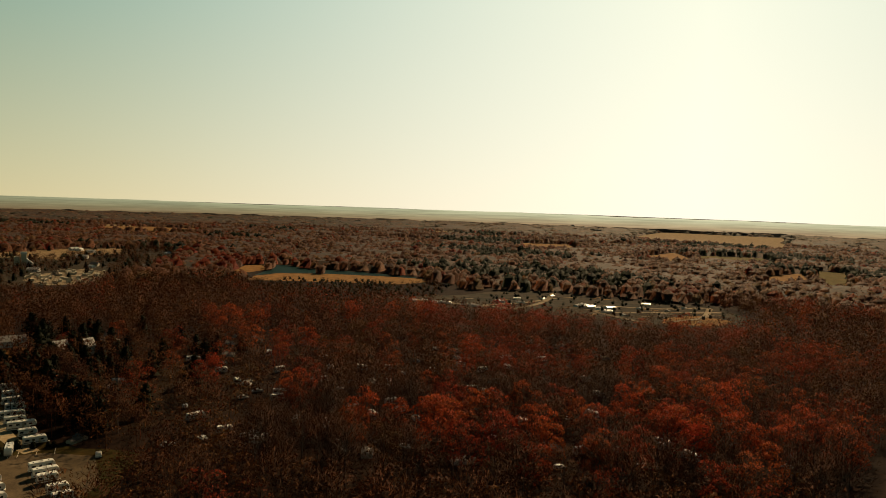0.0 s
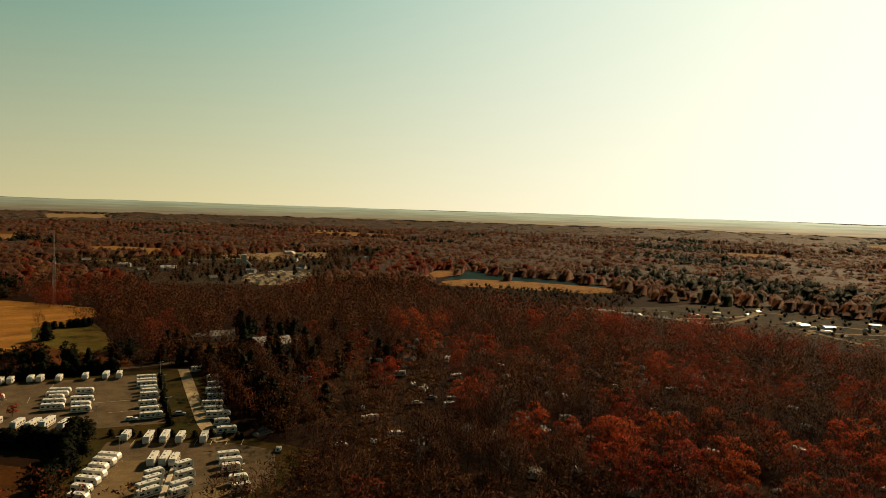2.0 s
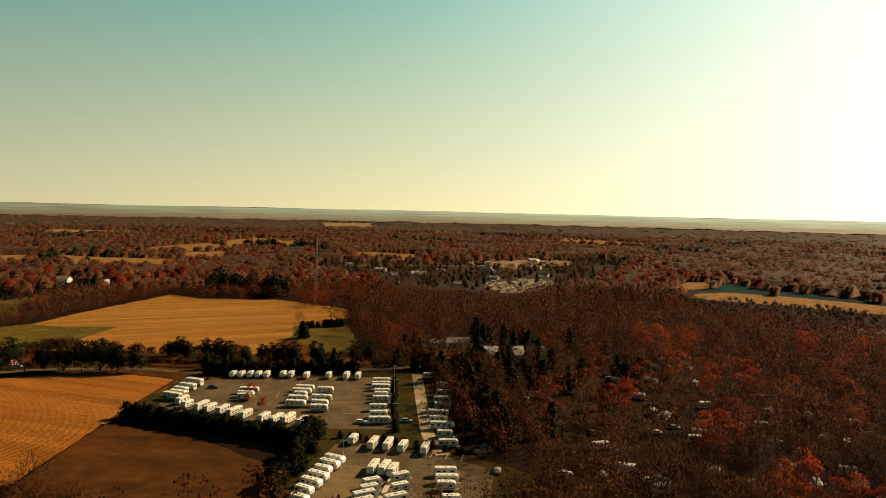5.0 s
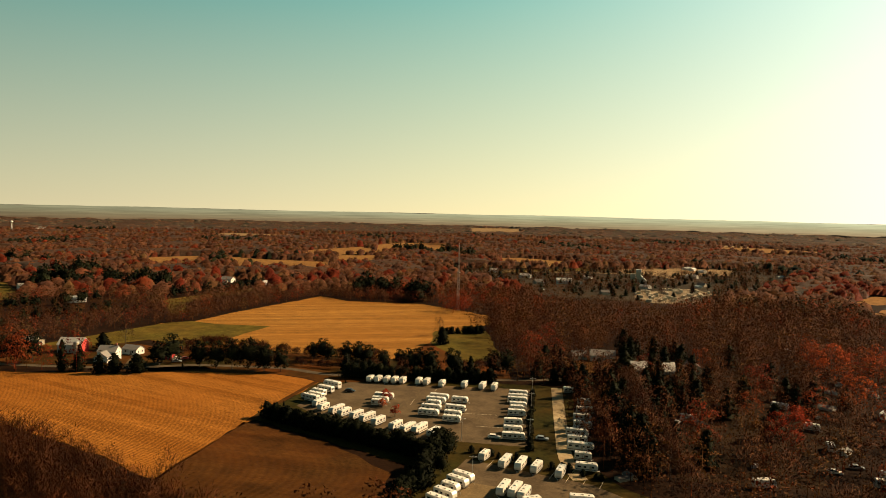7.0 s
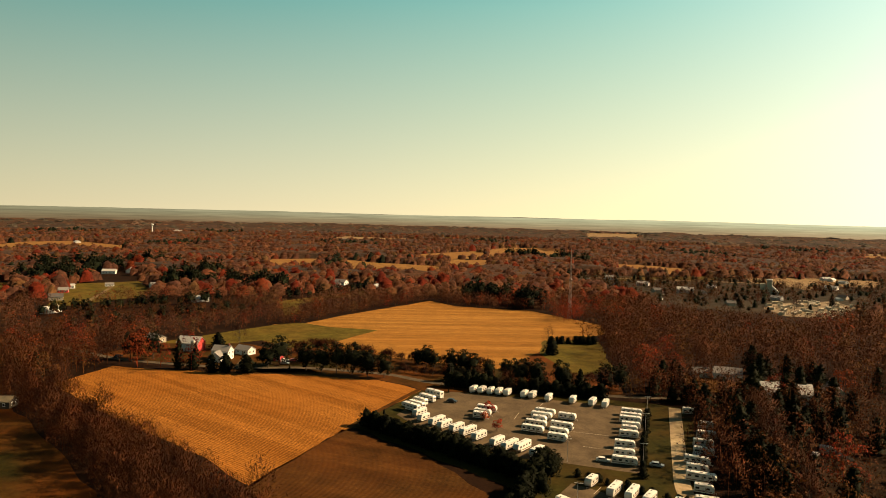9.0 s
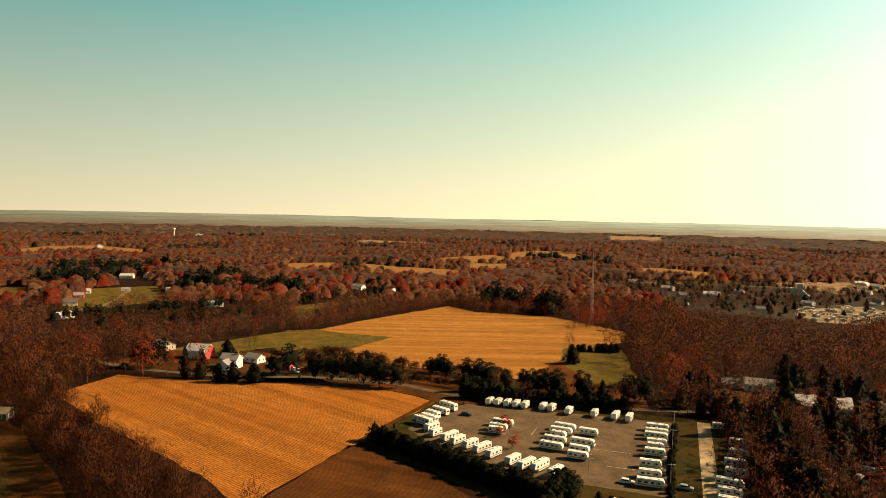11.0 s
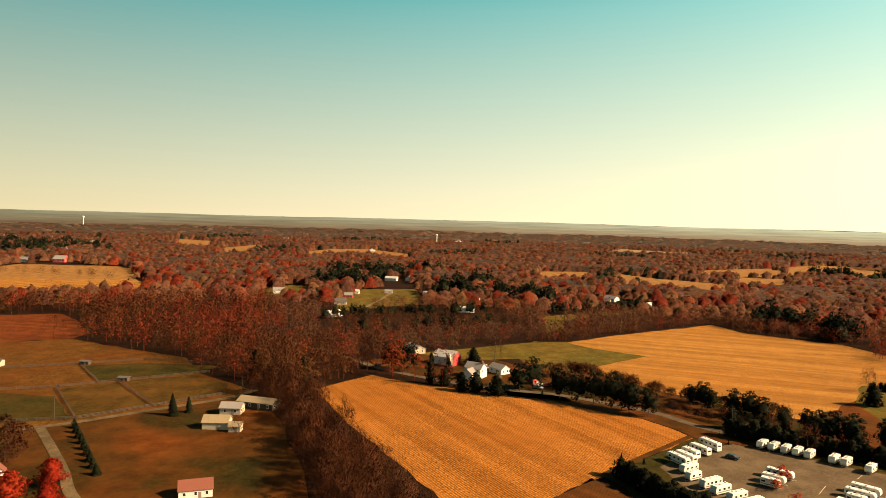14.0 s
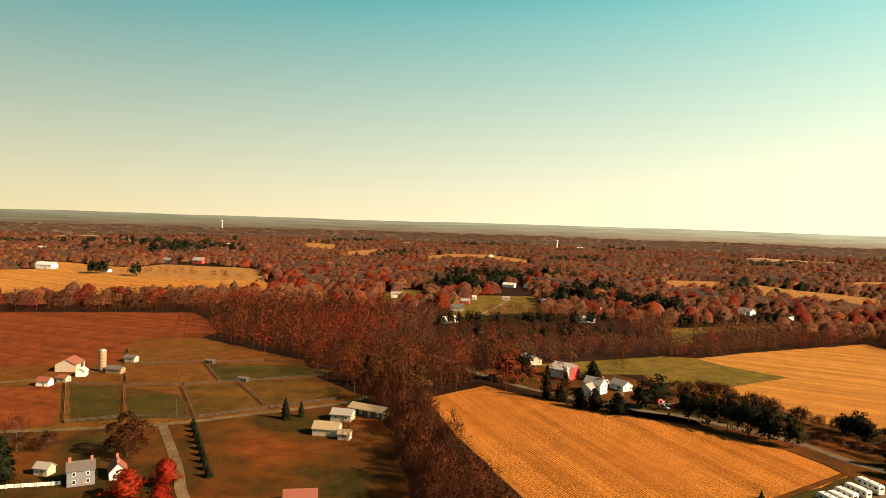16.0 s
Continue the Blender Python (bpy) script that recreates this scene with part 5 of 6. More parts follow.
far = scatter(-2100, 1300, -1200, 2100, 13.8, 6)
r_far = np.hypot(far[:, 0] - CENTRE[0], far[:, 1] - CENTRE[1])
far = far[(r_far > 640) & (r_far < 2050) & in_view_side(far)]
LEAF_FAR = [knoll(12 + k, 14, 540 + k, 16, 0.95) for k in range(4)]
TWIG_FAR = [knoll(11 + k, 14, 560 + k, 16, 0.75, 1.7) for k in range(4)]
BROWN_FAR = [knoll(10 + k, 13, 590 + k, 16, 0.9) for k in range(4)]
green = (np.sin(far[:, 0] / 83 + 0.4) + np.sin(far[:, 1] / 61 + far[:, 0] / 140) + np.random.default_rng(5).normal(0, 0.5, len(far)) + 0.9 * (far[:, 0] > -60) * (far[:, 1] > 650)) > 2.0
# evergreens of the hamlet: a row before its lawn, and dark clumps round the houses
r = np.random.default_rng(8)
clumps = []
row = []
for line, gap in (([(-562, 84), (-573, 117), (-580, 150), (-590, 181), (-596, 215)], 5.5), ([(-596, 268), (-602, 310), (-630, 354), (-634, 390), (-654, 430)], 5.0), ([(-503, 98), (-512, 150), (-528, 226)], 9.0)):
    for p, q in zip(line, line[1:]):
        m = max(1, int(math.dist(p, q) / gap))
        row.append(np.array(p) + (np.arange(m) / m)[:, None] * (np.array(q) - p) + r.normal(0, 2.2, (m, 2)))
for x, y, wide, m in ((-804, 89, 9, 10), (-812, 114, 8, 9), (-845, 100, 12, 12), (-950, 130, 16, 16), (-925, 160, 12, 12), (-702, 222, 9, 12), (-715, 200, 8, 8), (-685, 262, 10, 14), (-672, 280, 8, 10), (-807, 249, 12, 10), (-990, 225, 14, 8),
                       (-1025, 843, 7, 5), (-991, 850, 8, 6), (-1022, 900, 6, 4), (-926, 889, 9, 6), (-846, 847, 9, 5), (-528, 420, 7, 9), (-505, 428, 7, 9), (-482, 438, 7, 10), (-460, 436, 6, 7), (-897, -337, 6, 5), (-879, -286, 3, 2), (-1380, -420, 70, 40), (-1500, -560, 90, 40), (-1650, -520, 90, 30)):
    clumps.append(r.normal((x, y), wide, (m, 2)))
PINE_LOW = [merge(round_pine(200, 12 + k, 11.5, 0.85, 660 + k), bole_arrays(11)) for k in range(4)]
joined("evergreen_row", np.concatenate(row), PINE_LOW, M_GREEN_WOOD, "row of dark evergreens before the green lawn", 37, 0.55, 0.85)
joined("evergreens", np.concatenate(clumps), PINE_LOW, M_GREEN_WOOD, "dark evergreens round the scattered houses", 39, 0.95, 1.5)
scrub_line = [(-935, -300), (-920, -250), (-912, -196), (-880, -150)]
hedge = np.concatenate([np.array(p) + np.linspace(0, 1, 9)[:-1, None] * (np.array(q) - p) for p, q in zip(scrub_line, scrub_line[1:])]) + r.normal(0, 5, (24, 2))
edge_line = [(-462, 214), (-470, 236), (-492, 274), (-543, 384), (-505, 392), (-470, 432)]
edge = np.concatenate([np.array(p) + np.linspace(0, 1, 1 + int(math.dist(p, q) / 2.6))[:-1, None] * (np.array(q) - p) for p, q in zip(edge_line, edge_line[1:])])
edge = np.concatenate([edge + r.normal(0, 2.2, edge.shape), edge[::2] + (-7, 2) + r.normal(0, 2.5, edge[::2].shape)])
joined("hedgerow", edge, TWIG_LOW + BROWN_LOW, M_TWIG_WOOD, "brown bushy hedgerow along the pale field", 43, 0.35, 0.75)
joined("hedgerow", hedge, BROWN_LOW, M_BROWN_WOOD, "brown hedgerow between the far fields", 40, 0.45, 0.85)
joined("evergreen_woods", far[green], [knoll(13 + k, 13, 640 + k, 16, 1.0) for k in range(4)], M_GREEN_WOOD, "dark evergreen clumps in the woods", 38)
far = far[~green]
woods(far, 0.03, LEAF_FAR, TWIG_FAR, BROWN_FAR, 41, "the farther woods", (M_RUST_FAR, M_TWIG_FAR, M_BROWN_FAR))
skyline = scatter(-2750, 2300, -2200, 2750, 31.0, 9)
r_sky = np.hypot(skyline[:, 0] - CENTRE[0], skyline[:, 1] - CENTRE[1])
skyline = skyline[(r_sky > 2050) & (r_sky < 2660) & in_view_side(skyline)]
joined("skyline_woods", skyline, [knoll(9 + k, 30, 610 + k, 8, 1.4) for k in range(5)], M_SKY_WOOD, "woods near the skyline with haze in their grey-brown colour", 53)


def scrub(poly, gap, shapes, material, label, seed, smin, smax):
    p = np.asarray(poly, float)
    r = np.random.default_rng(seed)
    gx, gy = np.meshgrid(np.arange(*p[:, 0].min() + [0, np.ptp(p[:, 0])], gap), np.arange(*p[:, 1].min() + [0, np.ptp(p[:, 1])], gap))
    q = np.stack([gx.ravel(), gy.ravel()], -1) + r.uniform(-0.5, 0.5, (gx.size, 2)) * gap
    joined("scrub", q[inside(poly, q)], shapes, material, label, seed, smin, smax)


scrub([(-374, 430), (-338, 406), (-330, 380), (-312, 374), (-306, 392), (-330, 432), (-380, 448)], 4.5, BROWN_LOW + TWIG_LOW, M_TWIG_WOOD, "low brown thicket at the field corner", 69, 0.35, 0.75)
scrub([(-412, 412), (-396, 404), (-386, 414), (-396, 434), (-414, 436)], 5.5, LEAF_LOW, M_RUST_WOOD, "rust-leaved oaks round the mast", 68, 0.7, 1.0)
HAMLET_FRONT = [(-484, 76), (-498, 150), (-515, 226), (-566, 222), (-562, 150), (-556, 76)]
scrub(HAMLET_FRONT, 9.0, BROWN_LOW + TWIG_LOW, M_BROWN_WOOD, "low brown trees before the hamlet", 70, 0.45, 0.8)
POND_FRONT = [(-180, 660), (-173, 615), (-129, 578), (-99, 556), (-36, 570), (0, 620), (10, 700), (-48, 682), (-100, 664), (-156, 672)]
scrub(POND_FRONT, 9.0, [leafy(60, 15, 11, 1.0, 760 + k, 0.1) for k in range(3)], M_GREEN_WOOD, "low evergreens before the pond", 71, 0.3, 0.55)
scrub(POND_FRONT, 11.0, BROWN_LOW, M_BROWN_WOOD, "low brown trees before the pond", 72, 0.4, 0.75)
YARD_FRONT = [(-60, 585), (-20, 535), (22, 475), (54, 486), (81, 470), (108, 434), (154, 428), (213, 474), (240, 530), (200, 500), (110, 520), (40, 545), (-20, 560)]
scrub(YARD_FRONT, 9.0, BROWN_LOW, M_BROWN_WOOD, "low brown trees before the yard", 73, 0.45, 0.8)
scrub([(-20, 565), (110, 525), (235, 520), (240, 615), (110, 680), (40, 640)], 15.0, [leafy(50, 15, 11, 1.0, 770 + k, 0.1) for k in range(3)], M_GREEN_WOOD, "dark scrub in the dirt yard", 74, 0.2, 0.45)

scrub([(-162, 704), (-98, 710), (-48, 704), (-48, 662), (-94, 662), (-158, 688)], 8.0, [leafy(60, 15, 11, 1.0, 780 + k, 0.1) for k in range(2)], M_GREEN_WOOD, "row of low dark evergreens by the bank", 75, 0.25, 0.45)
scrub([(-272, 620), (-240, 690), (-185, 665), (-174, 631), (-222, 607)], 10.0, [leafy(60, 15, 9, 1.0, 785 + k, 0.1) for k in range(2)], M_GREEN_WOOD, "dark evergreen stand in the wood", 76, 0.7, 1.0)
scrub([(-448, 558), (-384, 505), (-288, 523), (-302, 636), (-350, 600)], 10.0, BROWN_LOW, M_BROWN_WOOD, "low brown scrub before the works", 77, 0.3, 0.5)


def thicket(poly, without, gap, shapes, material, label, seed, smin, smax):
    """Scrub over an outline, left open where the other outlines lie."""
    p = np.asarray(poly, float)
    r = np.random.default_rng(seed)
    gx, gy = np.meshgrid(np.arange(p[:, 0].min(), p[:, 0].max(), gap), np.arange(p[:, 1].min(), p[:, 1].max(), gap))
    q = np.stack([gx.ravel(), gy.ravel()], -1) + r.uniform(-0.5, 0.5, (gx.size, 2)) * gap
    keep = inside(poly, q) & (np.sin(q[:, 0] / 19) + np.sin(q[:, 1] / 27 + 1) > -1.3)
    for hole in without:
        keep &= ~inside(hole, q)
    joined("scrub", q[keep], shapes, material, label, seed, smin, smax)


TOWN_OPEN = [[(-623, 700), (-652, 735), (-625, 895), (-603, 987), (-572, 936), (-589, 841)],
             [(-580, 899), (-582, 983), (-484, 1070), (-444, 956), (-488, 908), (-453, 831), (-488, 857), (-541, 858)],
             [(-401, 673), (-384, 754), (-347, 726), (-312, 630), (-342, 604), (-381, 634)]]
thicket(TOWN, TOWN_OPEN, 9.0, BROWN_LOW, M_BROWN_WOOD, "brown trees scattered between the works buildings", 81, 0.35, 0.75)
thicket(TOWN, TOWN_OPEN, 19.0, [leafy(60, 15, 10, 1.0, 790 + k, 0.1) for k in range(3)], M_GREEN_WOOD, "dark evergreens scattered between the works buildings", 82, 0.4, 0.75)


# ---- trailers, motorhomes and cars ----
def wheels(parent, spots, r=0.34, w=0.24, rims=False):
    for x, y in spots:
        bm = bmesh.new()
        bmesh.ops.create_cone(bm, cap_ends=True, segments=14, radius1=r, radius2=r, depth=w, matrix=pose(x, y, r, 90, 0, 0))
        bmesh.ops.bevel(bm, geom=[e for e in bm.edges if len(e.link_faces) == 2 and abs(e.calc_face_angle(0)) > 1], offset=0.04, segments=1, affect="EDGES")
        tyre = part("wheel", bm, M_RUBBER, parent)
        if not rims:
            continue
        bm = bmesh.new()
        bmesh.ops.create_cone(bm, cap_ends=True, segments=10, radius1=r * 0.55, radius2=r * 0.5, depth=w + 0.03, matrix=pose(x, y, r, 90, 0, 0))
        part("rim", bm, M_STEEL, tyre)


def camper(kind, length, stripe, label, category, seed):
    """A camper with its shell, roof, panes, door, wheels and fittings; length runs along x."""
    r = random.Random(seed)
    h, base, half = 3.15, 0.62, length / 2
    t = empty(kind, label, category, "campers")
    if kind == "travel_trailer":
        out = [(-half, base), (half - 0.55, base), (half, base + 0.75), (half - 0.1, h - 0.7), (half - 0.6, h - 0.08), (-half + 0.15, h - 0.08), (-half, h - 0.3)]
        top = (-half + 0.2, half - 0.65)
    elif kind == "fifth_wheel_trailer":
        h = 3.6
        out = [(-half, base), (half - 2.4, base), (half - 2.3, 1.65), (half - 0.3, 1.7), (half, 2.1), (half - 0.15, h - 0.6), (half - 0.7, h - 0.08), (-half + 0.1, h - 0.08), (-half, h - 0.25)]
        top = (-half + 0.2, half - 0.8)
    else:
        out = [(-half, 0.5), (half - 0.2, 0.5), (half, 0.9), (half - 0.05, 1.5), (half - 0.45, h - 0.3), (half - 0.75, h - 0.08), (-half + 0.1, h - 0.08), (-half, h - 0.25)]
        top = (-half + 0.2, half - 0.9)
    body = part("body", prism(out, -1.22, 1.22, 0.09), M_WHITE, t)
    part("roof", boxed(*top, -1.14, 1.14, h - 0.1, h + 0.02, bevel=0.05), M_ROOFW, t, "chalky white roof membrane")
    part("air_conditioner", boxed(-0.45, 0.45, -0.35, 0.35, h + 0.01, h + 0.3, bevel=0.08), M_WHITE, t)
    for x in (top[0] + 1.2, top[1] - 1.3):
        part("roof_vent", boxed(x - 0.2, x + 0.2, -0.55, -0.15, h + 0.01, h + 0.14, bevel=0.03), M_GLASS, t)
    for s in (-1, 1):
        y0, y1 = sorted((s * 1.215, s * 1.238))
        part("stripe", boxed(-half + 0.25, half - (2.6 if kind.startswith("fifth") else 0.75), y0, y1, 1.0, 1.32), stripe, t)
        n = max(2, int(length // 2.3))
        for k in range(n):
            x = -half + 1.2 + k * (length - 3.2) / max(1, n - 1) + r.uniform(-0.2, 0.2)
            w = r.uniform(0.4, 0.65)
            y0, y1 = sorted((s * 1.21, s * 1.25))
            part("window", boxed(x - w, x + w, y0, y1, h - 1.45, h - 0.8), M_GLASS, t)
    part("door", boxed(half - 2.9 - (2 if kind.startswith("fifth") else 0), half - 2.2 - (2 if kind.startswith("fifth") else 0), -1.262, -1.225, base + 0.12, h - 0.75, bevel=0.015), M_CREAM, t)
    part("rear_window", boxed(-half - 0.025, -half + 0.02, -0.7, 0.7, h - 1.4, h - 0.8, bevel=0.01), M_GLASS, t)
    part("bumper", boxed(-half - 0.16, -half - 0.02, -1.1, 1.1, 0.5, 0.62, bevel=0.02), M_STEEL, t)
    if kind == "motorhome":
        part("windscreen", boxed(half - 0.16, half - 0.07, -1.0, 1.0, 1.55, 2.35, bevel=0.02), M_GLASS, t)
        wheels(t, [(x, y) for x in (-half + 2.4, half - 1.7) for y in (-1.02, 1.02)], 0.45)
    else:
        wheels(t, [(x, y) for x in (-0.9, -0.1) for y in (-1.05, 1.05)])
        bm = bmesh.new()
        nose = half - 2.4 if kind.startswith("fifth") else half - 0.4
        for y in (-0.8, 0.8):
            rod(bm, (nose, y, 0.58), (nose + 1.2, 0.0, 0.55), 0.045, 0.045, 4)
        rod(bm, (nose + 1.1, 0, 0.0), (nose + 1.1, 0, 0.75), 0.05, 0.05, 5)
        part("hitch", bm, M_STEEL, t)
        part("chassis", boxed(-half + 0.3, nose - 0.1, -0.9, 0.9, 0.45, 0.66), M_RUBBER, t)
    if seed % 2:
        part("awning", boxed(-half + 1.0, half - 3.0, -1.36, -1.24, h - 0.5, h - 0.38, bevel=0.03), stripe, t)
    return t


T_SHORT = camper("travel_trailer", 6.3, M_STRIPE, "short white travel trailer with brown decals", "trailer", 1)
T_MID = camper("travel_trailer", 7.8, M_STRIPE_B, "white travel trailer with grey-blue decals", "trailer", 2)
T_LONG = camper("travel_trailer", 9.2, M_STRIPE, "long white travel trailer with brown decals", "trailer", 3)
T_FIFTH = camper("fifth_wheel_trailer", 10.0, M_STRIPE, "tall white fifth-wheel trailer with raised nose", "trailer", 5)
T_BUS = camper("motorhome", 9.6, M_STRIPE_B, "white motorhome with a flat front", "motorhome", 4)


def car(paint, label, seed):
    t = empty("car", label, "car", "cars")
    part("body", prism([(-2.2, 0.35), (2.2, 0.35), (2.25, 0.75), (1.2, 0.92), (-2.1, 0.98), (-2.25, 0.7)], -0.88, 0.88, 0.07), paint, t)
    part("cabin", prism([(-1.9, 0.93), (1.15, 0.9), (0.45, 1.48), (-1.45, 1.5)], -0.76, 0.76, 0.07), paint, t)
    for s in (-1, 1):
        y0, y1 = sorted((s * 0.755, s * 0.775))
        part("side_window", prism([(-1.55, 1.0), (0.8, 0.98), (0.35, 1.38), (-1.3, 1.4)], y0, y1), M_GLASS, t)
        part("headlight", boxed(2.2, 2.262, s * 0.62 - 0.17, s * 0.62 + 0.17, 0.58, 0.7, bevel=0.01), M_STEEL, t)
    part("windscreen", prism([(1.16, 0.95), (1.2, 0.95), (0.56, 1.44), (0.5, 1.44)], -0.66, 0.66), M_GLASS, t)
    wheels(t, [(x, y) for x in (-1.35, 1.4) for y in (-0.8, 0.8)], 0.33, 0.2, True)
    return t


CAR_BLACK = car(M_BLACK, "small black car parked outdoors", 1)
CAR_GREY = car(M_GREYCAR, "small silver car parked outdoors", 2)
CAR_RED = car(M_REDCAR, "small red car parked outdoors", 3)
CAR_WHITE = car(M_WHITE, "small white car parked outdoors", 4)


def on_lot(thing, x, y, turn, z=0.09):
    s = 1.0 if thing.name.startswith("car") else 0.87
    return place(thing, pose(x, y, z, 0, 0, turn + random.uniform(-2, 2)) @ Matrix.Diagonal((s, s, s, 1)))


random.seed(21)
for x, y, k in ((-258.3, 212.5, T_FIFTH), (-254.4, 206.6, T_LONG), (-251.4, 201.4, T_MID), (-247.6, 197.6, T_LONG), (-245.0, 193.4, T_FIFTH)):
    on_lot(k, x, y, 196)
for x, y, k in ((-237.6, 193.0, T_MID), (-231.2, 190.9, T_SHORT), (-225.3, 193.2, T_LONG), (-220.3, 193.4, T_MID), (-215.0, 195.2, T_MID), (-209.9, 196.6, T_LONG), (-203.8, 197.1, T_MID),
                (-195.8, 198.9, T_MID), (-190.8, 200.5, T_LONG), (-187.0, 202.7, T_FIFTH), (-181.4, 204.4, T_MID)):
    on_lot(k, x, y, 290)
for x, y, k in ((-257.4, 232.2, T_SHORT), (-254.6, 234.6, T_SHORT), (-251.6, 237.2, T_SHORT), (-248.8, 239.6, T_SHORT), (-246.0, 242.0, T_SHORT), (-240.6, 247.0, T_SHORT), (-237.8, 249.2, T_SHORT),
                (-231.2, 252.6, T_SHORT), (-223.8, 259.4, T_SHORT), (-217.6, 264.6, T_MID), (-213.0, 267.4, T_MID)):
    on_lot(k, x, y, 303)
for x, y, k in ((-229.8, 219.4, T_LONG), (-226.0, 214.6, T_MID), (-223.4, 211.6, T_SHORT)):
    on_lot(k, x, y, 38)
for x, y, k in ((-215.0, 236.8, T_LONG), (-212.0, 232.4, T_LONG), (-208.8, 228.6, T_SHORT), (-205.0, 223.8, T_LONG), (-200.6, 218.6, T_LONG), (-206.4, 240.4, T_MID), (-198.6, 230.8, T_BUS), (-193.6, 224.8, T_MID), (-189.2, 220.2, T_MID)):
    on_lot(k, x, y, 34)
for x, y, k in ((-198.9, 267.6, T_LONG), (-194.9, 262.8, T_LONG), (-191.9, 259.2, T_LONG), (-186.4, 253.6, T_MID), (-183.4, 249.8, T_SHORT), (-179.6, 245.2, T_MID), (-172.6, 235.6, T_MID), (-166.4, 228.8, T_MID), (-161.2, 223.4, T_LONG)):
    on_lot(k, x, y, 41)
for x, y, k in ((-153.9, 201.8, T_SHORT), (-146.2, 203.2, T_LONG), (-141.8, 205.6, T_LONG), (-136.8, 207.0, T_MID), (-129.8, 209.8, T_MID), (-132.0, 187.4, T_LONG), (-129.0, 189.0, T_LONG), (-125.9, 189.2, T_MID)):
    on_lot(k, x, y, 295)
for x, y, k in ((-145.2, 184.6, T_MID), (-143.6, 180.8, T_MID), (-141.8, 176.4, T_SHORT), (-139.4, 172.2, T_MID), (-137.4, 167.6, T_MID), (-134.8, 162.6, T_SHORT), (-131.4, 157.8, T_SHORT)):
    on_lot(k, x, y, 10)
for x, y, k in ((-120.8, 186.8, T_SHORT), (-124.4, 178.4, T_SHORT), (-121.8, 174.6, T_SHORT), (-120.0, 170.6, T_MID), (-117.2, 166.8, T_MID), (-116.0, 180.8, T_SHORT), (-112.2, 174.4, T_MID), (-109.8, 169.8, T_SHORT)):
    on_lot(k, x, y, 66)
for x, y, k in ((-113.2, 198.4, T_MID), (-109.6, 194.0, T_MID), (-106.8, 189.9, T_SHORT), (-100.2, 183.2, T_SHORT), (-96.0, 178.2, T_SHORT)):
    on_lot(k, x, y, 40)
for x, y, turn, k in ((-188.2, 291, 45, T_LONG), (-154.6, 253.6, 30, T_MID), (-150.2, 244.6, 33, T_LONG), (-139.6, 232.6, 35, T_FIFTH), (-166.0, 270.0, 40, T_MID), (-160.5, 261.0, 40, T_MID), (-173.5, 279.5, 40, T_SHORT), (-145.5, 238.5, 36, T_MID), (-134.0, 226.5, 36, T_SHORT), (-127.5, 219.5, 36, T_MID)):
    on_lot(k, x, y, turn, 0.0)
on_lot(CAR_BLACK, -247.8, 214.6, 36)
on_lot(CAR_WHITE, -166.6, 219.4, 38)
on_lot(CAR_GREY, -155.2, 231.4, 40, 0.05)
# campers and cars under the trees of the camp
CAMP_A = ((-135, 293), (-42, 297), (-38, 309), (-78, 279), (-88, 360), (-60, 361), (-74, 325), (-87, 250), (-64, 233), (-58, 228), (-34, 232), (-33, 268), (-2, 333), (10, 361), (-11, 356), (15, 302), (22, 298))
CAMP_B = ((-18, 278), (-96, 264), (-75, 289), (-72, 236), (-65, 286), (-86, 222), (-44, 293), (-87, 301), (-64, 281), (12, 355), (18, 301), (-24, 263), (-39, 247), (39, 214), (105, 241), (113, 221), (-23, 337), (-37, 335))
CAMP_C = ((35, 346), (55, 368), (-62, 236), (-136, 287), (-103, 211), (-64, 278), (-172, 476), (-155, 251), (-161, 291), (-133, 258), (62, 232), (84, 226), (121, 232), (20, 240), (-10, 228), (70, 300), (-100, 320), (-120, 340))
camp_more = random.Random(91)
CAMP_D = [(camp_more.uniform(-95, 115), camp_more.uniform(205, 345)) for k in range(18)]
for group in (CAMP_A, CAMP_B, CAMP_C, CAMP_D):
    for x, y in group:
        on_lot(pick([T_SHORT, T_SHORT, T_MID, CAR_WHITE, CAR_GREY]), x, y, random.choice((20, 40, 110, 130)) + random.uniform(-15, 15), 0.0)


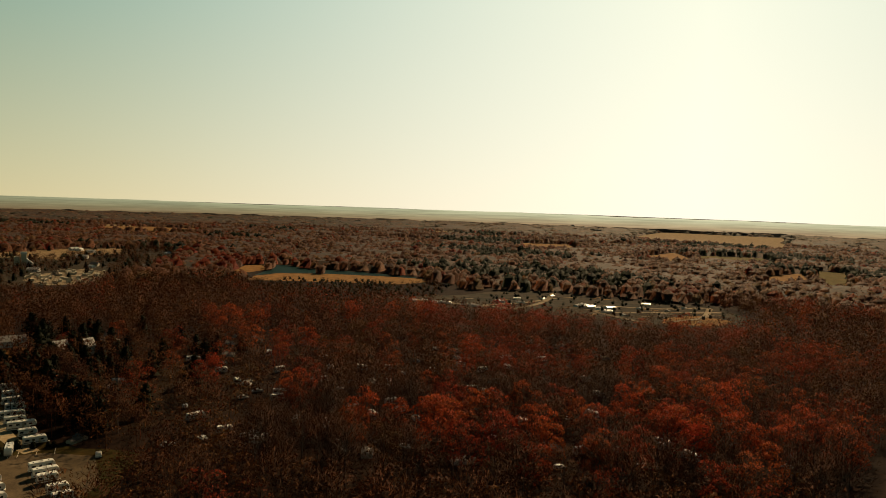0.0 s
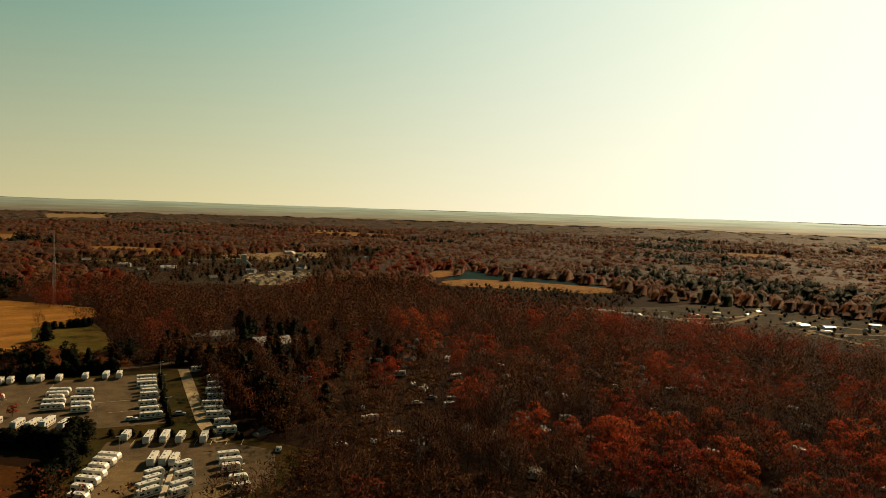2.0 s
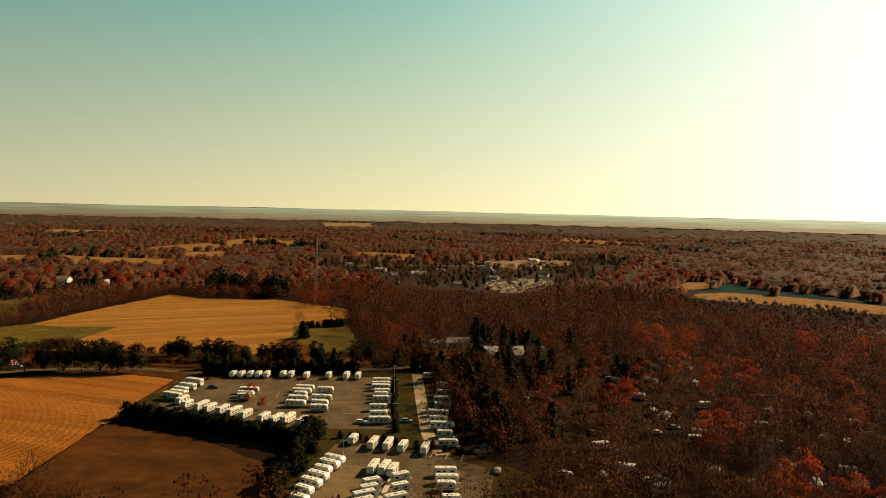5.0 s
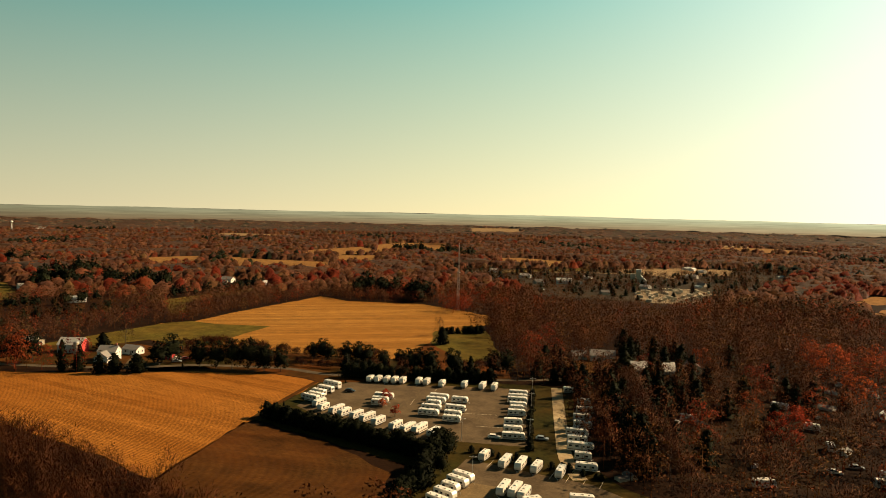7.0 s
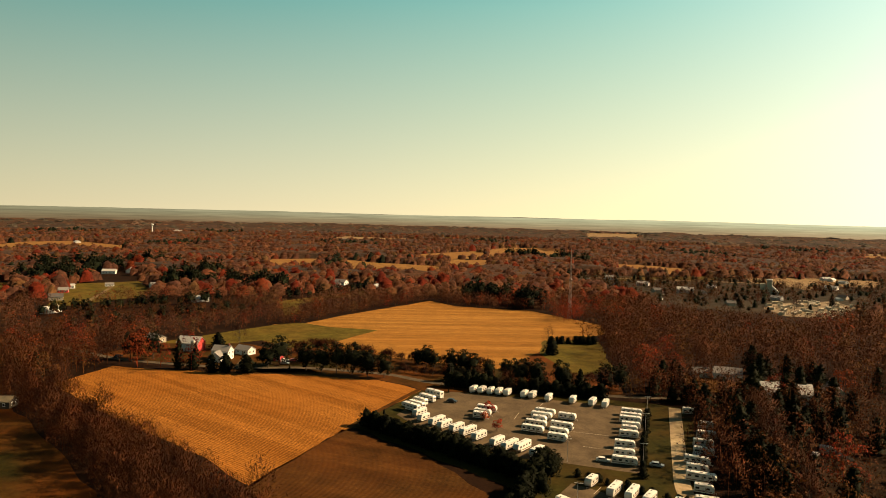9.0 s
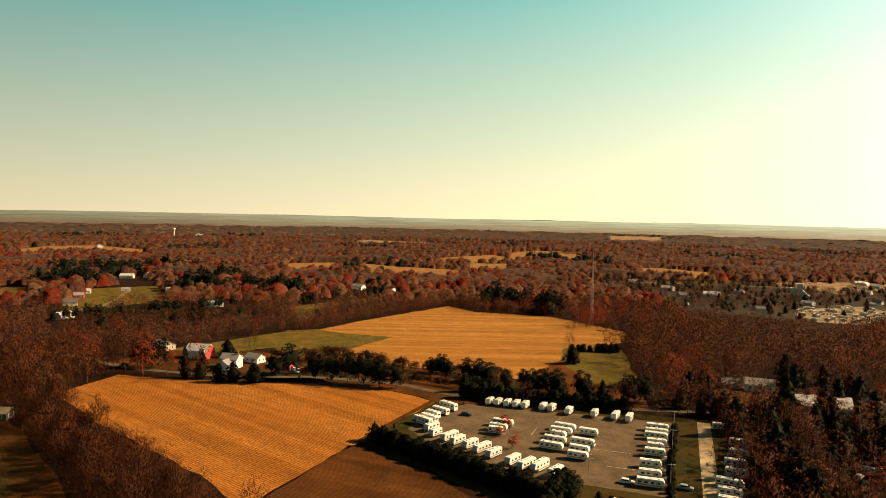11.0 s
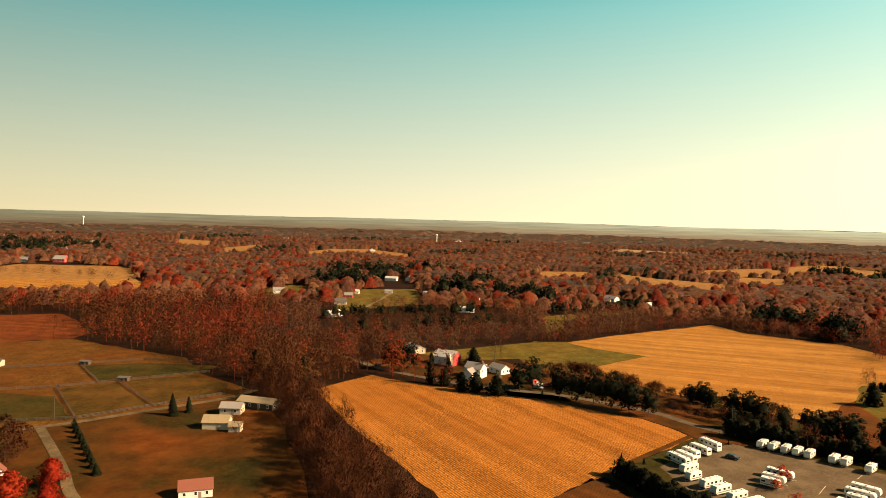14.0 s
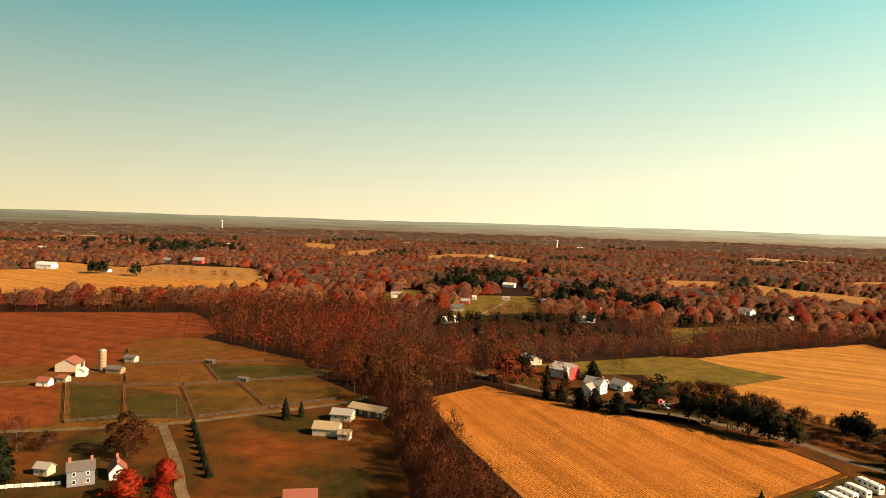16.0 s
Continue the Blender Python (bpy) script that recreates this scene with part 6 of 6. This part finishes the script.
# ---- buildings ----
def house(name, length, width, wall_h, roof_h, wall, roof, label, category, windows=2, chimney=0, door=True, over=0.35, group=""):
    """A gabled building; the ridge runs along x."""
    t = empty(name, label, category, group)
    a, b = length / 2, width / 2
    bm = prism([(-b, -0.1), (b, -0.1), (b, wall_h), (0, wall_h + roof_h), (-b, wall_h)], -a, a)
    bmesh.ops.rotate(bm, verts=bm.verts, matrix=Matrix.Rotation(radians(90), 3, "Z"))
    part("wall", bm, wall, t)
    for s in (-1, 1):
        run = b + over
        drop = roof_h * run / b
        o = [(0, wall_h + roof_h + 0.03), (s * run, wall_h + roof_h - drop + 0.03), (s * run, wall_h + roof_h - drop + 0.2), (0, wall_h + roof_h + 0.22)]
        bm = prism(o, -a - over, a + over)
        bmesh.ops.rotate(bm, verts=bm.verts, matrix=Matrix.Rotation(radians(90), 3, "Z"))
        part("roof", bm, roof, t)
    floors = 2 if wall_h > 4 else 1
    for k in range(windows):
        x = -a + (k + 0.5) * length / windows
        for s in (-1, 1):
            for f in range(floors):
                z = wall_h * (f + 0.35) / floors
                y0, y1 = sorted((s * (b - 0.02), s * (b + 0.06)))
                w = part("window", boxed(x - 0.55, x + 0.55, y0, y1, z, z + 1.3, bevel=0.01), M_WHITEPAINT, t)
                y0, y1 = sorted((s * (b + 0.05), s * (b + 0.075)))
                part("pane", boxed(x - 0.42, x + 0.42, y0, y1, z + 0.12, z + 1.18), M_GLASS, w)
    if windows:
        for s in (-1, 1):
            for f in range(floors):
                for y in (-b * 0.45, b * 0.45):
                    z = wall_h * (f + 0.35) / floors
                    x0, x1 = sorted((s * (a - 0.02), s * (a + 0.06)))
                    w = part("window", boxed(x0, x1, y - 0.5, y + 0.5, z, z + 1.3, bevel=0.01), M_WHITEPAINT, t)
                    x0, x1 = sorted((s * (a + 0.05), s * (a + 0.075)))
                    part("pane", boxed(x0, x1, y - 0.38, y + 0.38, z + 0.12, z + 1.18), M_GLASS, w)
    if door:
        part("door", boxed(-0.5 + length * 0.12, 0.5 + length * 0.12, -b - 0.08, -b + 0.02, 0.05, 2.1, bevel=0.015), M_DOOR, t)
    for k in range(chimney):
        x = (-1 if k else 1) * a * 0.8
        part("chimney", boxed(x - 0.45, x + 0.45, -0.45, 0.45, wall_h + roof_h - 0.6, wall_h + roof_h + 1.5, bevel=0.03), M_BRICK, t)
    return t


def silo(radius, height, material, label):
    t = empty("silo", label, "silo")
    bm = bmesh.new()
    bmesh.ops.create_cone(bm, cap_ends=True, segments=28, radius1=radius, radius2=radius, depth=height + 0.2, matrix=pose(0, 0, height / 2 - 0.1))
    part("shaft", bm, material, t)
    bm = bmesh.new()
    bmesh.ops.create_uvsphere(bm, u_segments=24, v_segments=10, radius=radius * 1.02)
    bmesh.ops.delete(bm, geom=[v for v in bm.verts if v.co.z < -0.01], context="VERTS")
    bmesh.ops.transform(bm, matrix=Matrix.Translation((0, 0, height)) @ Matrix.Diagonal((1, 1, 0.55, 1)), verts=bm.verts)
    part("cap", bm, M_STEEL, t)
    for k in range(int(height // 1.6)):
        bm = bmesh.new()
        bmesh.ops.create_cone(bm, cap_ends=True, segments=28, radius1=radius + 0.04, radius2=radius + 0.04, depth=0.1, matrix=pose(0, 0, 0.8 + k * 1.6))
        part("hoop", bm, M_STEEL, t)
    return t


# farmstead by the road
barn = house("barn", 14.0, 9.6, 5.0, 3.4, M_CLAP, M_ROOFM, "white-sided barn with red gable and pale metal roof", "barn", 0, 0, False, 0.4)
gable = prism([(-4.75, 0.0), (4.75, 0.0), (4.75, 5.0), (0, 8.35), (-4.75, 5.0)], 7.0, 7.06)
bmesh.ops.rotate(gable, verts=gable.verts, matrix=Matrix.Rotation(radians(-90), 3, "Z"))
part("gable", gable, M_BARNRED, barn, "bright red boarded gable wall")
place(barn, pose(-403, 145, 0.04, 0, 0, 48) @ Matrix.Diagonal((0.88, 0.88, 0.88, 1)))
place(silo(1.4, 6.0, M_CONCRETE, "short weathered silo beside the barn"), pose(-395.5, 144.5, 0.04))
farmhouse = house("farmhouse", 11.0, 8.0, 5.6, 3.0, M_CLAP, M_ROOFG, "white two-storey farmhouse with grey roof", "house", 3, 1)
wing = prism([(-4.0, 0.0), (4.0, 0.0), (4.0, 3.4), (0, 6.2), (-4.0, 3.4)], -11.0, -3.9)
part("wing", wing, M_CLAP, farmhouse)
for s in (-1, 1):
    part("wing_roof", prism([(0, 6.25), (s * 4.4, 3.15), (s * 4.4, 3.33), (0, 6.43)], -11.3, -3.6), M_ROOFG, farmhouse)
place(farmhouse, pose(-372.5, 154.0, 0.04, 0, 0, 48) @ Matrix.Diagonal((0.82, 0.82, 0.82, 1)))
place(house("garage", 9.0, 6.0, 2.7, 1.8, M_CLAP, M_ROOFG, "low white garage with grey roof", "garage", 2), pose(-380, 168, 0.04, 0, 0, 30))
place(house("shed", 5.0, 4.0, 2.3, 1.3, M_CLAP, M_ROOFG, "small white farm shed", "shed", 0), pose(-366, 176, 0.04, 0, 0, 30))
place(house("shed", 4.0, 3.2, 2.2, 1.2, M_BARNRED, M_ROOFG, "small red farm shed", "shed", 0), pose(-356, 178, 0.04, 0, 0, 30))
place(house("house", 13.0, 7.0, 2.8, 1.8, M_CREAM, M_ROOFG, "pale low house among bare trees", "house", 3), pose(-436, 132, 0.0, 0, 0, 20))
for x, y, k in ((-388, 160, CAR_RED), (-391, 164, CAR_WHITE), (-352, 180, CAR_WHITE), (-350, 184, CAR_RED), (-346, 178, CAR_GREY), (-398, 108, CAR_BLACK)):
    on_lot(k, x, y, random.uniform(0, 180), 0.2)

# west: sheds by the drive
place(house("shed", 10.5, 7.0, 2.9, 2.2, M_CREAM, M_ROOFT, "cream shed with tan roof on the lawn", "shed", 0), pose(-298.0, 41.5, 0.04, 0, 0, 82) @ Matrix.Diagonal((0.88, 0.88, 0.88, 1)))
place(house("shed", 5.0, 4.2, 2.4, 1.5, M_CREAM, M_ROOFT, "small cream lean-to shed", "shed", 1), pose(-293.0, 48.5, 0.04, 0, 0, 82) @ Matrix.Diagonal((0.85, 0.85, 0.85, 1)))
place(house("shed", 8.0, 6.0, 2.6, 1.6, M_CREAM, M_ROOFG, "low cream shed with grey roof", "shed", 2), pose(-316.5, 44.5, 0.04, 0, 0, 80))
place(house("long_shed", 16.0, 7.0, 2.6, 1.4, M_WOOD, M_ROOFT, "long open shed with weathered tan roof", "shed", 4), pose(-324.0, 54.0, 0.04, 0, 0, 62))
place(house("house", 11.0, 8.0, 2.9, 2.3, M_CLAP, M_ROOFR, "low house with red-brown roof on the lawn", "house", 3), pose(-236.0, 44.5, 0.04, 0, 0, 100) @ Matrix.Diagonal((0.8, 0.8, 0.8, 1)))
grey_house = house("grey_house", 8.6, 7.5, 5.4, 2.2, M_BLUEGREY, M_ROOFD, "blue-grey two-storey house with brick chimneys", "house", 2, 2)
part("porch", boxed(-4.3, 4.3, 3.74, 5.0, -0.1, 2.4, bevel=0.04), M_WHITEPAINT, grey_house)
place(grey_house, pose(-246.5, -20.5, 0.04, 0, 0, 117) @ Matrix.Diagonal((0.82, 0.82, 0.82, 1)))
place(house("cottage", 8.0, 6.0, 2.8, 3.2, M_CLAP, M_ROOFR, "white cottage with steep gable and chimney", "house", 2, 2), pose(-252.0, -12.5, 0.04, 0, 0, 27) @ Matrix.Diagonal((0.8, 0.8, 0.8, 1)))
place(house("shed", 4.5, 3.5, 2.2, 1.2, M_CREAM, M_ROOFG, "small cream garden shed", "shed", 0), pose(-252.0, -34.0, 0.04, 0, 0, 80))

# west farm
place(house("barn", 13.0, 12.0, 4.2, 3.2, M_CREAM, M_ROOFR, "cream barn with broad red-brown roof", "barn", 0), pose(-386, -98, 0.04, 0, 0, 5) @ Matrix.Diagonal((0.8, 0.8, 0.8, 1)))
place(house("shed", 7.0, 5.0, 2.8, 2.0, M_CLAP, M_ROOFR, "white farm shed with red roof", "shed", 0), pose(-354, -92, 0.04, 0, 0, 85) @ Matrix.Diagonal((0.8, 0.8, 0.8, 1)))
place(house("shed", 6.0, 5.0, 2.6, 1.6, M_CREAM, M_ROOFR, "low cream farm shed", "shed", 1), pose(-362, -88, 0.04, 0, 0, 80) @ Matrix.Diagonal((0.75, 0.75, 0.75, 1)))
place(house("shed", 5.0, 4.0, 2.4, 1.6, M_CLAP, M_ROOFM, "small white farm shed", "shed", 0), pose(-374, -86, 0.04, 0, 0, 10))
place(house("shed", 8.0, 4.0, 2.2, 1.2, M_TAN, M_ROOFD, "low dark-roofed farm shed", "shed", 0), pose(-382, -74, 0.04, 0, 0, 80))
place(silo(1.7, 10.0, M_TAN, "tall tan block silo at the western farm"), pose(-384.5, -81.5, 0.04))
place(house("run_in_shed", 6.0, 4.0, 2.4, 1.0, M_CREAM, M_ROOFD, "pasture shed with dark opening", "shed", 0), pose(-408, -78, 0.04, 0, 0, 80))
for x, y in ((-373, -10), (-410, -38)):
    place(house("run_in_shed", 5.0, 3.5, 2.0, 0.6, M_WOOD, M_ROOFD, "low dark pasture shelter", "shed", 0), pose(x, y, 0.045, 0, 0, 75) @ Matrix.Diagonal((0.9, 0.8, 0.8, 1)))


def fence(line, gap, height, material, label, rails=3):
    t = empty("fence", label, "fence", "fences")
    for (ax, ay), (bx, by) in zip(line, line[1:]):
        d = math.hypot(bx - ax, by - ay)
        n = max(1, round(d / gap))
        for k in range(n + 1):
            u = k / n
            x, y = ax + (bx - ax) * u, ay + (by - ay) * u
            part("post", boxed(x - 0.09, x + 0.09, y - 0.09, y + 0.09, -0.2, height + 0.1), material, t)
        for k in range(rails):
            z = height * (k + 0.8) / rails
            bm = boxed(-d / 2, d / 2, -0.04, 0.04, z - 0.07, z + 0.07)
            bmesh.ops.transform(bm, matrix=Matrix.Translation(((ax + bx) / 2, (ay + by) / 2, 0)) @ Matrix.Rotation(math.atan2(by - ay, bx - ax), 4, "Z"), verts=bm.verts)
            part("rail", bm, material, t)
    return t


for line in ([(-358, -85), (-301, -55)], [(-357, -59), (-310, -37)], [(-360, -34), (-312, -11)], [(-371, -12), (-328, 13)], [(-409, -40), (-370, -20)],
             [(-358, -85), (-357, -59), (-362, -34), (-371, -12), (-388, 25)], [(-401, -78), (-409, -40), (-419, -12), (-406, 28)], [(-413, -84), (-361, -59)], [(-301, -55), (-310, -37), (-312, -11), (-328, 13), (-345, 38)]):
    fence(line, 3.2, 1.3, M_WOOD, "dark wooden paddock fence")
fence([(-236, -52), (-241, -36), (-244, -25)], 2.0, 1.1, M_WHITEPAINT, "white painted garden fence", 4)


def pole(height, label, lamp=False):
    t = empty("utility_pole", label, "pole", "poles")
    part("shaft", rod(bmesh.new(), (0, 0, -0.2), (0, 0, height), 0.1, 0.06, 8), M_STEEL if lamp else M_WOOD, t)
    part("arm", boxed(-1.0, 1.0, -0.06, 0.06, height - 0.6, height - 0.45), M_STEEL if lamp else M_WOOD, t)
    if lamp:
        part("lamp_head", boxed(0.6, 1.3, -0.16, 0.16, height - 0.47, height - 0.33, bevel=0.03), M_STEEL, t)
    return t


LAMP_POLE = pole(8.0, "pale lamp pole in the storage lot", True)
for x, y in ((-172, 209), (-157, 227), (-180, 254), (-196, 273), (-143, 186)):
    place(LAMP_POLE, pose(x, y, 0.09, 0, 0, 40))
WIRE_POLE = pole(9.5, "wooden utility pole beside the drive")
for x, y in ((-311.5, -18.0), (-338.0, 46.0), (-402.0, 94.0), (-352.0, 144.0), (-276.0, 232.0)):
    place(WIRE_POLE, pose(x, y, 0.04, 0, 0, 60))
island = empty("kerb_island", "long pale concrete island in the lower lot", "kerb")
part("slab", boxed(-14, 14, -0.7, 0.7, 0.0, 0.35, bevel=0.06), M_CONCRETE, island)
place(island, pose(-117.5, 174.5, 0.09, 0, 0, 119))
line_of([RUSTBUSH], [(-234.0, 224.0), (-222.0, 213.0), (-199.0, 203.5)], 14, (1.1, 1.5), 1)
for x, y, s in ((-250, 176, .8), (-246, 182, .7), (-262, 222, .5)):
    place(SPRUCE, stand(x, y, s * 0.4))


def lines(spots, z=0.1):
    t = empty("bay_lines", "faded white parking bay lines on asphalt", "marking")
    for x, y, turn, n in spots:
        part("line", boxed(-n / 2, n / 2, -0.08, 0.08, z - 0.004, z + 0.006), M_CONCRETE, t).matrix_basis = pose(x, y, 0, 0, 0, turn)
    return t


lines([(-150.2 + 4.6 * k, 200.6 + 1.9 * k, 115, 6.0) for k in range(8)])
lines([(-190.0, 236.0, 41, 14.0), (-176.0, 228.0, 41, 12.0), (-219.5, 226.0, 130, 9.0), (-228.0, 246.0, 124, 5.0)])


# ---- masts, water towers, farther houses ----
mast = empty("radio_mast", "steel lattice radio mast rising above the wood", "mast")
for k in range(9):
    bm, z0, z1, w0, w1 = bmesh.new(), k * 6.0, k * 6.0 + 6.0, 1.5 * (1 - k / 11), 1.5 * (1 - (k + 1) / 11)
    for i in range(4):
        a0, a1 = radians(45 + 90 * i), radians(135 + 90 * i)
        p, q = (math.cos(a0), math.sin(a0)), (math.cos(a1), math.sin(a1))
        rod(bm, (p[0] * w0, p[1] * w0, z0), (p[0] * w1, p[1] * w1, z1), 0.09, 0.09, 4)
        rod(bm, (p[0] * w0, p[1] * w0, z0), (q[0] * w1, q[1] * w1, z1), 0.045, 0.045, 4)
        rod(bm, (p[0] * w1, p[1] * w1, z1), (q[0] * w0, q[1] * w0, z0), 0.045, 0.045, 4)
        rod(bm, (p[0] * w1, p[1] * w1, z1), (q[0] * w1, q[1] * w1, z1), 0.045, 0.045, 4)
    part("lattice", bm, M_MAST, mast)
part("antenna", boxed(-1.1, 1.1, -1.1, 1.1, 30.0, 30.8, bevel=0.2), M_MAST, mast)
place(mast, pose(-404, 423, -0.2, 0, 0, 20))


def water_tower(h, r, label):
    t = empty("water_tower", label, "water tower")
    part("stem", rod(bmesh.new(), (0, 0, -1), (0, 0, h), r * 0.5, r * 0.35, 14), M_CLAP, t)
    bm = bmesh.new()
    bmesh.ops.create_uvsphere(bm, u_segments=24, v_segments=12, radius=r)
    bmesh.ops.transform(bm, matrix=Matrix.Translation((0, 0, h + r * 0.5)) @ Matrix.Diagonal((1, 1, 0.75, 1)), verts=bm.verts)
    part("tank", bm, M_CLAP, t)
    return t


place(water_tower(25, 3.6, "white water tower on the skyline"), pose(-1908, 385, float(terrain(-1908, 385))))
place(water_tower(31, 4.2, "white water tower far off"), pose(-2540, -706, float(terrain(-2540, -706))))

random.seed(33)
HOUSES = [house("house", 13.0, 8.0, 3.2, 2.4, M_CLAP, M_ROOFG, "white house with grey roof among trees", "house", 3, group="houses among the trees"),
          house("house", 11.0, 8.0, 3.0, 2.6, M_CREAM, M_ROOFD, "cream house with dark roof among trees", "house", 2, 1, group="houses among the trees"),
          house("house", 15.0, 9.0, 3.4, 2.2, M_CLAP, M_ROOFM, "long white building with pale roof", "house", 4, group="houses among the trees"),
          house("house", 10.0, 8.0, 3.0, 2.8, M_BARNRED, M_ROOFG, "red house with grey roof among trees", "house", 2, group="houses among the trees")]


FAR_HOUSES = [house("house", 13.0, 8.0, 3.2, 2.4, M_CLAP, M_ROOFG, "white gabled building among woods", "house", 0, 1, False, group="far houses"),
              house("house", 11.0, 8.0, 3.0, 2.6, M_CREAM, M_ROOFD, "cream gabled building among woods", "house", 0, 1, False, group="far houses"),
              house("house", 15.0, 9.0, 3.4, 2.2, M_CLAP, M_ROOFM, "long pale gabled building", "building", 0, 0, False, group="far houses")]


def settle_far(kind, x, y, s=1.0, low=1.0):
    return place(FAR_HOUSES[kind], pose(x, y, float(terrain(x, y)), 0, 0, random.uniform(0, 180)) @ Matrix.Diagonal((s, s, s * low, 1)))


def settle(kind, x, y, turn=None, s=1.0):
    turn = random.uniform(0, 180) if turn is None else turn
    return place(HOUSES[kind], pose(x, y, float(terrain(x, y)), 0, 0, turn) @ Matrix.Diagonal((s, s, s, 1)))


for kind, x, y, turn, s in ((2, -739, 110, 80, .75), (2, -882, 162, 70, .95), (0, -747, 146, 80, .6), (1, -653, 95, 85, .95), (0, -726, 73, 80, .8), (1, -960, 225, 85, 1.8), (0, -687, 361, 30, 1.0), (1, -668, 432, 60, 1.2), (0, -681, 221, 40, .8), (0, -661, 260, 70, .8), (3, -706, 104, 80, .8),
                            (3, -1116, -290, 80, 1.6), (0, -1110, -334, 60, 1.3), (2, -946, -427, 85, 1.5), (0, -921, -337, 60, 0.8),
                            (2, -187, 358, 40, 1.0), (1, -178, 374, 130, 1.0), (0, -222, 360, 40, 1.0), (1, -232, 352, 60, .8), (2, -184, 347, 40, 1.3), (0, -500, 552, 40, 1.1)):
    settle(kind, x, y, turn, s)
for k in range(46):
    settle_far(random.choice((0, 0, 1, 2)), random.uniform(-1850, -1330), random.uniform(-680, -330), random.uniform(1.0, 1.6))
for k in range(26):
    settle_far(random.choice((0, 1, 2)), random.uniform(-2300, -1500), random.uniform(-200, 900), random.uniform(1.1, 1.8))
def town_spot():
    while True:
        x, y = random.uniform(-690, -330), random.uniform(580, 1060)
        if inside(TOWN, np.array([[x, y]]))[0]:
            return x, y


for k in range(60):
    x, y = town_spot()
    place(pick(PINES), stand(x, y, random.uniform(0.45, 0.7)))
for k in range(60):
    place(pick(BARE_TREES), stand(*town_spot(), random.uniform(0.45, 0.8)))
for k in range(22):
    settle_far(random.choice((0, 2, 2, 1)), *town_spot(), random.uniform(0.5, 0.95))
for k in range(14):
    settle_far(random.choice((0, 1, 2)), random.uniform(-900, -560), random.uniform(20, 480), random.uniform(0.8, 1.1))
# Shrunken far houses stand in for the cabins and trailers of the camp.
for k in range(48):
    settle_far(random.choice((0, 0, 1)), random.uniform(-140, 100), random.uniform(215, 430), random.uniform(0.3, 0.5), 0.8)
works = empty("works_tower", "pale concrete works tower with a lean-to", "tower")
part("tower", boxed(-3, 3, -3, 3, -0.2, 16, bevel=0.1), M_CONCRETE, works)
part("bin", boxed(-10, -4, -2.5, 2.5, -0.2, 13, bevel=0.1), M_CONCRETE, works)
part("hopper", prism([(3, 0), (11, 0), (11, 4), (3, 11)], -2.4, 2.4, 0.05), M_STEEL, works)
part("cabin", boxed(-3.4, 3.4, -3.4, 3.4, 16, 18.2, bevel=0.1), M_STEEL, works)
place(works, pose(-448, 747, 0.05, 0, 0, 30) @ Matrix.Diagonal((0.9, 0.9, 0.9, 1)))
settle_far(2, -496, 672, 1.1)


def pallet_load():
    """Three tiers of boards on bearers, in one piece."""
    bm = bmesh.new()
    for k in range(3):
        box(bm, -2.4 + 0.1 * k, 2.4 - 0.15 * k, -1.1, 1.1 - 0.1 * k, 0.15 + 0.7 * k, 0.75 + 0.7 * k, 0.04)
    for x in (-1.6, 0.0, 1.6):
        box(bm, x - 0.12, x + 0.12, -1.1, 1.1, -0.05, 0.15)
    return tagged(part("pallet_load", bm, M_CONCRETE), "pale board bundle on a pallet in the works yard", "pallet", "pallets at the works")


PALLET = pallet_load()
LOT = [(-401, 673), (-384, 754), (-347, 726), (-312, 630), (-342, 604), (-381, 634)]
for k in range(150):
    x, y = random.uniform(min(p[0] for p in LOT), max(p[0] for p in LOT)), random.uniform(min(p[1] for p in LOT), max(p[1] for p in LOT))
    if inside(LOT, np.array([[x, y]]))[0]:
        place(PALLET, pose(x, y, 0.13, 0, 0, random.choice((35, 125)) + random.uniform(-6, 6)))
# dirt yard: pale heaps, sheds and low campers, made of flattened far houses, and tracks
for k in range(34):
    u = random.random()
    x, y = random.choice(((20 + 100 * u, 560 + 110 * u), (115 + 120 * u, 520 + 100 * random.random()), (-55 + 90 * u, 612 - 40 * u), (120 + 20 * u, 590 - 40 * u)))
    settle_far(random.choice((0, 2, 1)), x + random.uniform(-8, 8), y + random.uniform(-8, 8), random.uniform(0.4, 0.65), 0.6)
for k, line in enumerate(([(35, 578), (70, 600), (105, 640)], [(60, 560), (90, 610), (110, 680)], [(115, 585), (135, 540), (150, 515)], [(120, 552), (165, 565), (235, 580)], [(140, 600), (180, 590), (235, 605)], [(170, 520), (205, 545), (232, 600)])):
    strip("yard_track_%d" % (k + 1), line, 5.0, 0.17 + 0.03 * k, M_SAND, "pale dirt track in the yard", "path")
